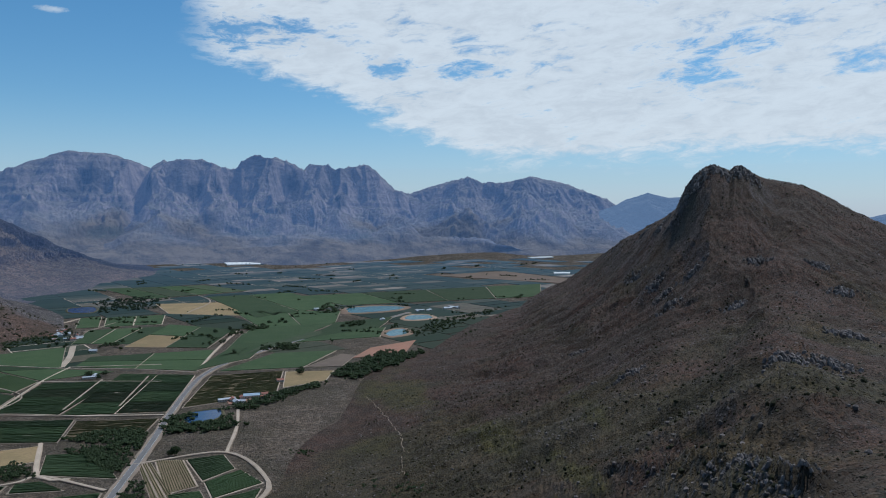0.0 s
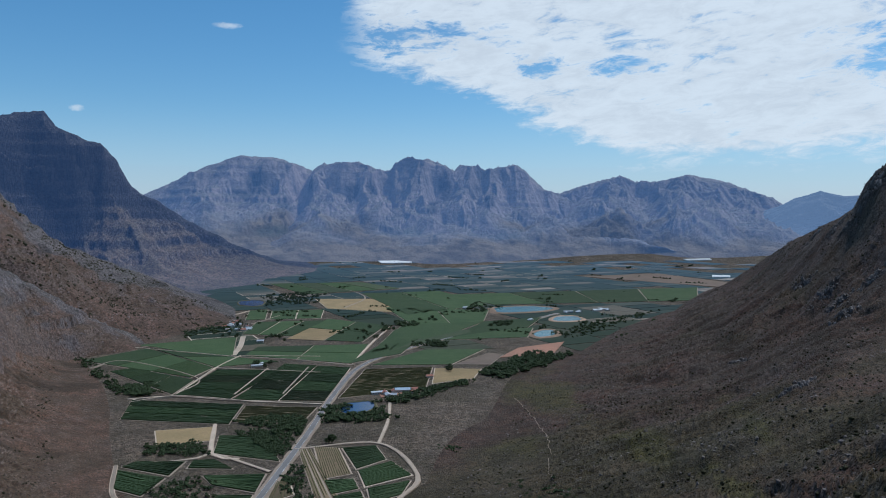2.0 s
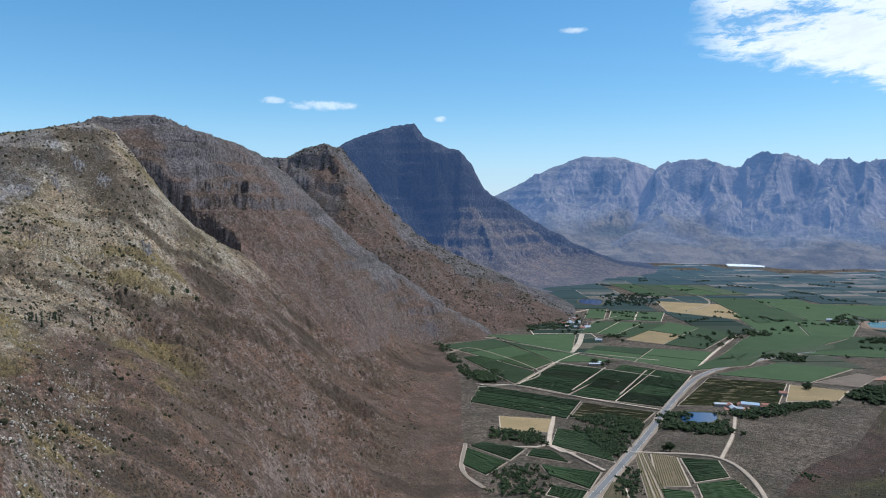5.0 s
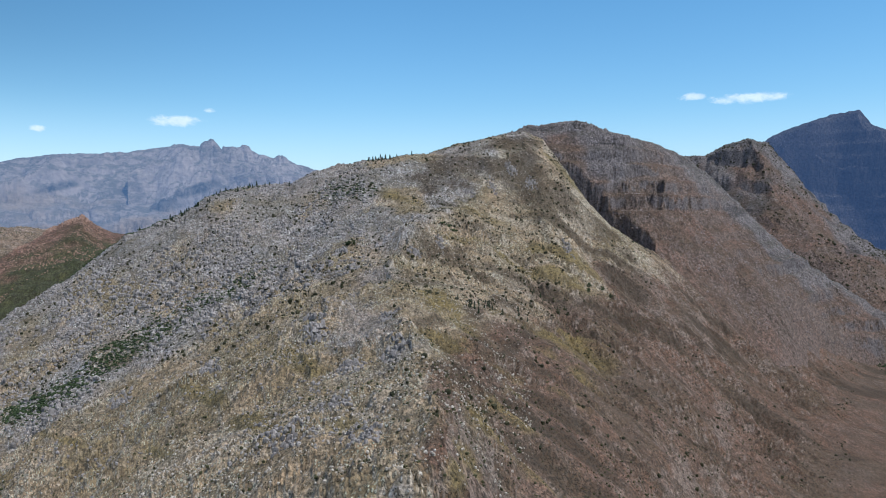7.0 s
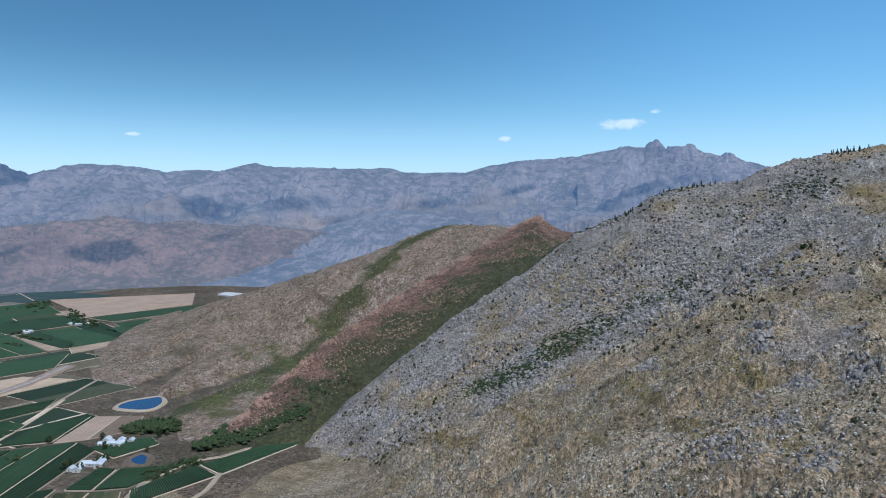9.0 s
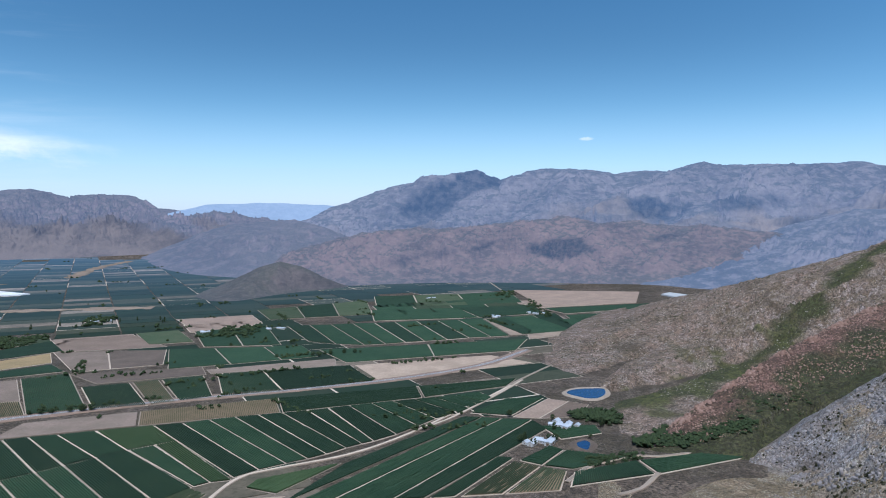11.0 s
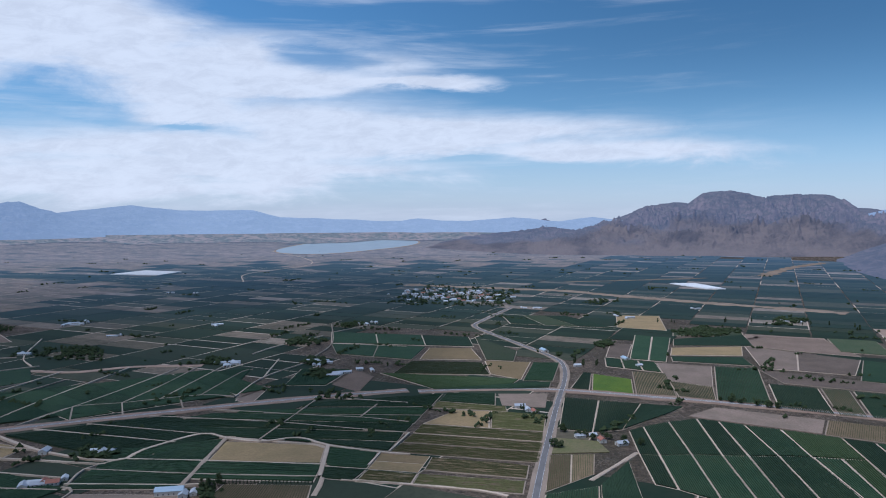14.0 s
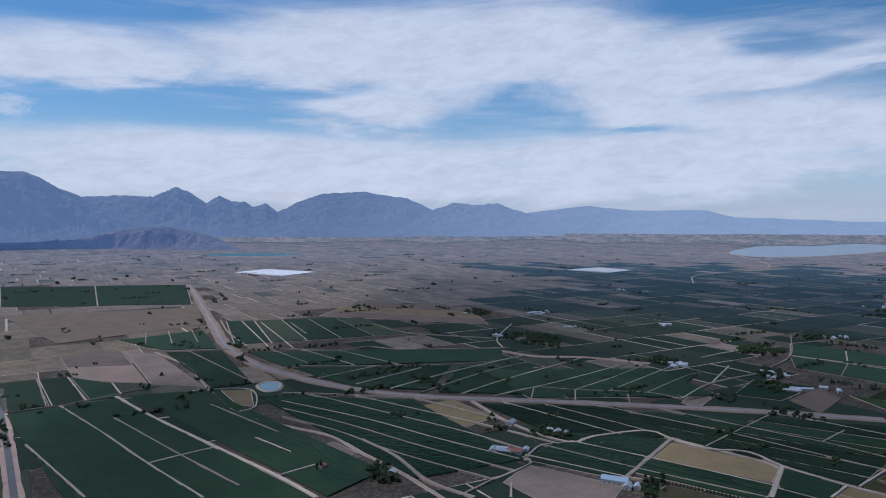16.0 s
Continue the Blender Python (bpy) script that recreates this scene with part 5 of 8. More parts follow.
# soil below close rows: their shade is put into its dark green colour
SHADE_TONED_SOIL = field_mat("shade_toned_vineyard_floor", (0.035, 0.05, 0.025), (0.05, 0.055, 0.03))
SOIL = field_mat("vineyard_soil", (0.21, 0.15, 0.09), (0.15, 0.115, 0.065))
DIRT = field_mat("pale_dirt_track", (0.47, 0.375, 0.28), (0.38, 0.30, 0.22), 8)
VERGE = field_mat("gravel_verge", (0.46, 0.35, 0.26), (0.36, 0.28, 0.2), 8)
FIELD = {
    "d": (field_mat("lush_vines", (0.021, 0.045, 0.021), (0.03, 0.056, 0.026)), "lush dark green vineyard field with straight rows"),
    "n": (field_mat("green_vines", (0.04, 0.066, 0.024), (0.052, 0.077, 0.03)), "green vineyard field with straight rows"),
    "m": (field_mat("greyish_vines", (0.06, 0.072, 0.036), (0.045, 0.065, 0.03)), "grey-green thin vineyard field"),
    "t": (field_mat("sparse_vines", (0.085, 0.09, 0.035), (0.11, 0.11, 0.045)), "tan vineyard field with sparse green rows"),
    "y": (field_mat("dry_stubble", (0.27, 0.19, 0.095), (0.21, 0.155, 0.075)), "dry yellow stubble field"),
    "b": (field_mat("bare_soil", (0.265, 0.19, 0.138), (0.215, 0.156, 0.112)), "bare brown ploughed field"),
    "f": (field_mat("fallow_soil", (0.215, 0.16, 0.12), (0.16, 0.122, 0.088)), "fallow grey-brown field"),
    "l": (field_mat("lime_crop", (0.115, 0.165, 0.02), (0.075, 0.13, 0.022)), "bright lime green crop field"),
    "s": (field_mat("sandy_waste", (0.37, 0.275, 0.195), (0.27, 0.2, 0.14)), "pale sandy waste ground"),
    "r": (field_mat("red_soil", (0.33, 0.17, 0.11), (0.27, 0.15, 0.10)), "bare reddish soil field"),
    "p": (field_mat("dry_grazing", (0.215, 0.155, 0.105), (0.16, 0.122, 0.08)), "tan dry grazing land"),
    "g": (field_mat("dry_lawn", (0.17, 0.17, 0.07), (0.23, 0.19, 0.10)), "mown pale green farmyard lawn"),
}
rng = random.Random(4)


def lift(p):
    return 0.0003 * math.hypot(*p)


def slab(name, corners, z0, z1, material, cuts=1):
    """A four-sided plate, cut into cuts x cuts so that it follows the ground, with a skirt."""
    n = cuts + 1
    A, B, C, D = (np.array(p, float) for p in corners)
    co = []
    for i in range(n):
        for j in range(n):
            u, v = i / cuts, j / cuts
            p = (A * (1 - u) + B * u) * (1 - v) + (D * (1 - u) + C * u) * v
            co.append((p[0], p[1], z1 + lift(p)))
    faces = [list(f) for f in grid_faces(n, n)]
    rim = [j for j in range(n)] + [i * n + n - 1 for i in range(1, n)] + [(n - 1) * n + j for j in range(n - 2, -1, -1)] + [i * n for i in range(n - 2, 0, -1)]
    base = len(co)
    co += [(co[k][0], co[k][1], z0) for k in rim]
    m = len(rim)
    faces += [[rim[k], rim[(k + 1) % m], base + (k + 1) % m, base + k] for k in range(m)]
    me = mesh_from(name, squeeze(co), faces)
    e1, e2 = B - A, D - A
    if e1[0] * e2[1] - e1[1] * e2[0] > 0:
        pass
    else:
        me.flip_normals()
    me.materials.append(material)
    return me


def vine_rows(corners, along, material, width, pitch=2.7, height=1.7, gappy=0.0):
    """Hedges of vines across a four-sided field: along 'u' they run from a to b."""
    A, B, C, D = (np.array(p, float) for p in corners)
    if along == "v":
        A, B, C, D = A, D, C, B
    wide = 0.5 * (np.linalg.norm(D - A) + np.linalg.norm(C - B))
    n = max(2, int(wide / pitch))
    length = 0.5 * (np.linalg.norm(B - A) + np.linalg.norm(C - D))
    k = max(2, int(length / 11))
    co, faces = [], []
    for i in range(n):
        v = (i + 0.5) / n
        P, Q = A + (D - A) * v, B + (C - B) * v
        d = (Q - P) / max(1e-6, np.linalg.norm(Q - P))
        side = np.array((-d[1], d[0]))
        u = np.linspace(0, 1, k + 1)
        w = width * np.array([rng.uniform(0.7, 1.15) for _ in u])
        h = height * np.array([rng.uniform(0.75, 1.1) for _ in u])
        if gappy:
            for q in range(len(u)):
                if rng.random() < gappy:
                    h[q] *= 0.25
        c = P + (Q - P) * u[:, None]
        base = len(co)
        for q in range(k + 1):
            for o, z in ((-0.5, 0.3), (-0.36, h[q]), (0.36, h[q] * 0.95), (0.5, 0.3)):
                p = c[q] + side * o * w[q]
                co.append((p[0], p[1], z + 0.5 + lift(p)))
        for q in range(k):
            for s in range(3):
                a = base + q * 4 + s
                faces.append((a, a + 4, a + 5, a + 1))
    me = mesh_from("vine_rows", squeeze(co), faces)
    me.materials.append(material)
    return me


BLOCKS = []


def block(a, b, c, d, nu=1, nv=1, kinds="d", along="v", gap=2.0, track=True):
    """A block of fields between dirt tracks, cut nu times along a-b and nv times along a-d."""
    A, B, C, D = (np.array(p, float) for p in (a, b, c, d))
    BLOCKS.append((a, b, c, d))
    at = lambda u, v: (A * (1 - u) + B * u) * (1 - v) + (D * (1 - u) + C * u) * v
    mid = at(0.5, 0.5)
    far = float(np.linalg.norm(mid))
    if track:
        me = slab("track", (a, b, c, d), -1.0, 0.5, DIRT, 4 if far > 2000 else 2)
        tagged(new("track", me), "pale dirt farm tracks between the fields", "track", kind="structure")
    us = nu if isinstance(nu, tuple) else tuple(k / nu for k in range(nu + 1))
    nu = len(us) - 1
    gap = gap + far / 900
    lu = 0.5 * (np.linalg.norm(B - A) + np.linalg.norm(C - D)) / nu
    lv = 0.5 * (np.linalg.norm(D - A) + np.linalg.norm(C - B)) / nv
    gu, gv = min(0.25, gap / lu) / nu / 2, min(0.25, gap / lv) / nv / 2
    for i in range(nu):
        for j in range(nv):
            kind = kinds[(i * nv + j) % len(kinds)]
            u0, u1, v0, v1 = us[i] + gu, us[i + 1] - gu, j / nv + gv, (j + 1) / nv - gv
            q = [at(u0, v0), at(u1, v0), at(u1, v1), at(u0, v1)]
            cell = float(np.linalg.norm(sum(q) / 4))
            material, label = FIELD[kind]
            rows = kind in "dnmt"
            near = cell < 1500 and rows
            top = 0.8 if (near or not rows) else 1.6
            ob = new("vineyard_field" if rows else "farm_field", slab("field", q, -0.5, top, (SHADE_TONED_SOIL if kind in "dn" else SOIL) if near else material, 3 if cell > 2000 else 1))
            tagged(ob, label, "field", "fields of the valley")
            if near:
                width = {"d": 2.1, "n": 2.0, "m": 1.3, "t": 0.75}[kind]
                r = new("vine_rows", vine_rows(q, along, material, width, height=1.1 if kind == "t" else 1.7, gappy={"d": 0.01, "n": 0.02, "m": 0.1, "t": 0.12}[kind]))
                r.parent = ob
                tagged(r, kind="stuff")


def comb(tops, bottoms, kinds, gap=2.2):
    """Fields side by side between two lines of corners."""
    for k in range(len(tops) - 1):
        block(tops[k], tops[k + 1], bottoms[k + 1], bottoms[k], 1, 1, kinds[k % len(kinds)], "v", gap)


# the vineyards east of the mountain
comb([(-101, -1023), (-123, -1046), (-162, -1077), (-205, -1100), (-234, -1091), (-266, -1076), (-311, -1061), (-380, -1032)],
     [(-104, -924), (-129, -923), (-169, -932), (-206, -934), (-238, -937), (-275, -942), (-314, -945), (-377, -943)], "ddddddn", 2.2)
comb([(-104, -924), (-129, -923), (-169, -932), (-206, -934), (-238, -937), (-275, -942), (-314, -945)],
     [(-110, -821), (-134, -809), (-174, -778), (-212, -756), (-240, -745), (-277, -751), (-323, -767)], "d", 2.2)
comb([(-315, -944), (-348, -943), (-377, -943)],
     [(-325, -768), (-344, -768), (-366, -758)], "dn", 2.2)
block((-243, -743), (-320, -767), (-326, -738), (-286, -710), 1, 1, "m", "u", 2.0)
comb([(-380, -1032), (-415, -1016), (-451, -1007), (-486, -996), (-517, -982), (-549, -969), (-585, -957), (-616, -944), (-648, -935), (-683, -924), (-716, -911), (-750, -897), (-782, -884), (-814, -871), (-864, -860)],
     [(-370, -764), (-404, -768), (-439, -766), (-467, -763), (-494, -763), (-526, -766), (-551, -766), (-569, -765), (-610, -768), (-658, -778), (-701, -789), (-745, -788), (-778, -797), (-825, -809), (-851, -820)], "d", 2.2)
block((-393, -1122), (-586, -1055), (-549, -973), (-363, -1047), 1, 1, "t", "v", 2.0)
block((-589, -1053), (-810, -963), (-767, -898), (-551, -971), 1, 1, "d", "u", 2.0)
block((-812, -962), (-985, -887), (-928, -860), (-770, -896), 1, 1, "d", "u", 2.0)
block((-192, -1112), (-245, -1172), (-391, -1123), (-362, -1048), 1, 1, "f", "u", 2.0, track=False)
block((-366, -727), (-385, -741), (-489, -723), (-381, -689), 1, 1, "n", "u", 2.0)
block((-375, -662), (-493, -718), (-738, -768), (-755, -750), 1, 1, "d", "v", 2.0)
comb([(-756, -749), (-773, -724), (-802, -691), (-783, -646)],
     [(-374, -652), (-406, -631), (-464, -592), (-492, -573)], "d", 4)
block((-657, -596), (-646, -613), (-496, -570), (-520, -555), 1, 1, "d", "v", 2.0)
block((-760, -778), (-862, -800), (-913, -762), (-795, -726), 1, 1, "d", "u", 2.0)
comb([(-915, -756), (-925, -721), (-934, -688)],
     [(-793, -721), (-816, -689), (-868, -654)], "b", 2)
block((-786, -663), (-847, -612), (-823, -584), (-760, -604), 1, 1, "d", "u", 2.0)
block((-656, -585), (-727, -597), (-727, -574), (-663, -555), 1, 1, "d", "v", 2.0)
block((-663, -553), (-729, -573), (-763, -502), (-679, -523), 1, 1, "d", "u", 2.0)
block((-525, -551), (-648, -588), (-658, -554), (-563, -526), 1, 1, "m", "u", 2.0)
block((-565, -524), (-659, -551), (-669, -523), (-617, -490), 1, 1, "m", "u", 2.0)
block((-633, -490), (-674, -516), (-761, -489), (-738, -447), 1, 1, "d", "u", 3)
block((-764, -488), (-906, -423), (-877, -403), (-740, -445), 1, 1, "d", "u", 3)
block((-270, -751), (-389, -676), (-344, -668), (-240, -717), 1, 1, "s", "u", 2, track=False)
block((-51, -810), (-89, -896), (-93, -749), (-48, -745), 1, 1, "d", "v", 2.2)
block((10, -773), (-49, -807), (-46, -742), (15, -731), 1, 1, "d", "v", 2.2)
# north-east of the railway road
comb([(-309, -1489), (-390, -1480)],
     [(-258, -1216), (-336, -1186)], "d", 2.2)
comb([(-373, -1350), (-447, -1324)],
     [(-343, -1181), (-415, -1151)], "d", 2.2)
comb([(-452, -1326), (-495, -1315)],
     [(-418, -1149), (-457, -1141)], "m", 2.2)
comb([(-499, -1313), (-571, -1295)],
     [(-462, -1142), (-514, -1131)], "d", 2.2)
comb([(-593, -1286), (-671, -1253), (-827, -1188)],
     [(-526, -1123), (-620, -1090), (-780, -1045)], "d", 2.2)
comb([(-625, -1600), (-707, -1545), (-797, -1485), (-871, -1444)],
     [(-543, -1398), (-655, -1357), (-753, -1328), (-828, -1308)], "d", 2.2)
comb([(-425, -1734), (-519, -1671), (-622, -1602)],
     [(-398, -1488), (-461, -1473), (-554, -1447)], "f", 1.5)
block((-389, -1474), (-602, -1372), (-579, -1301), (-402, -1359), 1, 1, "f", "u", 1.5)
block((-258, -1689), (-419, -1729), (-393, -1614), (-242, -1599), 1, 1, "y", "u", 1.5)
block((-240, -1580), (-388, -1594), (-389, -1507), (-236, -1531), 1, 1, "d", "u", 2.0)
block((-462, -1905), (-643, -1873), (-610, -1694), (-445, -1720), 1, 1, "b", "u", 1.5)
block((-648, -1870), (-750, -1849), (-709, -1657), (-614, -1691), 1, 1, "m", "u", 2.0)
block((-279, -1805), (-462, -1894), (-446, -1738), (-265, -1715), 1, 1, "d", "u", 2.0)
comb([(-194, -1853), (-234, -1835), (-276, -1824)],
     [(-152, -1544), (-189, -1532), (-223, -1521)], "d", 2.2)
comb([(-126, -1732), (-174, -1715)],
     [(-103, -1553), (-148, -1547)], "f", 2.2)
block((-69, -1387), (-137, -1351), (-130, -1237), (-61, -1249), 1, 1, "l", "v", 2.0)
block((-144, -1418), (-206, -1408), (-199, -1235), (-133, -1239), 1, 1, "m", "v", 2.0)
block((-201, -1511), (-305, -1491), (-272, -1313), (-201, -1350), 1, 1, "f", "u", 1.5)
block((-202, -1344), (-271, -1308), (-257, -1213), (-201, -1234), 1, 1, "m", "v", 2.0)
block((-101, -1549), (-199, -1513), (-201, -1416), (-98, -1459), 3, 1, "d", "v", 2.0)
block((-51, -1394), (-67, -1388), (-58, -1251), (-24, -1259), 1, 1, "d", "v", 2.0)
block((-597, -1341), (-844, -1267), (-804, -1203), (-588, -1302), 1, 1, "f", "u", 2.0)
comb([(-994, -1722), (-1049, -1699), (-1097, -1666), (-1152, -1642), (-1202, -1609), (-1255, -1586), (-1312, -1561), (-1362, -1528), (-1418, -1503), (-1486, -1471)],
     [(-909, -1475), (-939, -1408), (-981, -1353), (-1026, -1332), (-1074, -1318), (-1117, -1298), (-1172, -1280), (-1228, -1262), (-1279, -1237), (-1324, -1216)], "d", 2.2)
comb([(-1488, -1469), (-1541, -1448), (-1630, -1402)],
     [(-1333, -1221), (-1377, -1201), (-1509, -1163)], "sd", 2)
block((-870, -1368), (-1320, -1154), (-1189, -1074), (-835, -1216), 2, 1, "d", "u", 2.0)
block((-833, -1184), (-1111, -1074), (-1118, -960), (-783, -1033), 1, 1, "s", "u", 2.0, track=False)
comb([(-1595, -2139), (-1728, -2073), (-1880, -1994), (-2091, -1923)],
     [(-1407, -1872), (-1530, -1807), (-1678, -1726), (-1866, -1654)], "dmdd", 2.2)
block((-2147, -1960), (-2468, -1578), (-2140, -1382), (-1822, -1527), 1, 1, "b", "u", 2.0, track=False)
block((-1793, -1498), (-2234, -1319), (-2123, -1262), (-1749, -1378), 1, 1, "d", "u", 2.0)
block((-1720, -1355), (-1914, -1267), (-1839, -1235), (-1642, -1265), 1, 1, "d", "u", 2.0)
comb([(-1358, -1837), (-1598, -1694), (-1840, -1583)],
     [(-1226, -1645), (-1495, -1492), (-1713, -1430)], "dd", 2)
block((-824, -2053), (-1030, -1992), (-973, -1814), (-784, -1851), 1, 1, "b", "u", 2)
block((-770, -1800), (-959, -1771), (-841, -1483), (-697, -1579), 2, 1, "d", "v", 2.0)
# beside the main road
block((180, -1199), (99, -1206), (93, -1130), (186, -1142), 1, 1, "d", "u", 2.0)
block((97, -1206), (11, -1221), (14, -1126), (84, -1130), 1, 1, "f", "u", 2, track=False)
block((150, -1094), (99, -1095), (91, -1007), (188, -1015), 1, 1, "y", "u", 2.0)
block((97, -1098), (13, -1087), (15, -1001), (90, -1007), 1, 1, "t", "u", 2.0)
block((189, -1010), (15, -998), (16, -957), (193, -969), 1, 1, "t", "u", 1)
block((193, -964), (15, -952), (17, -915), (199, -927), 1, 1, "t", "u", 1)
block((199, -923), (17, -911), (19, -873), (207, -885), 1, 1, "t", "u", 1)
block((187, -1139), (77, -1126), (72, -1097), (191, -1100), 1, 1, "t", "u", 1)
block((288, -891), (220, -882), (219, -821), (272, -822), 1, 1, "d", "u", 2.0)
block((217, -878), (153, -876), (157, -818), (218, -820), 1, 2, "y", "u", 1)
block((151, -874), (30, -863), (31, -818), (152, -827), 1, 1, "t", "u", 2.0)
block((272, -819), (219, -816), (225, -780), (263, -782), 1, 1, "d", "u", 2.0)
block((218, -818), (157, -814), (158, -778), (222, -778), 1, 1, "t", "u", 2.0)
block((156, -814), (32, -811), (33, -771), (157, -778), 1, 1, "t", "u", 2.0)
block((8, -904), (-49, -916), (-45, -844), (10, -780), 2, 1, "t", "v", 1.5)
block((7, -979), (-57, -971), (-70, -927), (8, -908), 1, 1, "g", "u", 2, track=False)
comb([(-14, -1196), (-69, -1186), (-134, -1175), (-197, -1164)],
     [(-5, -1018), (-51, -1008), (-93, -1028), (-163, -1117)], "d", 1.5)
block((392, -1095), (186, -1192), (192, -1106), (393, -1074), 1, 1, "d", "u", 2.0)
block((474, -1039), (193, -1103), (197, -1058), (477, -1025), 1, 1, "d", "u", 1)
block((509, -1017), (197, -1052), (200, -1013), (539, -988), 1, 1, "d", "u", 1)
block((537, -983), (201, -1011), (204, -972), (518, -949), 1, 1, "d", "u", 1)
block((517, -947), (205, -967), (206, -928), (498, -911), 1, 1, "d", "u", 1)
block((430, -912), (206, -923), (209, -889), (340, -913), 1, 1, "d", "u", 1)
block((432, -893), (294, -898), (280, -832), (418, -818), 1, 1, "y", "u", 2)
block((417, -815), (279, -828), (271, -797), (419, -786), 1, 1, "d", "u", 2)
block((502, -895), (435, -893), (420, -818), (488, -836), 1, 2, "d", "u", 2)
block((392, -1226), (383, -1352), (332, -1300), (328, -1178), 1, 1, "b", "u", 2, track=False)
block((282, -1604), (188, -1612), (151, -1485), (280, -1475), 1, 1, "y", "u", 1.5)
block((144, -1474), (50, -1480), (62, -1317), (122, -1357), 1, 1, "y", "u", 1.5)
block((46, -1474), (-8, -1477), (4, -1314), (59, -1307), 1, 1, "d", "u", 2)
block((292, -1448), (148, -1457), (121, -1348), (304, -1330), 1, 1, "m", "u", 1.5)
block((329, -1331), (65, -1317), (75, -1282), (204, -1219), 1, 1, "n", "u", 1.5)
block((213, -1216), (75, -1278), (8, -1305), (10, -1253), 1, 1, "d", "u", 1.5)
block((515, -1616), (291, -1611), (295, -1465), (468, -1503), 2, 1, "d", "u", 1.5)
block((567, -1780), (212, -1761), (184, -1633), (520, -1630), 3, 1, "d", "u", 1.5)
block((196, -1760), (84, -1593), (85, -1482), (142, -1485), 1, 1, "m", "u", 1.5)
block((471, -1203), (489, -1340), (391, -1353), (399, -1218), 1, 1, "d", "u", 1.5)
block((512, -1095), (517, -1195), (491, -1186), (477, -1082), 1, 1, "f", "u", 2)
# farther out
block((-470, -1912), (-637, -1866), (-637, -1636), (-433, -1733), 1, 1, "b")
block((-1481, -1456), (-1734, -1405), (-1539, -1167), (-1363, -1209), 3, 1, "dm")
block((-1387, -1214), (-1599, -1183), (-1504, -1126), (-1322, -1150), 1, 1, "s")
block((-797, -1933), (-975, -1887), (-919, -1744), (-758, -1798), 1, 1, "b")
block((-176, -2213), (-302, -2218), (-284, -1937), (-160, -1975), 1, 1, "y")
block((-300, -1950), (-475, -1965), (-457, -1876), (-286, -1857), 1, 1, "m")
block((161, -2157), (-27, -2176), (-155, -1958), (125, -1996), 3, 1, "dmd")
block((-1623, -1315), (-1883, -1245), (-1710, -1130), (-1561, -1200), 1, 1, "d")
block((-1855, -1716), (-2286, -1513), (-2118, -1401), (-1806, -1521), 1, 1, "b")
block((-1093, -2076), (-1500, -2054), (-1305, -1758), (-1020, -1866), 3, 1, "mdm")
block((-1425, -1920), (-1976, -1829), (-1795, -1595), (-1299, -1696), 4, 1, "dm")
block((423, -817), (277, -832), (267, -770), (413, -758), 1, 2, "d", "u")
block((365, -749), (266, -761), (257, -722), (363, -706), 1, 1, "t", "v")
block((547, -841), (436, -901), (409, -726), (531, -706), 1, 4, "d", "u")
block((909, -1063), (662, -1306), (483, -1177), (703, -951), 5, 1, "d")
block((524, -1131), (522, -1196), (490, -1193), (496, -1113), 1, 1, "b")
# the plain to the south-east
block((805, -724), (792, -860), (673, -827), (673, -731), 1, 1, "y")
block((1043, -652), (836, -813), (529, -707), (579, -568), 1, 1, "d", "u", track=False)
block((741, -869), (563, -1000), (441, -911), (529, -804), 1, 1, "d", "u", track=False)
block((522, -795), (436, -902), (407, -730), (524, -712), 1, 1, "d", "u", track=False)
block((502, -629), (517, -696), (397, -712), (365, -596), 1, 1, "f")
block((1212, -330), (1192, -492), (612, -458), (730, -260), 1, 1, "d", "v", 4, track=False)
block((1198, -507), (1136, -618), (625, -562), (609, -467), 1, 1, "d", "v", track=False)
block((755, -522), (756, -590), (697, -583), (701, -517), 1, 1, "b")
block((1456, -373), (1437, -445), (1222, -396), (1231, -333), 1, 1, "d")
block((1435, -447), (1416, -491), (1206, -449), (1220, -398), 1, 1, "d")
block((1407, -493), (1301, -526), (1193, -495), (1203, -452), 1, 1, "d")
block((1639, -552), (1608, -670), (1260, -570), (1378, -489), 1, 2, "fb")
block((1603, -674), (1511, -707), (1168, -627), (1252, -572), 1, 1, "f")
block((1743, -720), (1746, -940), (1478, -829), (1546, -737), 1, 1, "d", track=False)
block((1519, -726), (1445, -824), (1124, -698), (1146, -631), 1, 1, "d", track=False)
block((1121, -633), (1082, -669), (989, -616), (1014, -601), 1, 1, "y")
block((1839, -1059), (1622, -1372), (1315, -1260), (1489, -878), 5, 1, "dmd")
block((1386, -851), (1013, -1268), (926, -1160), (1208, -817), 1, 1, "d", track=False)
block((1183, -820), (972, -1055), (861, -878), (975, -804), 1, 1, "d", track=False)
block((955, -1057), (585, -1335), (535, -1113), (840, -877), 1, 1, "d", "v", track=False)
block((516, -1105), (529, -1197), (491, -1200), (490, -1120), 1, 1, "b")
block((1741, -1308), (1933, -1609), (1548, -1762), (1268, -1525), 3, 1, "by")
block((2430, -657), (2187, -1159), (1831, -994), (1802, -602), 1, 1, "p", track=False)
block((3376, -916), (2931, -1502), (2270, -1182), (2653, -719), 2, 1, "dd")
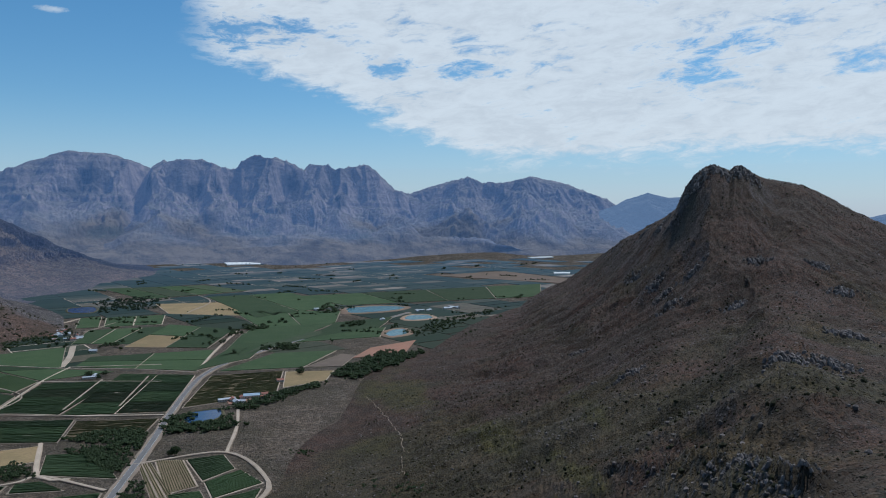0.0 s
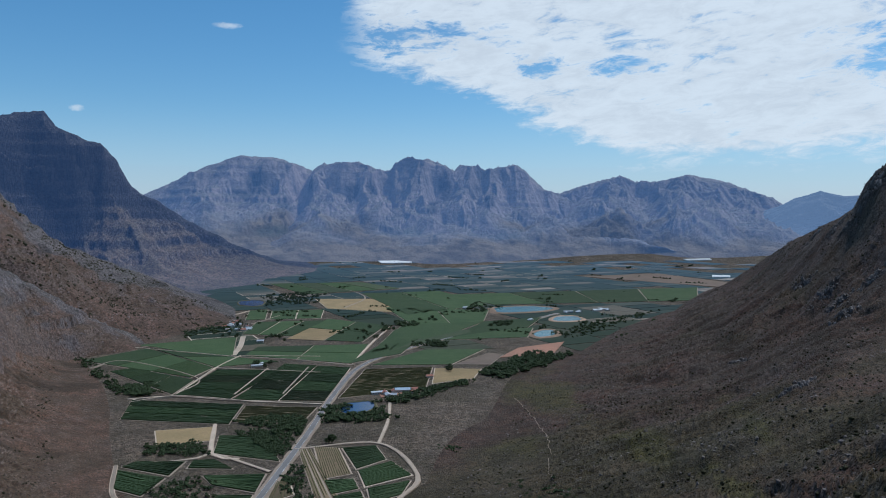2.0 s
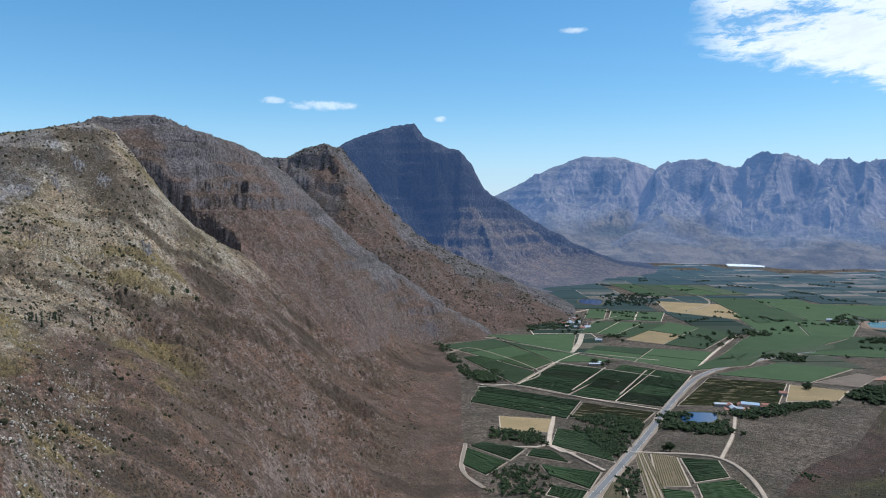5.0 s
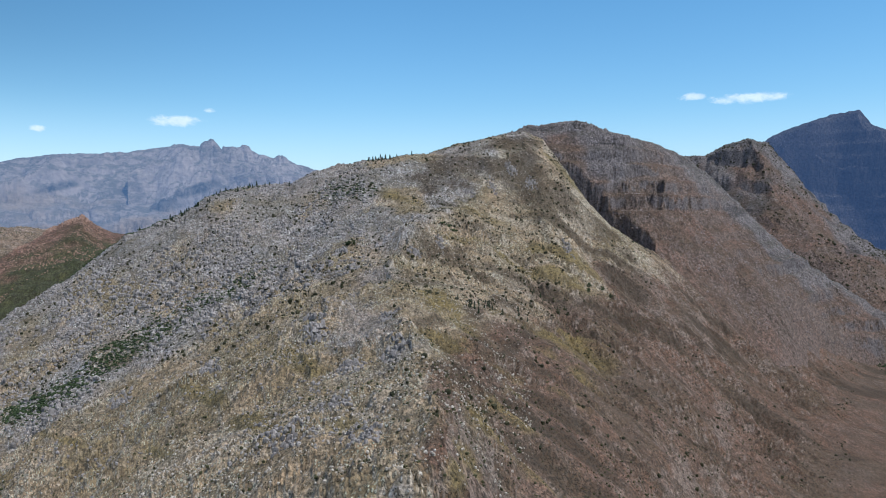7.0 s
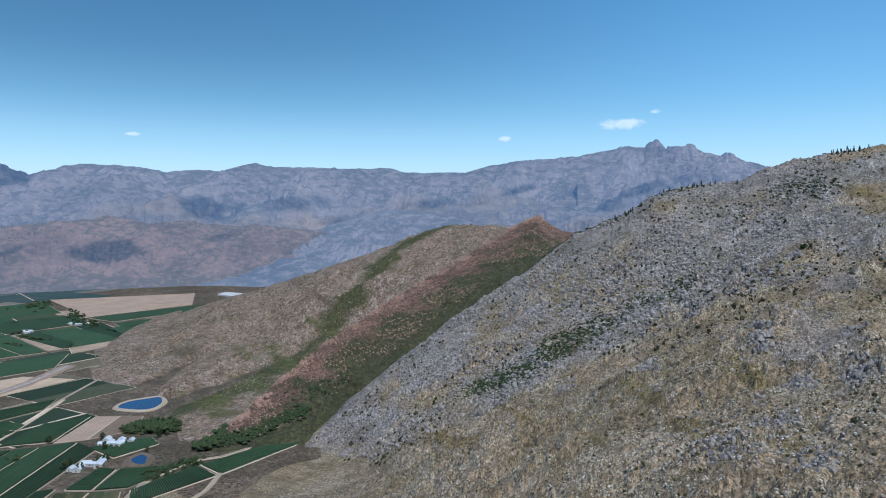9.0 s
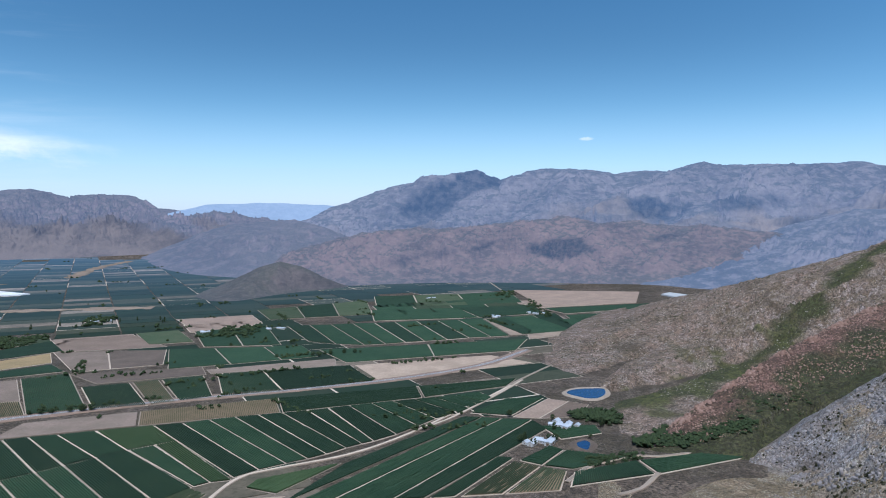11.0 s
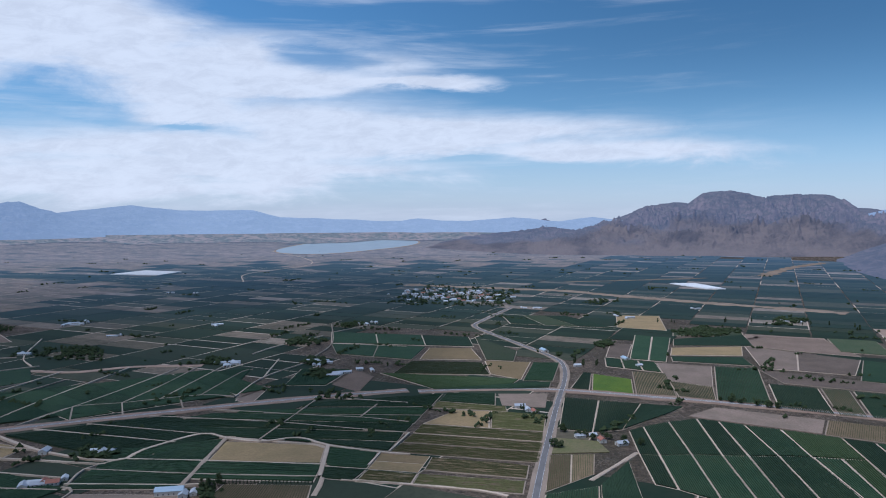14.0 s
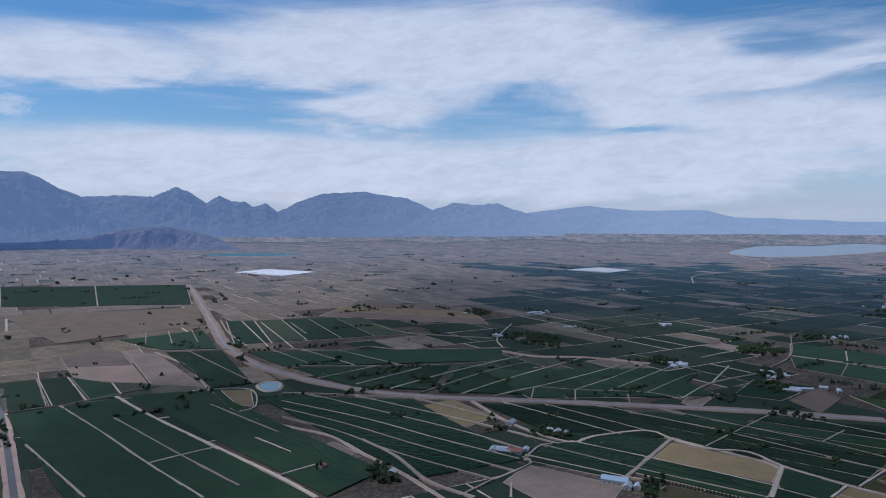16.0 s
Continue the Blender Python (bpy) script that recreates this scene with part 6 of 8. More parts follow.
# the northern valley
block((-975, 1468), (-839, 1604), (-747, 1404), (-881, 1428), 1, 1, "n", "u", 2.0)
block((-1026, 1299), (-976, 1452), (-727, 1292), (-722, 1203), 1, 3, "n", "u", 2.0)
block((-978, 1459), (-878, 1421), (-624, 1375), (-723, 1294), 1, 2, "n", "u", 2.0)
block((-905, 1220), (-880, 1255), (-706, 1187), (-684, 1081), 1, 3, "n", "u", 2.0)
block((-710, 1275), (-590, 1298), (-575, 1071), (-678, 1074), 1, 4, "nmnn", "u", 1.5)
block((-606, 1356), (-463, 1345), (-419, 1093), (-569, 1069), 2, 4, "nnmnnnnm", "u", 1.5)
block((-743, 1518), (-506, 1601), (-472, 1382), (-726, 1416), 2, 2, "n", "u", 1.5)
block((-728, 1036), (-538, 1048), (-507, 943), (-676, 933), 1, 3, "n", "u", 2.0)
block((-533, 1042), (-418, 1057), (-410, 992), (-507, 952), 1, 1, "t", "u", 2.0)
block((-595, 895), (-522, 930), (-493, 869), (-552, 834), 1, 1, "y", "v", 2)
block((-495, 892), (-430, 900), (-369, 811), (-465, 822), 1, 1, "n", "u", 2)
block((-541, 776), (-482, 792), (-473, 738), (-547, 754), 1, 1, "n", "u", 3)
block((-546, 746), (-473, 733), (-468, 678), (-510, 690), 1, 1, "n", "u", 3)
block((-476, 794), (-452, 803), (-410, 776), (-469, 766), 1, 1, "n", "u", 3)
block((-438, 748), (-367, 770), (-353, 712), (-412, 724), 1, 1, "n", "u", 3)
block((-394, 700), (-352, 707), (-345, 672), (-385, 670), 1, 1, "n", "u", 3)
block((-347, 751), (-332, 754), (-310, 718), (-332, 685), 1, 1, "t", "v", 3)
block((-367, 859), (-354, 868), (-250, 702), (-277, 695), 3, 1, "t", "v", 5)
block((-353, 875), (-317, 876), (-270, 790), (-298, 765), 1, 1, "t", "v", 3)
block((-315, 876), (-273, 895), (-245, 846), (-271, 803), 1, 1, "n", "u", 3)
block((-268, 800), (-238, 842), (-200, 800), (-244, 752), 1, 1, "n", "u", 3)
block((-296, 762), (-264, 778), (-247, 747), (-273, 723), 1, 1, "n", "u", 3)
block((-241, 749), (-198, 784), (-198, 739), (-224, 710), 1, 1, "n", "u", 3)
block((-270, 719), (-244, 743), (-224, 706), (-253, 695), 1, 1, "n", "u", 3)
block((-432, 1342), (-306, 1384), (-279, 1204), (-406, 1115), 1, 1, "t", "u", 2)
block((-302, 1379), (-210, 1389), (-212, 1303), (-278, 1247), 1, 1, "y", "u", 2)
block((-480, 1593), (-405, 1668), (-403, 1507), (-482, 1379), 1, 1, "n", "u", 2)
block((-431, 1376), (-365, 1559), (-235, 1596), (-276, 1414), 1, 1, "n", "u", 2)
block((-271, 1421), (-220, 1559), (-186, 1543), (-199, 1430), 1, 1, "f", "u", 2)
block((-192, 1509), (-164, 1630), (-63, 1733), (-81, 1572), 1, 1, "r", "u", 2, track=False)
block((-354, 1691), (-274, 1863), (-153, 1926), (-154, 1772), 1, 1, "n", "u", 2)
block((-486, 1678), (-507, 1897), (-296, 2011), (-372, 1694), 1, 1, "n", "u", 2)
block((-1105, 1413), (-851, 1629), (-749, 1415), (-995, 1474), 1, 1, "n", "u")
block((-1050, 2090), (-1002, 2125), (-915, 1921), (-969, 1900), 1, 1, "n")
block((-980, 2103), (-830, 2162), (-769, 1979), (-905, 1925), 2, 1, "n")
block((-918, 1870), (-737, 1942), (-725, 1669), (-862, 1673), 3, 1, "n")
block((-749, 1974), (-546, 1891), (-530, 1623), (-724, 1633), 2, 2, "nyn")
block((-506, 1823), (-277, 1865), (-407, 1594), (-462, 1420), 2, 1, "nm")
block((-358, 1173), (-308, 1204), (-300, 1157), (-339, 1134), 1, 1, "r", "u", 2.0, track=False)
block((-560, 2651), (425, 3143), (361, 2662), (-321, 2393), 4, 1, "n")
block((-862, 2636), (-589, 2787), (-338, 2386), (-543, 2093), 2, 1, "n")
block((-71, 3603), (329, 3860), (596, 3393), (554, 3151), 1, 1, "b", track=False)
block((-1383, 2933), (-1008, 3081), (-765, 2857), (-1063, 2557), 4, 1, "nm")
block((-661, 2259), (-318, 2249), (-299, 2010), (-449, 1846), 2, 1, "n")
block((-299, 2010), (-145, 2127), (-170, 1907), (-338, 1733), 1, 1, "n")
block((-967, 2432), (-729, 2488), (-556, 2141), (-832, 2192), 1, 1, "y")


def inside(p, q):
    s = 0
    for k in range(4):
        a, b = q[k], q[(k + 1) % 4]
        c = (b[0] - a[0]) * (p[1] - a[1]) - (b[1] - a[1]) * (p[0] - a[0])
        s += 1 if c > 0 else -1
    return abs(s) == 4


# an unseen cloud, added above the view to shade the plain
def shade_cloud_bank(name, az0, az1, r0, r1, height, seed):
    az, rr = np.arange(az0, az1, 0.6), np.linspace(r0, r1, 90)
    A, R = np.meshgrid(az, rr, indexing="ij")
    # it hangs towards the sun from what it shades
    off = height / math.tan(radians(SUN_EL))
    x, y = polar(A, R)
    x, y = x - math.sin(radians(SUN_AZ)) * off, y + math.cos(radians(SUN_AZ)) * off
    low = height + 60 * fbm(x / 300, y / 300, 4, seed)
    thick = 40 + 120 * np.clip(fbm(x / 260, y / 260, 5, seed + 4) + 0.4, 0, 1)
    me_co = np.concatenate([np.stack([x, y, low], -1).reshape(-1, 3), np.stack([x, y, low + thick], -1).reshape(-1, 3)])
    f = grid_faces(len(az), len(rr))
    me = mesh_from(name, me_co, np.concatenate([f, f[:, ::-1] + x.size]), True)
    edge = np.clip((A - az0) / 5, 0, 1) * np.clip((az1 - A) / 8, 0, 1) * np.clip((R - r0) / 200, 0, 1) * np.clip((np.interp(A, [az0, 225, 236, az1], [r1, r1, 2000, 1500]) - R) / 500, 0, 1)
    body = me.attributes.new("body", "FLOAT", "POINT")
    body.data.foreach_set("value", np.concatenate([edge.ravel()] * 2).astype(np.float32))
    m = Mat("thin_cloud")
    holes = m.node("ShaderNodeBsdfTransparent")
    mix = m.node("ShaderNodeMixShader")
    at = m.node("ShaderNodeAttribute")
    at.attribute_name = "body"
    dens = m.math("MULTIPLY", m.math("MULTIPLY", m.ramp(m.noise(900, 6, 0.6, off=4.0), 0.36, 0.52), 0.31), at.outputs["Fac"])
    m.link(dens, mix.inputs[0])
    m.link(holes.outputs[0], mix.inputs[1])
    m.link(m.bsdf.outputs[0], mix.inputs[2])
    m.link(mix.outputs[0], m.out.inputs["Surface"])
    me.materials.append(m.done((0.9, 0.9, 0.9), 1.0))
    tagged(new(name, me), "thin white unseen cloud added high over the plain to shade it", "cloud", kind="structure")


shade_cloud_bank("backdrop_cloud", 188, 262, 650, 3500, 1650, 61)


# the mosaic of far fields between and beyond the single ones
def far_fields():
    def mosaic(name, stops, glow=None):
        m = Mat(name)
        ramp = m.node("ShaderNodeValToRGB")
        ramp.color_ramp.interpolation = "CONSTANT"
        els = ramp.color_ramp.elements
        while len(els) < len(stops):
            els.new(0.5)
        for e, (p, c) in zip(els, stops):
            e.position, e.color = p, (*c, 1)
        m.link(m.island, ramp.inputs[0])
        c = m.mix(m.ramp(m.noise(40, 5, 0.65), 0.35, 0.7, 0, 0.45), ramp.outputs[0], (0.03, 0.036, 0.02))
        c = m.mix(m.ramp(m.noise(9, 4, 0.7, off=3), 0.45, 0.65, 0, 0.35), c, (0.02, 0.025, 0.014))
        mat = m.done(c, glow=glow)
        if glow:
            # distance haze put in as emission, stronger farther out
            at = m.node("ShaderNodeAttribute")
            at.attribute_name = "haze_glow"
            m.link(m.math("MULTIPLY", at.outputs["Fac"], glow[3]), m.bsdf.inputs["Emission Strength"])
        return mat

    green = [(0.0, (0.012, 0.026, 0.013)), (0.3, (0.018, 0.034, 0.018)), (0.55, (0.03, 0.042, 0.024)), (0.74, (0.06, 0.064, 0.038)),
             (0.86, (0.13, 0.105, 0.07)), (0.93, (0.2, 0.155, 0.11)), (0.98, (0.28, 0.22, 0.16))]
    dry = [(0.0, (0.205, 0.15, 0.1)), (0.3, (0.225, 0.165, 0.11)), (0.52, (0.18, 0.135, 0.088)), (0.74, (0.26, 0.185, 0.128)), (0.84, (0.15, 0.118, 0.075)), (0.95, (0.075, 0.07, 0.042))]
    lots = {"far_fields": (mosaic("far_field_mosaic", green), "mosaic of dark green and tan farm fields"),
            "dry_fields": (mosaic("dry_grassland_mosaic", dry), "tan dry grassland and fallow fields"),
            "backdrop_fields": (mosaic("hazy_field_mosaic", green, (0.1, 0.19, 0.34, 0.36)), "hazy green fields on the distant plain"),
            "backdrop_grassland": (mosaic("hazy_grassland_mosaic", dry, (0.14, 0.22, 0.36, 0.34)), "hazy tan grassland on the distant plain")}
    heap = {k: ([], []) for k in lots}
    tco, tfaces = [], []
    for turn, azlo, azhi, r0, r1, keep in ((-16, 128, 262, 600, 9500, 1.0), (38, -12, 32, 1500, 6500, 1.0)):
        c, s = math.cos(radians(turn)), math.sin(radians(turn))
        step = 150.0
        for i in range(-66, 66):
            off = rng.uniform(0, 300)
            for j in range(-48, 48):
                u0, v0 = i * step, j * 210.0 + off
                x, y = c * u0 - s * v0, s * u0 + c * v0
                r, az = math.hypot(x, y), math.degrees(math.atan2(-x, y)) % 360
                if az > 300:
                    az -= 360
                if not (azlo < az < azhi and r0 < r < r1) or rng.random() > keep:
                    continue
                if az > 100 and r + rng.uniform(-350, 350) > np.interp(az, [128, 143, 150, 160, 178, 179], [3300, 3600, 4600, 5500, 5900, 99999]) or az < 40 and r + rng.uniform(-500, 500) > 4500:
                    continue
                if any(inside((x, y), q) for q in BLOCKS):
                    continue
                ruts = rng.random() < (0.6 if az > 100 and r < 2000 else 0.55 if az > 185 and r < 4000 else 0.2)
                arid = az > 232 and r > 1400 or az > 218 + 5 * math.sin(r / 300) and 2050 < r and not (az > 238 and 2400 < r < 3200) or az > 176 and r > 4500 + 300 * math.sin(az)
                far = r > 2100
                co, faces = heap[("backdrop_grassland" if far else "dry_fields") if arid else "backdrop_fields" if far else "far_fields"]
                for k in range(3):
                    a0, a1 = u0 - step / 2 + 2, u0 + step / 2 - 2
                    b0, b1 = v0 - 105 + k * 70, v0 - 105 + k * 70 + rng.choice((64, 67, 70, 70))
                    jit = [rng.uniform(-2, 2) for _ in range(4)]
                    pts = [(a0 + jit[0], b0), (a1 + jit[1], b0), (a1 + jit[2], b1), (a0 + jit[3], b1)]
                    base = len(co)
                    for z in (-1.0, 0.3):
                        for p, q in pts:
                            X, Y = c * p - s * q, s * p + c * q
                            co.append((X, Y, z + lift((X, Y))))
                    faces.append((base + 4, base + 5, base + 6, base + 7))
                    if ruts:
                        bt = len(tco)
                        for p, q in ((a0 - 2, b0 - 2), (a1 + 2, b0 - 2), (a1 + 2, b0 + 69), (a0 - 2, b0 + 69)):
                            X, Y = c * p - s * q, s * p + c * q
                            tco.append((X, Y, 0.1 + lift((X, Y))))
                        tfaces.append((bt, bt + 1, bt + 2, bt + 3))
                    for q in range(4):
                        faces.append((base + q, base + (q + 1) % 4, base + 4 + (q + 1) % 4, base + 4 + q))
    me = mesh_from("far_tracks", squeeze(tco), tfaces)
    me.materials.append(DIRT)
    tagged(new("far_tracks", me), "pale dirt tracks between the far fields", "tracks", kind="stuff")
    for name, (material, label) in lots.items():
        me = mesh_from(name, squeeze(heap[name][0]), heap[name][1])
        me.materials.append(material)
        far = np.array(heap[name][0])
        at = me.attributes.new("haze_glow", "FLOAT", "POINT")
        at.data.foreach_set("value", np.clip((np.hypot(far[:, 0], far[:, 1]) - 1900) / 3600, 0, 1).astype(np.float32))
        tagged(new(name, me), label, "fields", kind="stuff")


far_fields()

# ---- roads, canal and water ----
ASPHALT = field_mat("weathered_asphalt", (0.26, 0.245, 0.235), (0.21, 0.2, 0.19), 6)
RAIL_BED = field_mat("brown_road_verge", (0.42, 0.29, 0.21), (0.32, 0.225, 0.165), 8)


def curve_points(pts, step=14.0):
    """A smooth line through the points."""
    P = [np.array(p, float) for p in pts]
    P = [2 * P[0] - P[1]] + P + [2 * P[-1] - P[-2]]
    out = []
    for k in range(1, len(P) - 2):
        a, b, c, d = P[k - 1:k + 3]
        n = max(2, int(np.linalg.norm(c - b) / step))
        for t in np.linspace(0, 1, n, endpoint=False):
            out.append(0.5 * (2 * b + (c - a) * t + (2 * a - 5 * b + 4 * c - d) * t * t + (3 * b - a - 3 * c + d) * t ** 3))
    return np.array(out + [P[-2]])


def strip(name, line, width, z, material, offset=0.0, wobble=0.0):
    d = np.gradient(line, axis=0)
    d /= np.linalg.norm(d, axis=1)[:, None] + 1e-9
    side = np.stack([-d[:, 1], d[:, 0]], 1)
    w = width * (1 + wobble * fbm(line[:, 0] / 30, line[:, 1] / 30, 3, 5))
    c = line + side * offset
    lf = 0.0003 * np.hypot(c[:, 0], c[:, 1])
    co = []
    for o, zz in ((-0.5, -1.0), (-0.47, z), (0.47, z), (0.5, -1.0)):
        p = c + side * (o * w)[:, None]
        co.append(np.column_stack([p, zz + lf]))
    co = np.stack(co, 1).reshape(-1, 3)
    me = mesh_from(name, squeeze(co), grid_faces(len(c), 4))
    me.materials.append(material)
    return me


def road(pts, width, label, verge=0.0, centre=False, material=None, verge_mat=None, wobble=0.0, z=1.3):
    line = curve_points(pts)
    ob = new("road", strip("road", line, width, z, material or ASPHALT, wobble=wobble))
    tagged(ob, label, "road", kind="structure")
    if verge:
        v = new("verge", strip("verge", line, width + 2 * verge, z - 0.3, verge_mat or VERGE, wobble=0.25))
        v.parent = ob
    if centre:
        for off in (-width / 2 + 0.7, width / 2 - 0.7):
            e = new("edge_line", strip("edge_line", line, 0.22, 1.32, LINE_PAINT, off))
            e.parent = ob


LINE_PAINT = field_mat("road_line_paint", (0.7, 0.7, 0.68), (0.6, 0.6, 0.58), 5)
road([(24, -658), (20, -764), (12, -918), (-2, -1141), (-17, -1343), (-13, -1471), (10, -1544), (55, -1629), (112, -1732), (178, -1849), (217, -1939), (210, -2024), (143, -2350)], 8.5,
     "two-lane grey asphalt road with sandy verges", 5.0, True)
road([(250, -1206), (432, -1110), (648, -971), (847, -837), (996, -790), (1156, -782), (1306, -802), (1503, -864), (1768, -984), (2107, -1139), (2590, -1361), (2928, -1506)], 8.0,
     "brown country road with wide bare verges", 11.0, True, verge_mat=RAIL_BED)
road([(230, -1200), (99, -1241), (-16, -1247), (-180, -1218), (-138, -1223), (-253, -1206), (-454, -1154), (-639, -1085), (-839, -1028), (-1028, -1016), (-1214, -1062)], 8.0,
     "brown country road beside the railway strip", 11.0, True, verge_mat=RAIL_BED)
road([(-317, 543), (-340, 681), (-357, 787), (-384, 945), (-412, 1086), (-438, 1241), (-448, 1337), (-440, 1442), (-406, 1564), (-357, 1692), (-277, 1865), (-170, 2072), (-104, 2228)], 8.5,
     "two-lane grey valley road with gravel verges", 4.0, True)
road([(-750, 1414), (-785, 1515), (-842, 1642)], 13.0, "pale gravel farm road", 0, material=DIRT)
road([(1408, -373), (1052, -288), (820, -231)], 8.0, "narrow brown road", 6.0, verge_mat=RAIL_BED)
TRACKS = [
    [(-284, -691), (-370, -758), (-423, -759), (-512, -744), (-608, -756), (-740, -794), (-850, -827), (-937, -858)],
    [(-933, -860), (-1017, -888), (-1127, -922)],
    [(1534, -712), (1356, -692), (1142, -623), (1000, -583), (928, -578), (848, -591), (774, -603), (694, -586), (620, -575), (511, -547)],
    [(735, -620), (668, -620), (586, -574)],
    [(254, -731), (261, -780), (290, -886), (372, -904), (480, -912)],
    [(529, -704), (507, -778), (480, -904)],
    [(239, -783), (150, -780), (80, -774), (49, -763)],
    [(-40, -823), (-96, -918), (-100, -929)],
    [(-642, -502), (-708, -515), (-779, -500), (-797, -479), (-906, -425), (-867, -390)],
    [(-745, -448), (-688, -435), (-654, -441)],
    [(-671, -768), (-734, -782), (-888, -835), (-985, -873)],
    [(-1414, -1226), (-1479, -1150), (-1566, -1157), (-1667, -1313), (-1921, -1729), (-2314, -2246)],
    [(-519, 772), (-475, 802), (-460, 820), (-367, 777)],
    [(-556, 758), (-499, 675), (-448, 645)],
    [(-528, 941), (-464, 819), (-423, 811)],
    [(-372, 860), (-272, 904), (-195, 800), (-199, 723)],
    [(-273, 904), (-291, 1012), (-315, 1105)],
    [(-1094, 1410), (-995, 1474), (-861, 1445), (-738, 1405), (-609, 1401), (-465, 1370)],
    [(-476, 1402), (-508, 1641), (-533, 1885)],
    [(-738, 1040), (-674, 1073), (-557, 1069), (-418, 1076)],
    [(-680, 950), (-728, 1043)],
    [(-781, 2212), (-822, 2548), (-1102, 2903), (-1383, 2933)],
    [(-1124, 1973), (-1059, 1999), (-1050, 2090)],
    [(2342, -5737), (1715, -4802), (1466, -4155), (1554, -3507), (1383, -3059)],
]
for pts in TRACKS:
    road(pts, 4.0, "pale dirt farm track", 1.0, material=DIRT, wobble=0.2)
# thin tracks and wide ones between the vineyards to the south
LANES = [
    [(1442, -447), (1219, -390)],
    [(1411, -489), (1209, -446)],
    [(1306, -526), (1212, -503)],
    [(1226, -334), (1211, -406), (1211, -449), (1220, -507), (1226, -573)],
    [(1211, -406), (1017, -395), (849, -382), (702, -375)],
    [(1078, -436), (849, -424), (705, -419)],
    [(849, -382), (849, -424), (846, -473)],
    [(1034, -305), (793, -289)],
    [(1045, -572), (843, -562)],
    [(844, -527), (759, -525)],
    [(701, -465), (699, -519)],
    [(1139, -627), (1082, -669), (982, -614), (976, -583)],
    [(1510, -771), (1122, -700)],
    [(1810, -816), (1637, -737)],
    [(1786, -864), (1607, -786)],
    [(1750, -910), (1585, -838)],
    [(1740, -712), (1544, -730), (1448, -839)],
    [(1870, -1059), (1657, -961), (1449, -886)],
    [(1807, -1089), (1393, -910)],
    [(1749, -1114), (1354, -947)],
    [(1679, -1165), (1491, -1082)],
    [(1428, -849), (1391, -912), (1259, -999), (1250, -1073), (1160, -1111), (1008, -1283)],
    [(1379, -904), (1159, -863)],
    [(1329, -951), (1112, -922)],
    [(1259, -999), (1029, -986)],
    [(1200, -825), (1004, -1024), (926, -1160)],
    [(1071, -797), (1074, -944)],
    [(984, -818), (998, -994)],
    [(916, -837), (930, -1009), (929, -1240)],
    [(858, -854), (883, -1054), (878, -1182)],
    [(802, -891), (815, -1021), (824, -1297)],
    [(755, -909), (735, -1083), (726, -1310)],
    [(680, -1049), (682, -1178), (694, -1318)],
    [(634, -1087), (648, -1346)],
    [(581, -1115), (590, -1296), (579, -1320)],
    [(521, -1115), (531, -1258), (499, -1402)],
    [(680, -1049), (638, -985)],
    [(741, -1014), (694, -942)],
    [(605, -1092), (569, -1036)],
    [(755, -909), (741, -1014), (680, -1049), (581, -1115), (521, -1115)],
    [(1027, -694), (949, -752), (850, -814)],
    [(1006, -714), (954, -721), (812, -730), (664, -739), (551, -736)],
    [(924, -766), (813, -773), (667, -784), (532, -785)],
    [(980, -662), (808, -687), (658, -692), (534, -702)],
    [(943, -637), (808, -651), (657, -654), (513, -665)],
    [(903, -610), (789, -621), (657, -615), (512, -627)],
    [(838, -821), (795, -823), (656, -822)],
    [(718, -900), (576, -886), (493, -876)],
    [(661, -935), (568, -926), (477, -916)],
    [(596, -987), (452, -987), (378, -984), (279, -972), (198, -965)],
    [(520, -1036), (376, -1029), (285, -1028), (209, -1017)],
    [(357, -1133), (232, -1122)],
    [(528, -805), (413, -816), (270, -825)],
    [(546, -766), (412, -771), (268, -785)],
    [(538, -719), (414, -736), (389, -743)],
    [(217, -881), (220, -830)],
    [(207, -884), (198, -965)],
    [(382, -1123), (389, -899)],
    [(278, -1104), (285, -1028)],
    [(512, -627), (515, -700), (535, -710)],
    [(492, -632), (466, -598)],
    [(514, -629), (509, -566)],
    [(535, -721), (546, -766), (528, -799)],
    [(503, -1412), (514, -1614), (603, -1897)],
    [(512, -1616), (335, -1606)],
    [(644, -1467), (626, -1570), (569, -1717)],
    [(562, -1772), (507, -1898)],
    [(567, -1423), (531, -1258)],
    [(1223, -1568), (1107, -1364), (1017, -1274)],
    [(1499, -1307), (1328, -1272), (1117, -1355)],
    [(-1021, 1452), (-729, 1398)],
    [(-958, 1235), (-937, 1313), (-708, 1200), (-677, 1080)],
    [(-677, 1080), (-719, 1285), (-731, 1413)],
    [(-719, 1285), (-602, 1291), (-504, 1291)],
    [(-731, 1413), (-562, 1438)],
    [(-722, 1020), (-672, 1073), (-546, 1067)],
    [(-582, 1100), (-618, 1305)],
    [(-505, 1121), (-545, 1332)],
    [(-916, 1836), (-908, 2001)],
]
for pts in LANES:
    road(pts, 2.6, "narrow pale dirt track between vineyards", 0, material=DIRT, wobble=0.5, z=2.3)
for pts in [
    [(1204, -491), (1064, -479), (849, -470), (701, -465), (615, -457)],
    [(735, -620), (652, -605), (566, -573), (494, -572)],
    [(759, -871), (635, -815), (528, -799), (517, -843), (477, -916), (434, -904), (384, -897), (340, -920), (291, -896), (223, -881), (179, -877)],
    [(436, -909), (407, -730)],
    [(291, -896), (266, -787)],
]:
    road(pts, 4.5, "pale dirt farm track between vineyards", 0.8, material=DIRT, wobble=0.4, z=2.4)
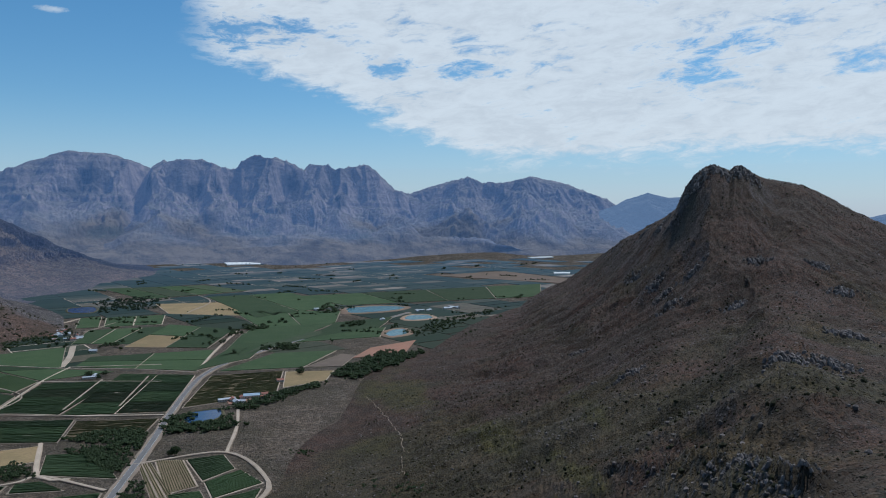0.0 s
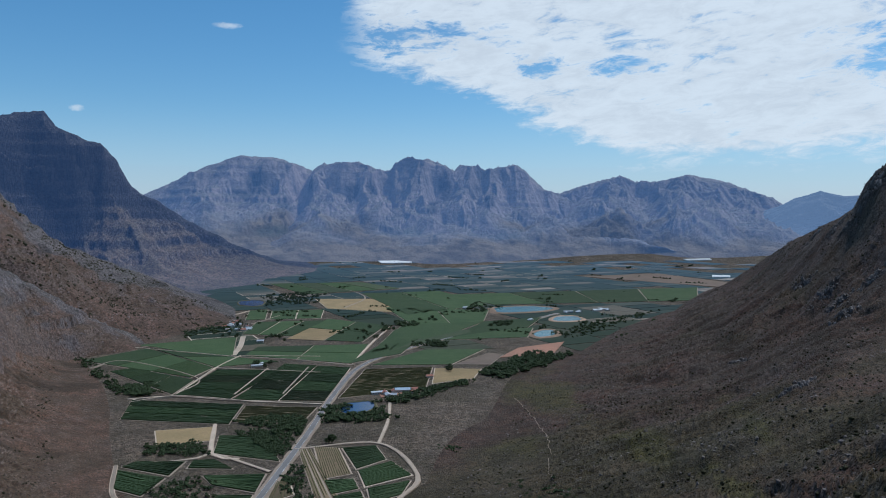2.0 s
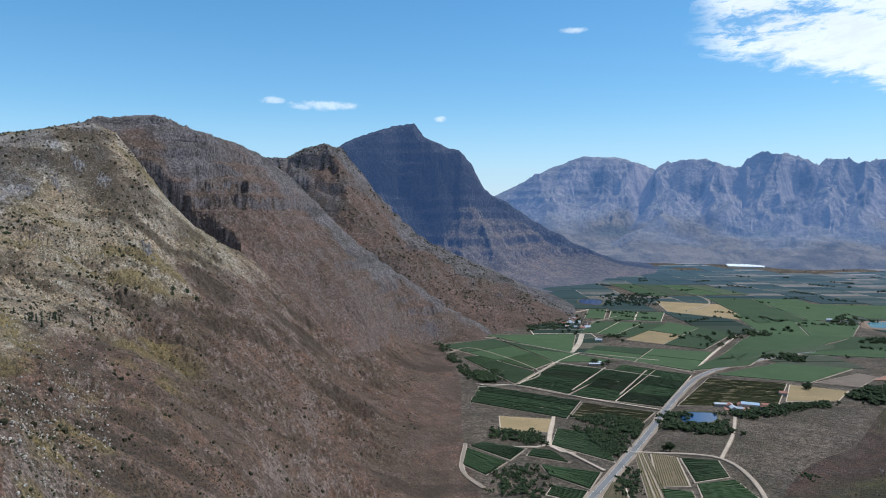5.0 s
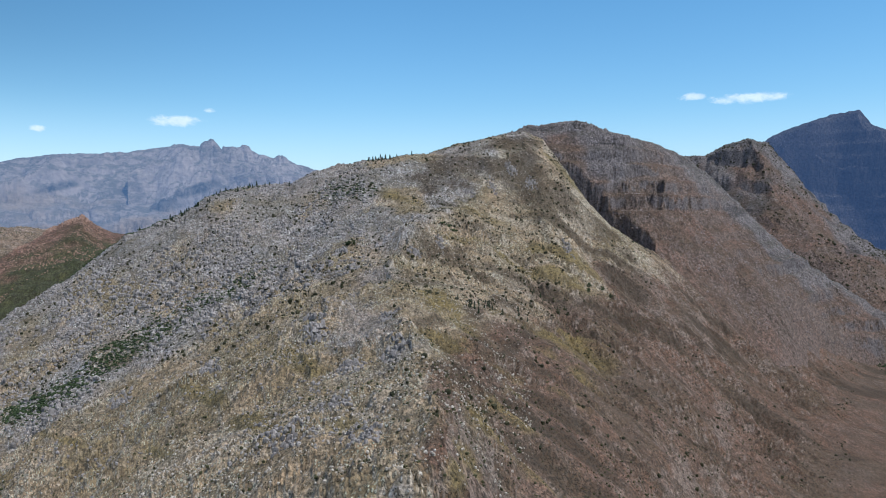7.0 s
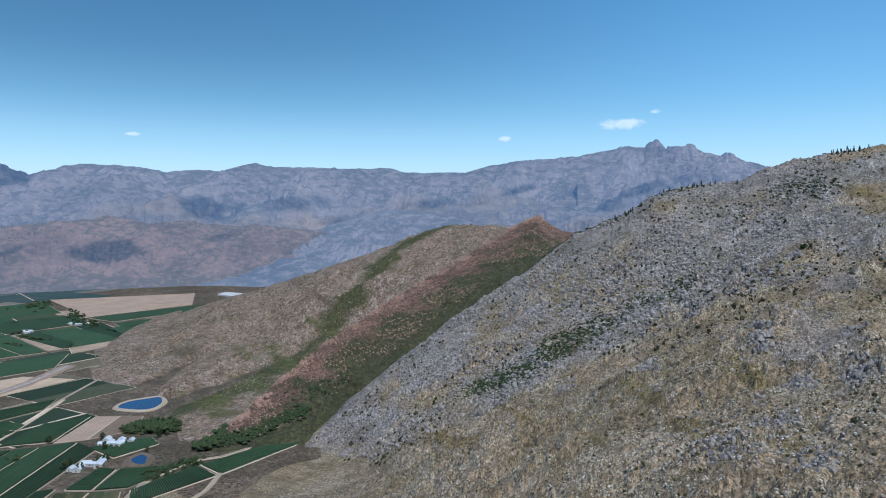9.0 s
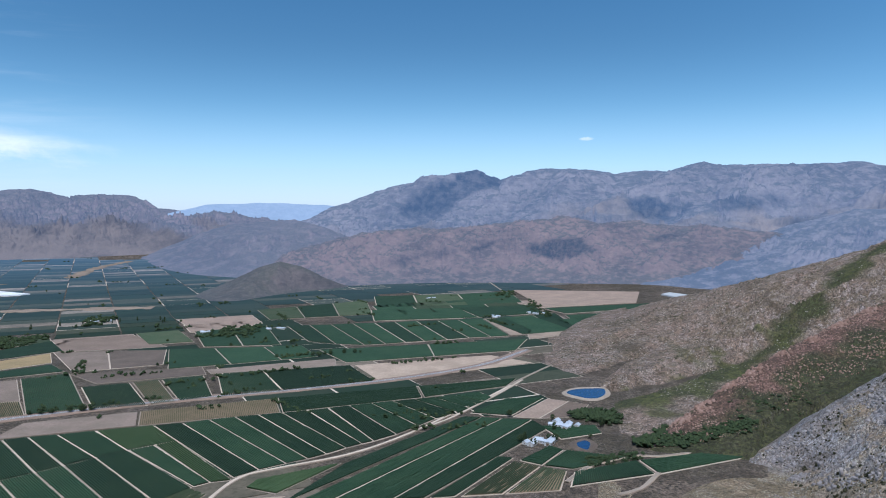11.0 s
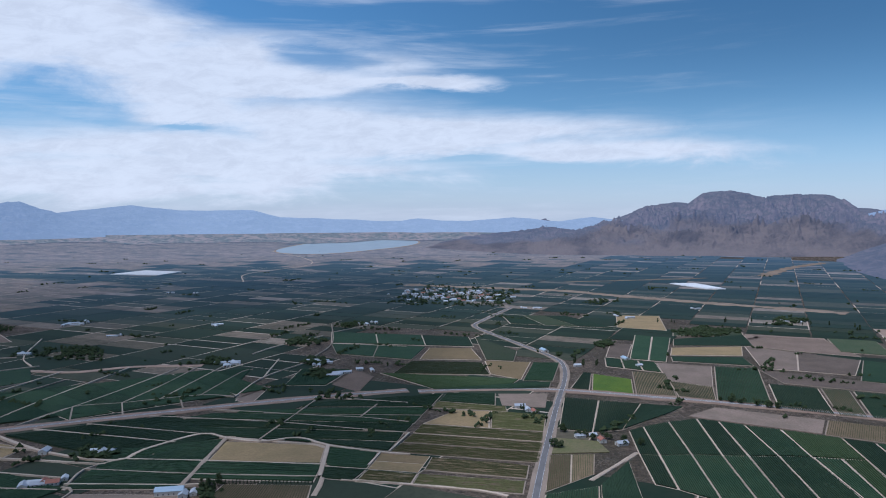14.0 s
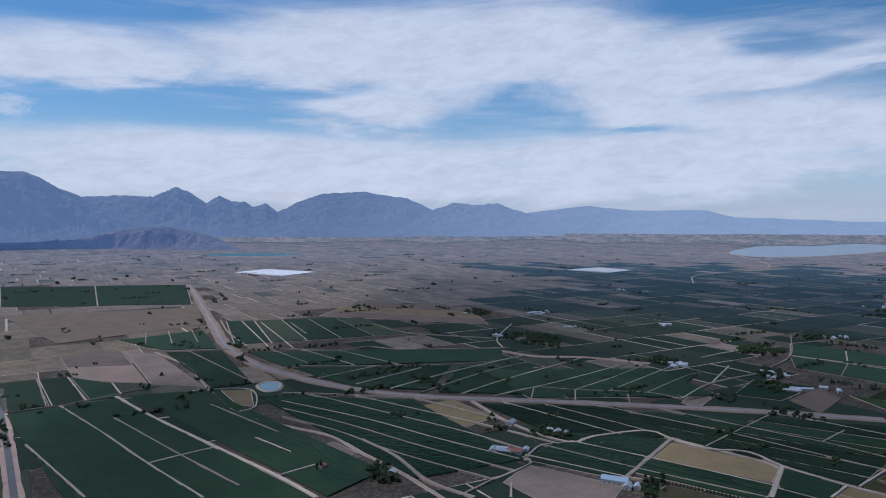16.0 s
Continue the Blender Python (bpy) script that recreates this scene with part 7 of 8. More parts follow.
road([(1001, -1243), (904, -1246), (819, -1310), (693, -1341)], 16.0, "bare brown strip beside a farm", 0, material=RAIL_BED, wobble=0.5)
# the dry river bed
road([(633, -3044), (191, -2944), (-34, -2891), (-238, -2742), (-505, -2574), (-739, -2445), (-875, -2359)], 60.0, "wide pale dry river bed", 0, material=FIELD["s"][0], wobble=0.9)
road([(-995, -3733), (-1311, -4356), (-1659, -4851)], 60.0, "pale sandy river bed", 0, material=FIELD["s"][0], wobble=0.9)
road([(-39, -3281), (-347, -3415), (-703, -3591)], 22.0, "pale gravel road across the plain", 0, material=FIELD["s"][0], wobble=0.5)


def water_mat(name, colour, rough):
    m = Mat(name)
    m.bsdf.inputs["Specular IOR Level"].default_value = 0.5
    m.bump(m.noise(5, 3, 0.6), 0.15, 0.2)
    return m.done(m.mix(m.noise(60, 3, 0.5), colour, tuple(v * 1.25 for v in colour)), rough)


BLUE_WATER = water_mat("deep_blue_water", (0.01, 0.032, 0.085), 0.12)
GREEN_WATER = water_mat("turquoise_water", (0.07, 0.17, 0.18), 0.2)
PALE_WATER = water_mat("pale_lake_water", (0.27, 0.31, 0.32), 0.4)


def pond(corners, water, label, bank=6.0, bank_mat=None, power=2.6, seed=0):
    """A pond inside a four-sided outline with rounded corners, and its bank as a raised rim."""
    A, B, C, D = (np.array(p, float) for p in corners)
    n = 48
    ring = []
    for k in range(n):
        t = 2 * math.pi * k / n
        c, s = math.cos(t), math.sin(t)
        k2 = (abs(c) ** power + abs(s) ** power) ** (-1 / power)
        k2 *= 1 + 0.05 * math.sin(3 * t + seed) + 0.03 * math.sin(5 * t + 2 * seed)
        u, v = 0.5 + 0.5 * c * k2, 0.5 + 0.5 * s * k2
        ring.append((A * (1 - u) + B * u) * (1 - v) + (D * (1 - u) + C * u) * v)
    ring = np.array(ring)
    mid = ring.mean(0)
    out = ring - mid
    out = out / np.linalg.norm(out, axis=1)[:, None]
    lf = lift(mid)
    co = [(*mid, 1.0 + lf)] + [(*p, 1.0 + lf) for p in ring]
    faces = [(0, 1 + k, 1 + (k + 1) % n) for k in range(n)]
    me = mesh_from("pond", squeeze(co), faces)
    if np.cross(B - A, D - A) < 0:
        me.flip_normals()
    me.materials.append(water)
    ob = tagged(new("pond", me), label, "pond", "ponds of the valley")
    co, rings = [], ((-1.0, 0.9), (bank * 0.3, 2.2), (bank * 0.7, 2.2), (bank * 1.6, -0.5))
    for o, z in rings:
        for p, d in zip(ring, out):
            co.append((*(p + d * o), z + lf))
    faces = []
    for r in range(len(rings) - 1):
        for k in range(n):
            faces.append((r * n + k, (r + 1) * n + k, (r + 1) * n + (k + 1) % n, r * n + (k + 1) % n))
    me = mesh_from("bank", squeeze(co), faces)
    if np.cross(B - A, D - A) < 0:
        me.flip_normals()
    me.materials.append(bank_mat or DIRT)
    b = new("bank", me)
    b.parent = ob
    return ob


EARTH = field_mat("earth_bank", (0.33, 0.22, 0.15), (0.25, 0.17, 0.11), 8)
GRASS_BANK = field_mat("scrubby_bank", (0.10, 0.085, 0.045), (0.07, 0.065, 0.03), 8)
pond(((-956, -771), (-1037, -757), (-1034, -714), (-956, -691)), BLUE_WATER, "deep blue farm dam with a pale earth wall", 5, power=2.0, seed=1)
pond(((-755, -579), (-781, -584), (-777, -565), (-742, -550)), BLUE_WATER, "small blue lined farm reservoir", 6, FIELD["f"][0], seed=2)
pond(((-394, 1085), (-345, 1116), (-323, 1056), (-365, 1015)), BLUE_WATER, "dark blue farm dam among trees", 3, GRASS_BANK, seed=3)
pond(((-1210, 2336), (-1134, 2366), (-1058, 2216), (-1136, 2185)), BLUE_WATER, "dark blue dam below the mountain", 5, GRASS_BANK, seed=4)
pond(((-150, 1859), (-102, 1915), (-87, 1823), (-132, 1764)), GREEN_WATER, "turquoise farm dam with a brown earth wall", 14, EARTH, seed=5)
pond(((-119, 2149), (-38, 2181), (-28, 2084), (-102, 2044)), GREEN_WATER, "pale turquoise farm dam", 10, EARTH, seed=6)
pond(((-330, 2329), (-138, 2405), (-123, 2285), (-276, 2185)), GREEN_WATER, "long pale green farm dam with an earth wall", 16, EARTH, seed=7)
pond(((1115, -701), (1110, -741), (1046, -704), (1061, -678)), GREEN_WATER, "small square grey-green reservoir", 5, seed=8)
pond(((2215, -5002), (2868, -8437), (1671, -9514), (1326, -5710)), PALE_WATER, "large pale lake below the hills", 20, FIELD["s"][0], 2.2, seed=9)
pond(((5056, -2595), (5129, -2961), (4615, -3446), (4417, -2903)), GREEN_WATER, "far pale reservoir on the plain", 20, seed=10)
# pale sheets of plastic and sand on the plain
SHEET = field_mat("white_crop_cover", (0.62, 0.62, 0.6), (0.55, 0.55, 0.53), 20)


def cover(corners, label):
    ob = new("crop_cover", slab("crop_cover", corners, -1, 4, SHEET, 3))
    tagged(ob, label, "crop cover", "white crop covers")


for q in [((3351, -1981), (3435, -2221), (3073, -2294), (2996, -2032)), ((2208, -3324), (2174, -3587), (1932, -3530), (1941, -3313)), ((11337, -6443), (12320, -7355), (10773, -6975), (10078, -6116)), ((-2426, -1462), (-2507, -1474), (-2475, -1370), (-2363, -1342)),
          ((-488, -3271), (-597, -3288), (-676, -3057), (-597, -3045)), ((-1362, 4518), (-1158, 4599), (-1104, 4384), (-1282, 4314)), ((593, 5109), (783, 5242), (772, 5067), (605, 4947)), ((576, 3765), (661, 3768), (644, 3674), (561, 3670))]:
    cover(q, "white plastic crop cover spread over a field")

# ---- trees, houses and rocks ----
def surface(name, az, r):
    """The height of a mountain at an azimuth and distance."""
    A, s, x, y, z = RELIEF[name]
    i = int(np.clip(np.searchsorted(A, az), 0, len(A) - 1))
    rr = np.hypot(x[i], y[i])
    j = int(np.argmin(np.abs(rr - r)))
    return float(z[i, j])


def clump_mesh(name, blobs, seed):
    """Leaf clumps: small rough eight-sided lumps, joined. blobs: centre and radii."""
    r = random.Random(seed)
    co, faces = [], []
    for (cx, cy, cz), (rx, ry, rz) in blobs:
        b = len(co)
        t = r.uniform(0, 6.28)
        ring = [(math.cos(t + k * 1.2566) * r.uniform(0.75, 1.2), math.sin(t + k * 1.2566) * r.uniform(0.75, 1.2), r.uniform(-0.35, 0.35)) for k in range(5)]
        pts = [(0, 0, -0.85)] + ring + [(r.uniform(-0.2, 0.2), r.uniform(-0.2, 0.2), r.uniform(0.8, 1.15))]
        co += [(cx + p[0] * rx, cy + p[1] * ry, cz + p[2] * rz) for p in pts]
        for k in range(5):
            n = (k + 1) % 5
            faces += [(b, b + 1 + n, b + 1 + k), (b + 6, b + 1 + k, b + 1 + n)]
    return co, faces


def leaf_mat(name, a, b):
    m = Mat(name)
    c = m.mix(m.island, a, b)
    c = m.mix(m.ramp(m.noise(1.2, 4, 0.7), 0.35, 0.7, 0, 0.6), c, tuple(v * 0.4 for v in a))
    m.bump(m.noise(0.7, 3, 0.7), 0.8, 0.5)
    return m.done(c)


LEAF = leaf_mat("dark_tree_leaves", (0.030, 0.045, 0.018), (0.05, 0.07, 0.026))
PINE = leaf_mat("pine_needles", (0.022, 0.036, 0.02), (0.034, 0.05, 0.024))
SCRUB = leaf_mat("olive_scrub", (0.055, 0.055, 0.025), (0.09, 0.085, 0.04))
BARK = field_mat("grey_bark", (0.12, 0.095, 0.07), (0.08, 0.062, 0.045), 1)


def tube(p, q, r0, r1, sides=6):
    p, q = Vector(p), Vector(q)
    d = (q - p).normalized()
    u = d.orthogonal().normalized()
    v = d.cross(u)
    co, faces = [], []
    for c, r in ((p, r0), (q, r1)):
        for k in range(sides):
            a = 2 * math.pi * k / sides
            co.append(tuple(c + u * math.cos(a) * r + v * math.sin(a) * r))
    for k in range(sides):
        n = (k + 1) % sides
        faces.append((k, n, sides + n, sides + k))
    return co, faces


def join(name, pieces, material):
    co, faces = [], []
    for c, f in pieces:
        b = len(co)
        co += c
        faces += [tuple(i + b for i in q) for q in f]
    me = bpy.data.meshes.new(name)
    me.from_pydata(co, [], faces)
    me.update()
    me.materials.append(material)
    return me


def tree(kind, seed):
    r = random.Random(seed)
    blobs, limbs = [], []
    if kind == "round":
        h, w = 9.0, 4.2
        limbs.append(tube((0, 0, -0.5), (0.2, 0.1, 4.2), 0.35, 0.22))
        for k in range(5):
            a = k * 1.26 + r.uniform(-0.3, 0.3)
            limbs.append(tube((0.2, 0.1, 3.2), (math.cos(a) * 2.4, math.sin(a) * 2.4, 5.5 + r.uniform(-0.6, 0.9)), 0.17, 0.06, 5))
        for k in range(70):
            a, q, e = r.uniform(0, 6.28), r.random() ** 0.5, r.uniform(-1, 1)
            rad = w * q * math.sqrt(max(0.05, 1 - e * e)) * r.uniform(0.85, 1.15)
            s = r.uniform(0.6, 1.25)
            blobs.append(((math.cos(a) * rad, math.sin(a) * rad, 5.6 + e * 3.2), (s, s, s * 0.8)))
    elif kind == "tall":
        limbs.append(tube((0, 0, -0.5), (0.1, 0.2, 9.0), 0.4, 0.12))
        for k in range(70):
            z = r.uniform(2.5, 13)
            rad = 2.6 * r.random() ** 0.5 * (1 - abs(z - 7) / 9)
            a, s = r.uniform(0, 6.28), r.uniform(0.5, 1.1)
            blobs.append(((math.cos(a) * rad, math.sin(a) * rad, z), (s, s, s * 1.1)))
    else:
        limbs.append(tube((0, 0, -0.5), (0, 0, 6.5), 0.3, 0.06))
        for k in range(60):
            z = r.uniform(1.0, 8.6)
            rad = (1.0 - z / 9.4) * 2.1 * r.random() ** 0.5
            a, s = r.uniform(0, 6.28), r.uniform(0.35, 0.75)
            blobs.append(((math.cos(a) * rad, math.sin(a) * rad, z), (s, s, s * 1.2)))
    root = new("tree")
    t = new("trunk", join("trunk", limbs, BARK))
    c = new("crown", join("crown", [clump_mesh("crown", blobs, seed)], PINE if kind == "pine" else LEAF))
    t.parent = c.parent = root
    label = {"round": "broad dark green shade tree", "tall": "tall dark green gum tree", "pine": "slim dark pine tree"}[kind]
    return tagged(root, label, "tree", "single trees")


PROTO = {k: [tree(k, s + 3 * i) for i in range(2)] for s, k in enumerate(("round", "tall", "pine"))}
used = set()


def drop_point(x, y, z=0.0):
    p = squeeze([(x, y, z)])[0]
    k = np.linalg.norm(p - np.array(EYE)) / max(1, math.sqrt(x * x + y * y + (z - H) ** 2))
    return p, k


def place(proto, x, y, z, turn, size):
    p, k = drop_point(x, y, z)
    m = Matrix.LocRotScale(Vector(p), Euler((0, 0, turn)), None)
    s = size * k
    if proto not in used:
        used.add(proto)
        proto.matrix_basis = m
        proto.scale = (s, s, s)
        return proto
    ob = copy_thing(proto, m)
    ob.scale = (s, s, s)
    return ob


def trees(kind, spots, spread=0.0, count=1, size=1.0):
    for x, y in spots:
        for _ in range(count):
            a, q = rng.uniform(0, 6.28), spread * rng.random() ** 0.5
            place(rng.choice(PROTO[kind]), x + math.cos(a) * q, y + math.sin(a) * q, 0.3 + lift((x, y)), rng.uniform(0, 6.28), size * rng.uniform(0.7, 1.3))


def wood(corners, n, size, label, kind="round", on=None):
    """A dense wood over a four-sided patch: many crowns of clumps in one object."""
    A, B, C, D = (np.array(p, float) for p in corners)
    r = random.Random(int(abs(A[0])) + n)
    n, size = int(n * 1.6), size * 0.72
    blobs = []
    for _ in range(n):
        u, v = r.random(), r.random()
        p = (A * (1 - u) + B * u) * (1 - v) + (D * (1 - u) + C * u) * v
        p = p + np.array((r.gauss(0, 5), r.gauss(0, 5)))
        z0 = max(0.0, surface(on, math.degrees(math.atan2(-p[0], p[1])) % 360, math.hypot(*p))) if on else 0.0
        s = size * r.uniform(0.5, 1.3)
        for _ in range(9):
            q = r.uniform(0.25, 0.55) * s
            blobs.append(((p[0] + r.gauss(0, 0.4) * s, p[1] + r.gauss(0, 0.4) * s, z0 + s * r.uniform(0.3, 1.15)), (q, q, q * 0.85)))
    co, faces = clump_mesh("wood", blobs, n)
    me = mesh_from("wood", squeeze(co), faces)
    me.materials.append(PINE if kind == "pine" else LEAF)
    tagged(new("wood", me), label, "trees", kind="stuff")


wood(((-507, 956), (-468, 991), (-414, 996), (-394, 926)), 170, 5, "dense dark green riverside bush")
wood(((-474, 910), (-401, 953), (-376, 829), (-416, 863)), 190, 5, "dense dark green riverside bush")
wood(((-566, 836), (-499, 857), (-467, 817), (-539, 802)), 110, 4.5, "dark hedge of bush between fields")
wood(((-477, 703), (-436, 749), (-374, 654), (-424, 635)), 90, 4.5, "low dark bush below the mountain")
wood(((-346, 764), (-347, 806), (-287, 705), (-295, 685)), 60, 4, "low dark roadside bush")
wood(((-402, 1046), (-388, 1088), (-352, 998), (-376, 979)), 60, 6, "dark trees round the dam")
wood(((-362, 1013), (-313, 1070), (-291, 1012), (-338, 984)), 70, 6, "dark trees round the dam")
wood(((-342, 1106), (-260, 1236), (-211, 1292), (-288, 1112)), 120, 6, "dark trees along the foot of the hill")
wood(((-210, 1350), (-128, 1571), (-34, 1576), (-164, 1310)), 240, 8, "dark gum wood on the foot of the hill")
wood(((-111, 1839), (17, 2081), (222, 2394), (-33, 1787)), 140, 6, "dark trees along the foot of the hill")
wood(((-1204, 2501), (-1061, 2669), (-904, 2328), (-1034, 2192)), 140, 8, "dark pine plantation below the mountain", "pine")
wood(((-1105, 1809), (-1073, 1951), (-909, 1716), (-973, 1591)), 120, 6, "dark bush beside the village")
wood(((-794, 1111), (-767, 1162), (-708, 1078), (-752, 1060)), 70, 7, "dark trees at the field corner")
wood(((-1083, 1335), (-993, 1297), (-762, 1075), (-776, 1069)), 80, 5, "dark bush along a stream")
wood(((-802, -523), (-891, -526), (-999, -473), (-875, -448)), 260, 9, "dark green gum wood below the red ridge")
wood(((-856, -668), (-902, -664), (-916, -618), (-870, -594)), 130, 8, "dark green trees below the dam")
wood(((-712, -533), (-788, -506), (-774, -489), (-699, -516)), 60, 5, "green hedge along the farm track")
wood(((-294, -1912), (-391, -2004), (-478, -1975), (-324, -1878)), 80, 8, "dark shelter belt of trees")
wood(((-714, -1713), (-881, -1808), (-952, -1774), (-836, -1617)), 90, 8, "dark shelter belt of trees")
wood(((-82, -1699), (-128, -1775), (-135, -1710), (-96, -1657)), 30, 8, "dark trees round a farmhouse")
wood(((-1795, -1595), (-1938, -1677), (-1707, -1383), (-1637, -1361)), 40, 8, "dark trees on the far fields")
wood(((1032, -1348), (1083, -1489), (1010, -1466), (921, -1353)), 60, 8, "dark trees round a farm")
wood(((-286, -1860), (-382, -2013), (-477, -1933), (-364, -1847)), 90, 8, "dark trees along the far fields")
wood(((578, -812), (554, -833), (523, -821), (555, -801)), 26, 6, "dark garden trees round a farm")
wood(((386, -718), (386, -751), (359, -730), (360, -706)), 16, 7, "dark trees beside the shed")
wood(((568, -2359), (537, -3059), (143, -2885), (170, -2346)), 220, 9, "dark trees between the houses of the town")
wood(((617, -533), (644, -570), (609, -565), (588, -536)), 18, 7, "dark garden trees by the canal")
wood(((582, -791), (598, -839), (559, -838), (550, -811)), 22, 7, "dark garden trees round a farm")
wood(((1577, -765), (1628, -818), (1541, -829), (1494, -777)), 20, 6, "dark trees on the plain")
# far shelter belts
for q in [((701, -1359), (714, -1434), (669, -1393), (671, -1347)), ((458, -1278), (454, -1328), (410, -1315), (421, -1265)), ((621, -1583), (596, -1664), (540, -1665), (544, -1595)), ((587, -1861), (563, -1937), (511, -1924), (537, -1849)),
          ((-616, -2180), (-671, -2244), (-707, -2181), (-652, -2121)), ((-82, -2507), (-154, -2601), (-206, -2577), (-145, -2447)), ((-1923, -1854), (-2114, -1957), (-2011, -1812), (-1914, -1771)), ((-560, -2091), (-639, -2213), (-685, -2164), (-627, -2071)),
          ((1154, -1377), (1119, -1469), (987, -1477), (1001, -1358)), ((498, -1384), (500, -1449), (452, -1427), (463, -1371)), ((1471, -1648), (1535, -1775), (1408, -1708), (1393, -1637)), ((617, -1578), (616, -1673), (580, -1677), (583, -1584)),
          ((-531, 1813), (-545, 1946), (-437, 2072), (-429, 1959)), ((-408, 1600), (-404, 1665), (-323, 1657), (-338, 1606)), ((-273, 1935), (-255, 2016), (-209, 2012), (-229, 1932)), ((-386, 2195), (-384, 2338), (-319, 2319), (-328, 2204))]:
    wood(q, 26, 9, "dark belt of trees among the fields")
trees("round", [(-32, -990), (-13, -999), (-90, -962), (-75, -982), (-52, -981), (-2, -936), (-12, -936), (-108, -966)], 8, 2)
trees("round", [(-264, -1213), (-277, -1207), (-290, -1201), (-315, -1189), (-328, -1183), (-341, -1177)], 3, 2, 0.9)
trees("tall", [(52, -1108), (-41, -1471), (-54, -1449), (-76, -1454), (-781, -637), (-716, -632), (-714, -617), (-852, -603)], 8, 2)
trees("round", [(-654, 1332), (-629, 1312), (-633, 1341), (-741, 1635), (-714, 1602), (-339, 893), (-333, 888), (-272, 1368), (-267, 1359)], 5, 2)
trees("round", [(-1012, 1909), (-966, 1851), (-926, 1797), (-947, 1754), (-902, 1718), (-987, 1795), (-868, 1632)], 22, 4, 0.9)
trees("tall", [(378, -734), (369, -729), (367, -740), (628, -547), (610, -539), (688, -511)], 6, 2)
trees("round", [(-824, -671), (-748, -614), (-752, -604), (-794, -586), (-723, -634), (-712, -634), (-789, -725)], 5, 1)
trees("round", [(-545, 1668), (-558, 1754), (-567, 1830), (-507, 1683), (-543, 1881), (-518, 1770)], 14, 2)
trees("round", [(-911, -1286), (-856, -1312), (-889, -1296), (-827, -1312), (-750, -1539), (-872, -1482)], 10, 2)
trees("tall", [(-316, -2098), (-774, -2008), (-516, -2130), (-698, -2044)], 60, 3)
# the row of cypresses beside the vineyard
for k in range(26):
    a, b = np.array((366, -748)), np.array((267, -765))
    p = a + (b - a) * k / 25
    place(PROTO["pine"][k % 2], p[0], p[1], 0.8, k * 1.7, 0.62)
# single trees on the slopes
for az, r, n, kind in ((67.8, 640, 9, "pine"), (66.5, 660, 7, "pine"), (64.0, 700, 4, "pine"), (62.5, 800, 3, "pine"), (77.5, 850, 4, "round"), (58.0, 900, 4, "round")):
    for _ in range(n):
        a, d = az + rng.gauss(0, 0.5), r + rng.gauss(0, 10)
        x, y = polar(a, d)
        place(rng.choice(PROTO[kind]), x, y, surface("stony_mountain", a, d) - 0.3, rng.uniform(0, 6), rng.uniform(0.4, 0.75))
for _ in range(60):
    a = rng.choice((rng.gauss(84.5, 1.2), rng.gauss(87.5, 1.3), rng.gauss(74.5, 0.8), rng.gauss(90.5, 1.2)))
    d = rng.uniform(1120, 1185)
    x, y = polar(a, d)
    place(rng.choice(PROTO["pine"]), x, y, surface("stony_mountain", a, d) - 0.4, rng.uniform(0, 6), rng.uniform(0.5, 1.0))


# houses
def paint(name, c, rough=0.7):
    m = Mat(name)
    return m.done(m.mix(m.ramp(m.noise(1.5, 4, 0.6), 0.35, 0.7, 0, 0.35), c, tuple(v * 0.7 for v in c)), rough)


WALL_WHITE, ROOF_GREY, ROOF_WHITE = paint("white_plaster", (0.52, 0.49, 0.44)), paint("grey_sheet_roof", (0.36, 0.38, 0.40), 0.45), paint("white_sheet_roof", (0.46, 0.48, 0.5), 0.4)
ROOF_RED, ROOF_BLUE, GLASS_DARK, DOOR_WOOD = paint("red_tile_roof", (0.30, 0.13, 0.09)), paint("blue_grey_roof", (0.36, 0.45, 0.52), 0.4), paint("dark_window_glass", (0.03, 0.035, 0.04), 0.15), paint("brown_door", (0.12, 0.07, 0.04))


def box(x0, x1, y0, y1, z0, z1):
    co = [(x, y, z) for z in (z0, z1) for x, y in ((x0, y0), (x1, y0), (x1, y1), (x0, y1))]
    return co, [(3, 2, 1, 0), (4, 5, 6, 7), (0, 1, 5, 4), (1, 2, 6, 5), (2, 3, 7, 6), (3, 0, 4, 7)]


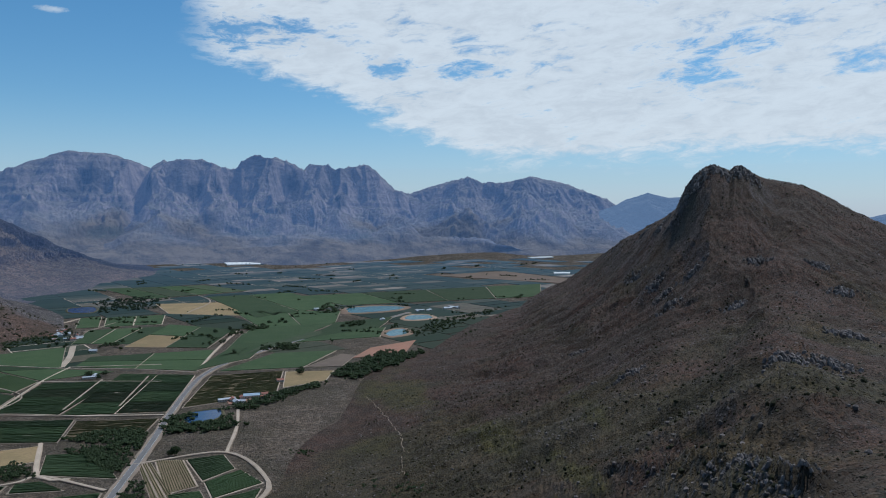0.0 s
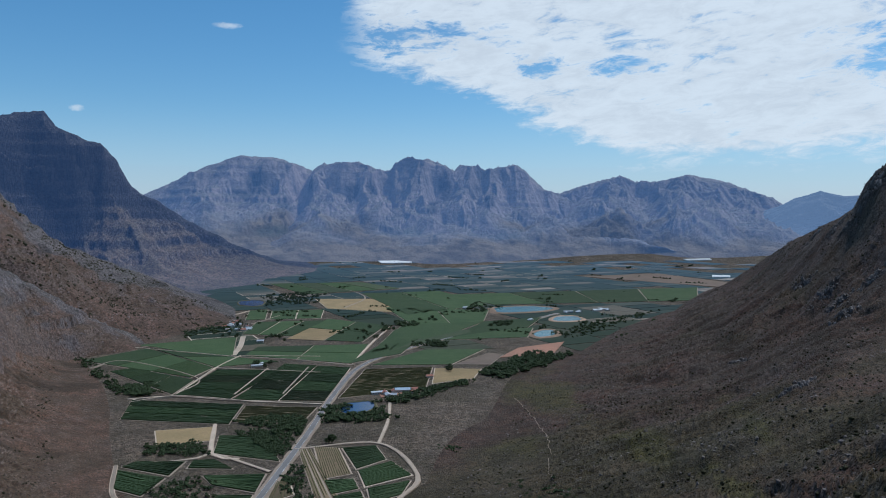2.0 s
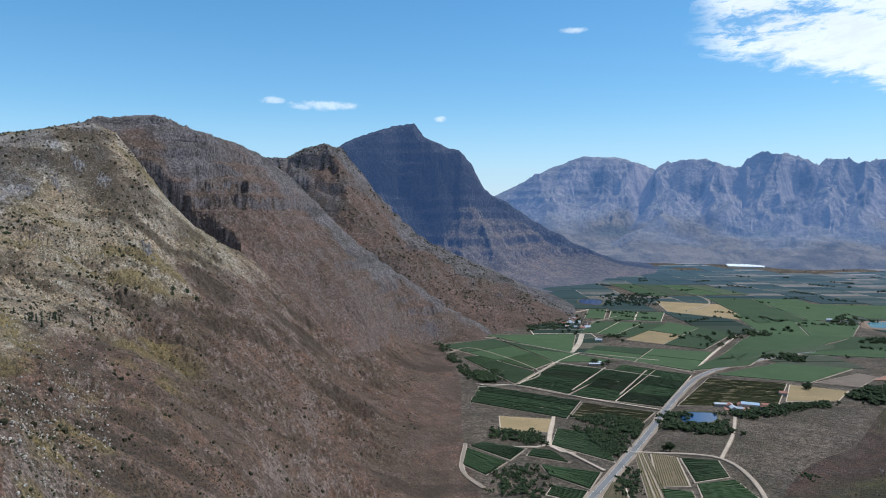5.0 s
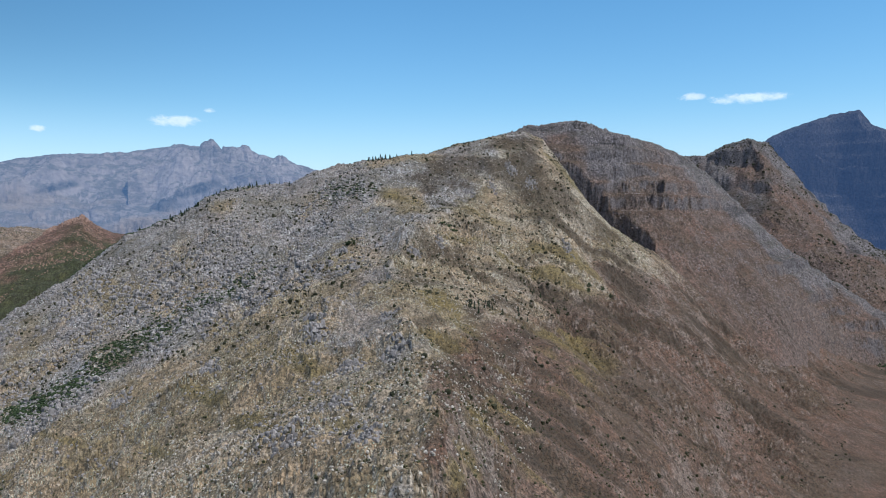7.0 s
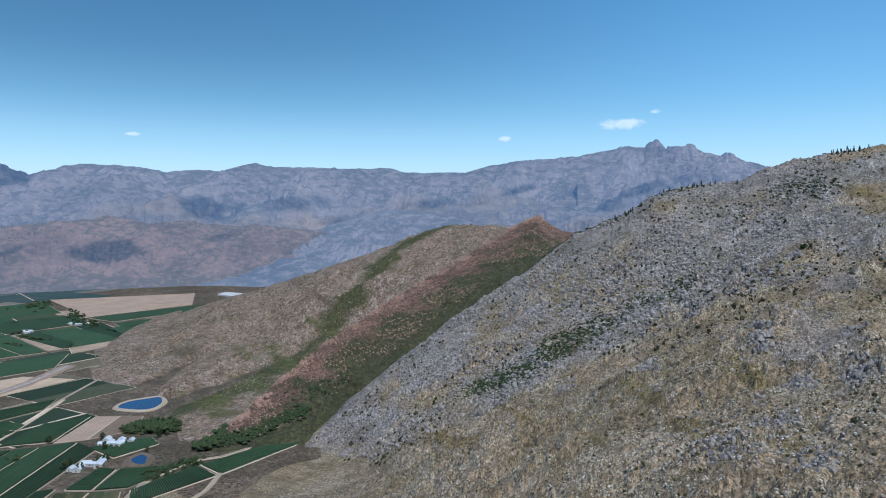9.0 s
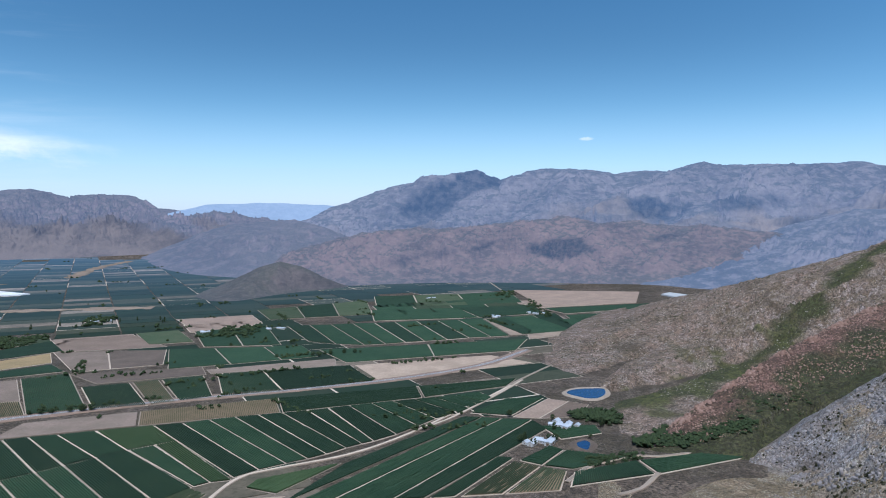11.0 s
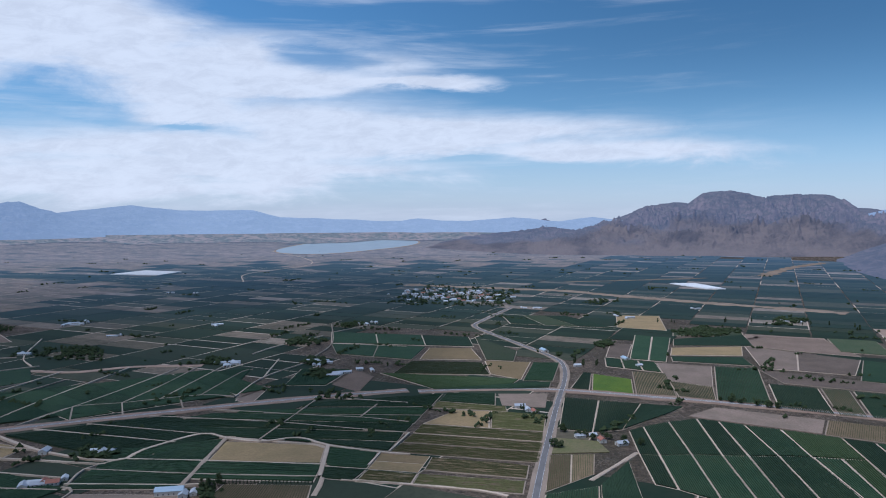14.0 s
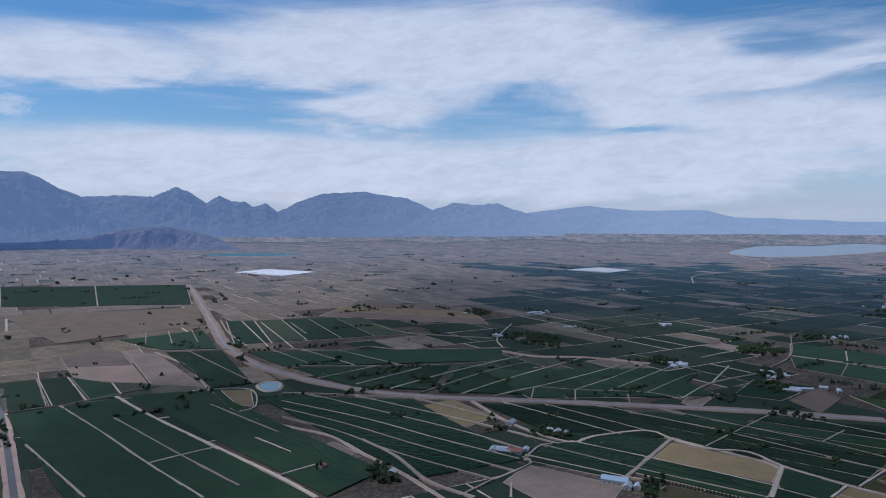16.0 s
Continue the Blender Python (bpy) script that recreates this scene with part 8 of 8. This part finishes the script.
def house(length, width, height, rise, roof, label, category="house", panes=3):
    root = new("farmhouse" if category == "house" else "farm_shed")
    L2, W2 = length / 2, width / 2
    walls = [([(-L2, -W2, -0.5), (L2, -W2, -0.5), (L2, W2, -0.5), (-L2, W2, -0.5), (-L2, -W2, height), (L2, -W2, height), (L2, W2, height), (-L2, W2, height), (-L2, 0, height + rise), (L2, 0, height + rise)],
              [(0, 1, 5, 4), (2, 3, 7, 6)]), ([(-L2, -W2, -0.5), (-L2, W2, -0.5), (-L2, W2, height), (-L2, 0, height + rise), (-L2, -W2, height)], [(4, 3, 2, 1, 0)]),
             ([(L2, -W2, -0.5), (L2, W2, -0.5), (L2, W2, height), (L2, 0, height + rise), (L2, -W2, height)], [(0, 1, 2, 3, 4)])]
    new("wall", join("wall", walls, WALL_WHITE)).parent = root
    e, o = 0.5, 0.45
    slope = rise / W2
    pieces = []
    for s in (-1, 1):
        y1, z1 = s * (W2 + e), height - e * slope
        lo = [(-L2 - o, 0, height + rise), (L2 + o, 0, height + rise), (L2 + o, y1, z1), (-L2 - o, y1, z1)]
        co = [(x, y, z + 0.03) for x, y, z in lo] + [(x, y, z + 0.2) for x, y, z in lo]
        pieces.append((co, [(0, 1, 2, 3), (7, 6, 5, 4), (0, 4, 5, 1), (1, 5, 6, 2), (2, 6, 7, 3), (3, 7, 4, 0)]))
    new("roof", join("roof", pieces, roof)).parent = root
    for k in range(panes):
        x = -L2 + length * (k + 0.7) / (panes + 0.4)
        for s in (-1, 1):
            y = s * (W2 + 0.02)
            new("window", join("window", [box(x - 0.6, x + 0.6, y - 0.04, y + 0.04, 1.0, 2.2)], GLASS_DARK)).parent = root
    wd = 1.0 if category == "house" else 3.2
    new("door", join("door", [box(L2 - 0.02, L2 + 0.06, -wd / 2, wd / 2, 0, 2.1 if category == "house" else 3.0)], DOOR_WOOD)).parent = root
    return tagged(root, label, category, "farm buildings")


HOUSE = {
    "w": house(13, 8, 3.0, 2.2, ROOF_WHITE, "white-walled farmhouse with a pale sheet roof"),
    "g": house(15, 9, 3.0, 2.4, ROOF_GREY, "white-walled farmhouse with a grey sheet roof"),
    "r": house(12, 8, 3.0, 2.3, ROOF_RED, "white-walled cottage with a red-brown roof"),
    "s": house(26, 12, 4.6, 2.6, ROOF_BLUE, "large farm shed with a blue-grey sheet roof", "shed", 5),
    "l": house(26, 8, 3.4, 1.4, ROOF_WHITE, "long low farm shed with a white roof", "shed", 6),
}


def houses(kinds, spots, spread=0.0, count=1, size=1.0):
    k = 0
    for x, y in spots:
        for _ in range(count):
            a, q = rng.uniform(0, 6.28), spread * rng.random() ** 0.5
            kind = kinds[k % len(kinds)]
            k += 1
            place(HOUSE[kind], x + math.cos(a) * q, y + math.sin(a) * q, 0.6 + lift((x, y)), rng.choice((0.3, 1.87, 0.45, 2.0)) + rng.uniform(-0.1, 0.1), size * rng.uniform(0.85, 1.15))


houses("gwgr", [(-34, -984), (-50, -991), (-86, -960), (-62, -969)], 2)
houses("sgw", [(409, -713), (392, -709), (382, -717)], 2)
houses("gwr", [(56, -1125), (42, -1109), (31, -1099)], 3)
houses("ws", [(-45, -1453), (28, -1599), (-161, -1469), (-142, -1537)], 4)
houses("wlw", [(-811, -646), (-810, -632), (-822, -628), (-817, -660), (-731, -608), (-733, -622), (-711, -624)], 3)
houses("wlwlw", [(-803, -651), (-805, -640), (-819, -638), (-739, -606), (-714, -617)], 3)
houses("gwr", [(581, -709), (569, -711), (559, -716), (566, -827), (551, -829)], 5)
houses("wgr", [(574, -708), (563, -712), (552, -720), (548, -733), (638, -819)], 4)
houses("wgr", [(614, -560), (613, -549), (685, -513), (570, -827), (560, -826)], 4)
houses("wlgr", [(-644, 1336), (-649, 1322), (-768, 1580), (-294, 1298), (-330, 1146), (-349, 1159), (-322, 1153), (-296, 1180)], 3)
houses("rrsr", [(-339, 1158), (-328, 1173), (-315, 1181), (-297, 1194)], 2)
houses("wgrw", [(-958, 1807), (-969, 1862), (-959, 1783), (-890, 1744), (-902, 1718), (-926, 1797)], 24, 4)
houses("wlwg", [(-66, 2243), (-35, 2268), (3, 2308), (27, 2344), (50, 2327), (-410, 2283), (-169, 2061)], 15, 2)
houses("wl", [(656, -1366), (633, -1369), (485, -1421), (464, -1413), (411, -1300), (526, -1921), (503, -1957), (910, -1831), (1306, -1799), (1296, -1833), (1323, -1776), (97, -2329), (43, -2337)], 15, 2, 0.95)
houses("wgrwg", [(556, -2675), (533, -2781), (462, -2632), (453, -2836), (380, -2645), (351, -2747), (302, -2695), (269, -2801), (212, -2634), (467, -2540), (382, -2519), (301, -2514), (223, -2526)], 70, 9, 1.05)
houses("wl", [(-632, -2173), (-656, -2133), (-174, -2189), (-201, -2153), (74, -2331), (-431, -2389), (-1712, -1954), (-1539, -1462), (-1667, -1461), (-1683, -1418), (-791, -1760), (-941, -1689)], 20, 2, 0.95)
houses("wl", [(1321, -1791), (1281, -1794), (904, -1841), (648, -1346), (636, -1372), (1133, -1396), (1077, -1637), (470, -1391), (407, -1318), (362, -1349), (509, -1929), (1457, -2575), (1371, -2597), (1471, -1648)], 15, 2, 0.95)


def rubble(name, area, count, low, high, material, label, seed, bushy=False):
    """Loose stones or low bushes strewn over part of a mountain, thicker in patches, joined into one object."""
    r = np.random.RandomState(seed)
    A, s, x, y, z = RELIEF[area[0]]
    a0, a1, s0, s1 = area[1:]
    i0, i1 = np.searchsorted(A, a0), np.searchsorted(A, a1)
    j0, j1 = np.searchsorted(s, s0), np.searchsorted(s, s1)
    n = count * 5
    rr = np.hypot(x[i0:i1, j0:j1], y[i0:i1, j0:j1])
    area_of = np.abs(np.gradient(rr, axis=1)) * rr ** 0.6
    pick = r.choice(area_of.size, n, p=(area_of / area_of.sum()).ravel())
    i, j = i0 + pick // area_of.shape[1], j0 + pick % area_of.shape[1]
    px, py, pz = x[i, j], y[i, j], z[i, j]
    dense = fbm(px / 55, py / 55, 4, seed)
    ok = (dense + r.uniform(-0.35, 0.35, n) > 0.05) & (pz > 3)
    px, py, pz = px[ok][:count] + r.uniform(-2, 2, min(count, ok.sum())), py[ok][:count] + r.uniform(-2, 2, min(count, ok.sum())), pz[ok][:count]
    n = len(px)
    size = low + (high - low) * r.rand(n) ** 3
    k = 5
    t = r.rand(n, 1) * 6.28 + np.arange(k) * 2 * np.pi / k
    rad = size[:, None] * r.uniform(0.6, 1.25, (n, k))
    ring = np.stack([px[:, None] + np.cos(t) * rad, py[:, None] + np.sin(t) * rad, pz[:, None] + size[:, None] * r.uniform(0.0, 0.45, (n, k))], -1)
    top = np.stack([px + r.uniform(-.3, .3, n) * size, py + r.uniform(-.3, .3, n) * size, pz + size * r.uniform(0.55, 1.1, n)], -1)[:, None]
    foot = ring.copy()
    foot[..., 2] = pz[:, None] - size[:, None] * 0.8
    co = np.concatenate([foot, ring, top], 1)
    base = (np.arange(n) * (2 * k + 1))[:, None]
    tri = []
    for q in range(k):
        w = (q + 1) % k
        tri += [(q, w, k + w), (q, k + w, k + q), (k + q, k + w, 2 * k)]
    faces = (base[:, :, None] + np.array(tri)[None]).reshape(-1, 3)
    me = mesh_from(name, squeeze(co), faces)
    me.materials.append(material)
    tagged(new(name, me), label, "scrub" if bushy else "stones", kind="stuff")


def stone_mat(name, a, b):
    m = Mat(name)
    c = m.mix(m.island, a, b)
    c = m.mix(m.ramp(m.noise(1.0, 4, 0.7), 0.4, 0.7, 0, 0.5), c, tuple(v * 0.5 for v in a))
    m.bump(m.noise(0.6, 4, 0.7), 0.6, 0.3)
    return m.done(c)


PALE_STONE = stone_mat("pale_sandstone", (0.34, 0.29, 0.235), (0.58, 0.51, 0.43))
DARK_STONE = stone_mat("weathered_rock", (0.17, 0.15, 0.14), (0.33, 0.29, 0.265))
HILL_STONE = stone_mat("dark_hill_rock", (0.12, 0.1, 0.088), (0.25, 0.212, 0.188))
MOUNTAIN_STONE = stone_mat("brown_mountain_rock", (0.19, 0.145, 0.13), (0.31, 0.25, 0.225))
SCRUB_DARK = leaf_mat("dark_scrub", (0.03, 0.03, 0.014), (0.055, 0.05, 0.024))
RED_STONE = stone_mat("red_sandstone", (0.24, 0.14, 0.10), (0.38, 0.25, 0.19))
rubble("loose_stones", ("stony_mountain", 63, 132, 0.6, 3.95), 60000, 0.16, 0.75, PALE_STONE, "pale loose sandstone stones on the slope", 3)
rubble("loose_stones", ("stony_mountain", 74, 125, 1.0, 4.0), 14000, 0.3, 1.3, DARK_STONE, "grey weathered boulders on the slope", 4)
rubble("low_scrub", ("stony_mountain", 45, 132, 0.6, 3.95), 20000, 0.3, 0.9, SCRUB, "low olive scrub on the stony slope", 5, True)
rubble("loose_stones", ("stony_mountain", 76, 122, 2.3, 3.95), 14000, 0.9, 3.2, DARK_STONE, "grey boulders and ledges on the scree", 14)
rubble("low_scrub", ("stony_mountain", 60, 120, 2.0, 3.97), 5000, 0.8, 2.4, SCRUB_DARK, "dark bushes dotted over the scree", 15, True)
rubble("low_scrub", ("stony_mountain", 40, 74, 1.0, 3.97), 2200, 0.7, 2.0, SCRUB_DARK, "dark bushes dotted over the brown slope", 16, True)
rubble("low_scrub", ("ledged_mountain", 28, 58, 1.1, 3.0), 4000, 1.5, 4.0, SCRUB_DARK, "dark bushes on the mountainside", 17, True)
rubble("loose_stones", ("brown_hill", -45, 12, 0.6, 4.0), 11000, 0.4, 1.7, HILL_STONE, "grey boulders on the brown hill", 6)
rubble("low_scrub", ("brown_hill", -45, 16, 0.6, 4.0), 14000, 0.4, 1.8, SCRUB_DARK, "low dark scrub on the brown hill", 7, True)
rubble("loose_stones", ("red_ridge", 95, 130, 1.3, 2.3), 7000, 0.5, 2.0, RED_STONE, "red sandstone blocks on the ridge", 8)
rubble("loose_stones", ("scrub_spur", 90, 140, 1.2, 3.0), 8000, 0.4, 1.3, PALE_STONE, "pale stones on the spur", 9)
rubble("low_scrub", ("scrub_spur", 90, 140, 1.2, 3.0), 6000, 0.7, 2.2, SCRUB, "olive scrub on the spur", 10, True)
rubble("loose_stones", ("ledged_mountain", 20, 60, 1.2, 3.0), 5000, 0.6, 2.4, MOUNTAIN_STONE, "grey rock blocks on the mountainside", 11)
rubble("loose_stones", ("summit_mountain", 25, 75, 1.2, 3.0), 7000, 0.5, 2.2, MOUNTAIN_STONE, "grey rock blocks below the summit", 12)


def slope_point(name, az, el):
    """The place on a mountain that lies at an azimuth and an elevation from the camera's spot; the nearest one."""
    A, s, x, y, z = RELIEF[name]
    i = int(np.clip(np.searchsorted(A, az), 0, len(A) - 1))
    e = np.degrees(np.arctan2(z[i] - H, np.hypot(x[i], y[i])))
    hit = np.nonzero(e >= el)[0]
    j = int(hit[0]) if len(hit) else int(np.argmax(e))
    return float(x[i, j]), float(y[i, j]), float(z[i, j])


def outcrop(name, spots, size, n, material, label, seed):
    """Crags: heaps of angular blocks that stand out of a slope, each heap a thing."""
    r = random.Random(seed)
    for az, el in spots:
        cx, cy, cz = slope_point(name, az, el)
        pieces = []
        lean = r.uniform(0, 6.28)
        for _ in range(n):
            a, q = r.uniform(0, 6.28), size * r.random() ** 0.7
            s = size * r.uniform(0.08, 0.26) * (1.15 - 0.6 * q / size)
            s = min(s, 0.0035 * math.hypot(cx, cy))
            px, py = cx + math.cos(a) * q * 1.5, cy + math.sin(a) * q
            pz = surface(name, math.degrees(math.atan2(-px, py)) % 360 if az > 0 else math.degrees(math.atan2(-px, py)), math.hypot(px, py))
            if abs(pz - cz) > size * 2:
                continue
            m = Matrix.Translation((px, py, pz + s * 0.25)) @ Euler((r.uniform(-0.5, 0.5), r.uniform(-0.5, 0.5), lean + r.uniform(-0.5, 0.5))).to_matrix().to_4x4()
            co, faces = [], []
            for kz, w in ((-1.3, 1.15), (0.1, 1.0), (0.95, 0.62)):
                for k in range(6):
                    t = k * 1.0472
                    co.append(tuple(m @ Vector((math.cos(t) * s * w * r.uniform(0.75, 1.2), math.sin(t) * s * 0.8 * w * r.uniform(0.75, 1.2), kz * s * r.uniform(0.85, 1.15)))))
            for ring in (0, 6):
                for k in range(6):
                    e = (k + 1) % 6
                    faces.append((ring + k, ring + e, ring + 6 + e, ring + 6 + k))
            faces.append(tuple(range(12, 18)))
            pieces.append((co, faces))
        if pieces:
            me = join("rock_outcrop", pieces, material)
            v = np.array([p.co for p in me.vertices])
            me.vertices.foreach_set("co", squeeze(v).astype(np.float32).ravel())
            tagged(new("rock_outcrop", me), label, "rock", "rock outcrops", "stuff")


outcrop("brown_hill", [(-14.89, -4.90), (-17.51, -0.55), (-23.42, -3.43), (-22.15, -6.76), (-28.86, -5.42), (-17.39, -6.75), (-14.43, -12.17), (-16.35, -5.08), (-13.60, -2.29), (-17.18, -5.91), (-29.26, -8.11), (-10.69, -10.63), (-27.43, -3.52), (-25.78, -10.35), (-28.28, -10.51), (-19.17, -4.16)], 15, 60, HILL_STONE, "dark grey rock outcrop on the brown hill", 3)
outcrop("brown_hill", [(-18.87, 2.14), (-19.85, 3.04), (-20.43, 3.36), (-19.38, 2.55), (-18.49, 1.31), (-22.16, 3.20), (-22.74, 2.98), (-21.60, 2.93), (-18.22, 0.55), (-16.70, -0.89), (-15.47, -1.46)], 16, 70, HILL_STONE, "dark craggy summit rocks", 5)
outcrop("brown_hill", [(-23.32, -18.01), (-24.09, -18.48), (-21.78, -18.20), (-25.58, -18.46), (-20.21, -19.15), (-26.33, -19.09), (-22.54, -17.53)], 6, 40, HILL_STONE, "stony outcrop on the ridge", 6)
outcrop("stony_mountain", [(72.09, -3.07), (76.38, -17.12), (74.11, -7.93), (79.85, -8.71), (77.24, -11.81), (60.15, -2.59), (66.10, 2.26), (63.02, 2.47), (64.56, 3.57), (67.87, 1.82), (73.68, -10.57), (83.38, -16.98), (81.66, -16.68), (78.58, -14.75), (70.09, -2.18)], 9, 60, DARK_STONE, "grey stony outcrop on the slope", 7)
outcrop("stony_mountain", [(79.92, -8.66), (87.81, -11.66), (94.01, -13.29), (98.35, -13.47), (85.62, -1.61), (82.25, -0.77), (89.95, -3.79), (93.23, -6.87), (97.53, -6.10), (108.18, -15.75), (111.34, -18.22), (77.95, -3.07), (84.00, -6.51), (102.79, -11.87), (88.68, -7.55)], 11, 60, DARK_STONE, "grey broken crag on the scree slope", 8)
outcrop("red_ridge", [(96.28, -0.13), (97.14, -0.48), (98.22, -1.01), (100.18, -2.25), (101.94, -3.41), (103.71, -4.49), (105.49, -5.43), (107.28, -6.50), (109.07, -7.60), (110.86, -8.73), (112.65, -9.89), (114.43, -11.16), (116.20, -12.52), (117.95, -14.02), (119.48, -15.20)], 16, 50, RED_STONE, "red sandstone crag along the ridge", 9)


def bush_band(name, line, width, n, size, label, seed):
    """Bushes along a gully of a mountain, joined."""
    r = random.Random(seed)
    P = [slope_point(name, *p) for p in line]
    blobs = []
    for _ in range(n):
        k = r.randrange(len(P) - 1)
        t = r.random()
        x = P[k][0] + (P[k + 1][0] - P[k][0]) * t + r.gauss(0, width)
        y = P[k][1] + (P[k + 1][1] - P[k][1]) * t + r.gauss(0, width)
        z = surface(name, math.degrees(math.atan2(-x, y)), math.hypot(x, y)) if x < 0 and y > 0 or RELIEF[name][0].min() < 0 else surface(name, math.degrees(math.atan2(-x, y)) % 360, math.hypot(x, y))
        s = size * r.uniform(0.5, 1.3)
        for _ in range(5):
            q = s * r.uniform(0.35, 0.7)
            blobs.append(((x + r.gauss(0, 0.5) * s, y + r.gauss(0, 0.5) * s, z + q * r.uniform(0.2, 0.9)), (q, q, q * 0.8)))
    co, faces = clump_mesh("bush", blobs, seed)
    me = mesh_from("bushes", squeeze(co), faces)
    me.materials.append(LEAF)
    tagged(new("bushes", me), label, "bushes", kind="stuff")


bush_band("stony_mountain", [(84.04, -4.47), (88.29, -6.70), (91.95, -8.96), (94.90, -10.36), (97.48, -12.16), (99.23, -13.50), (101.01, -13.12)], 15, 2600, 1.7, "dark green bushes along a stony gully", 3)
bush_band("stony_mountain", [(78.75, 1.99), (77.39, 1.77), (76.06, 1.56)], 14, 300, 1.8, "dark bushes below the crest", 4)
bush_band("stony_mountain", [(70.09, -0.84), (69.20, -1.07)], 4, 14, 2.6, "dark green bushes on the spine", 5)
bush_band("brown_hill", [(11.33, -17.93), (10.68, -18.17), (13.48, -17.39), (13.04, -17.01)], 8, 40, 2.5, "dark bushes low on the brown hill", 6)
bush_band("brown_hill", [(4.25, -21.06), (1.09, -20.71), (7.39, -20.56)], 8, 40, 2.2, "dark bushes low on the brown hill", 7)
bush_band("red_ridge", [(122.3, -17.1), (120.6, -16.7), (118.5, -16.3), (116.4, -15.6), (114.6, -14.9)], 7, 330, 3.6, "dark green gum trees along the foot of the red ridge", 12)
bush_band("red_ridge", [(115.33, -13.92), (112.66, -13.14), (109.97, -11.89)], 12, 60, 2.5, "dark bushes below the red ridge", 8)
bush_band("stony_mountain", [(97.13, -1.27), (93.30, -0.60), (90.02, 0.89), (86.84, 1.71), (84.54, 2.09)], 9, 520, 1.8, "dark bushes on the crest", 9)


def path_on(name, line, width, label):
    P = np.array([slope_point(name, *p) for p in line])
    pts = curve_points(P[:, :2], 3.0)
    k = np.arange(len(pts)) / 4.0
    pts = pts + np.stack([fbm(k, 0 * k, 3, 5), fbm(k, 0 * k + 9, 3, 6)], 1) * 3.0
    d = np.gradient(pts, axis=0)
    d /= np.linalg.norm(d, axis=1)[:, None] + 1e-9
    side = np.stack([-d[:, 1], d[:, 0]], 1)
    co = []
    for p, s in zip(pts, side):
        for o in (-0.5, 0.5):
            q = p + s * o * width
            a = math.degrees(math.atan2(-q[0], q[1]))
            co.append((q[0], q[1], surface(name, a, math.hypot(*q)) + 0.5))
    me = mesh_from("footpath", squeeze(co), grid_faces(len(pts), 2))
    me.materials.append(VERGE)
    tagged(new("footpath", me), label, "path", kind="structure")


path_on("brown_hill", [(6.01, -14.11), (5.21, -14.93), (4.23, -16.05), (3.52, -16.90), (3.25, -17.82), (2.80, -18.37)], 0.5, "worn pale footpath up the hillside")
path_on("brown_hill", [(3.25, -18.57), (3.25, -19.31), (3.03, -20.08)], 0.5, "worn pale footpath up the hillside")


def scattered_trees(name, az0, az1, r0, r1, clusters, seed, label):
    """Lone trees, garden clumps and short windbreaks far out on the plain, joined."""
    r = random.Random(seed)
    blobs = []
    for _ in range(clusters):
        a, d = radians(r.uniform(az0, az1)), r0 * (r1 / r0) ** r.random()
        x, y = -math.sin(a) * d, math.cos(a) * d
        turn, n = radians(-16 + r.choice((0, 90)) + r.gauss(0, 8)), r.choice((1, 1, 2, 4, 6, 10, 14))
        for k in range(n):
            px = x + math.cos(turn) * k * 8 + r.gauss(0, 4)
            py = y + math.sin(turn) * k * 8 + r.gauss(0, 4)
            s = r.uniform(3.5, 8.0)
            for _ in range(4):
                q = r.uniform(0.3, 0.55) * s
                blobs.append(((px + r.gauss(0, 0.3) * s, py + r.gauss(0, 0.3) * s, s * r.uniform(0.3, 0.95)), (q, q, q)))
    co, faces = clump_mesh(name, blobs, seed)
    me = mesh_from(name, squeeze(co), faces)
    me.materials.append(LEAF)
    tagged(new(name, me), label, "trees", kind="stuff")


scattered_trees("plain_trees", 133, 258, 1000, 6000, 520, 5, "dark trees and windbreaks scattered over the plain")
scattered_trees("valley_trees", -8, 27, 1700, 5000, 130, 6, "dark trees scattered along the valley fields")
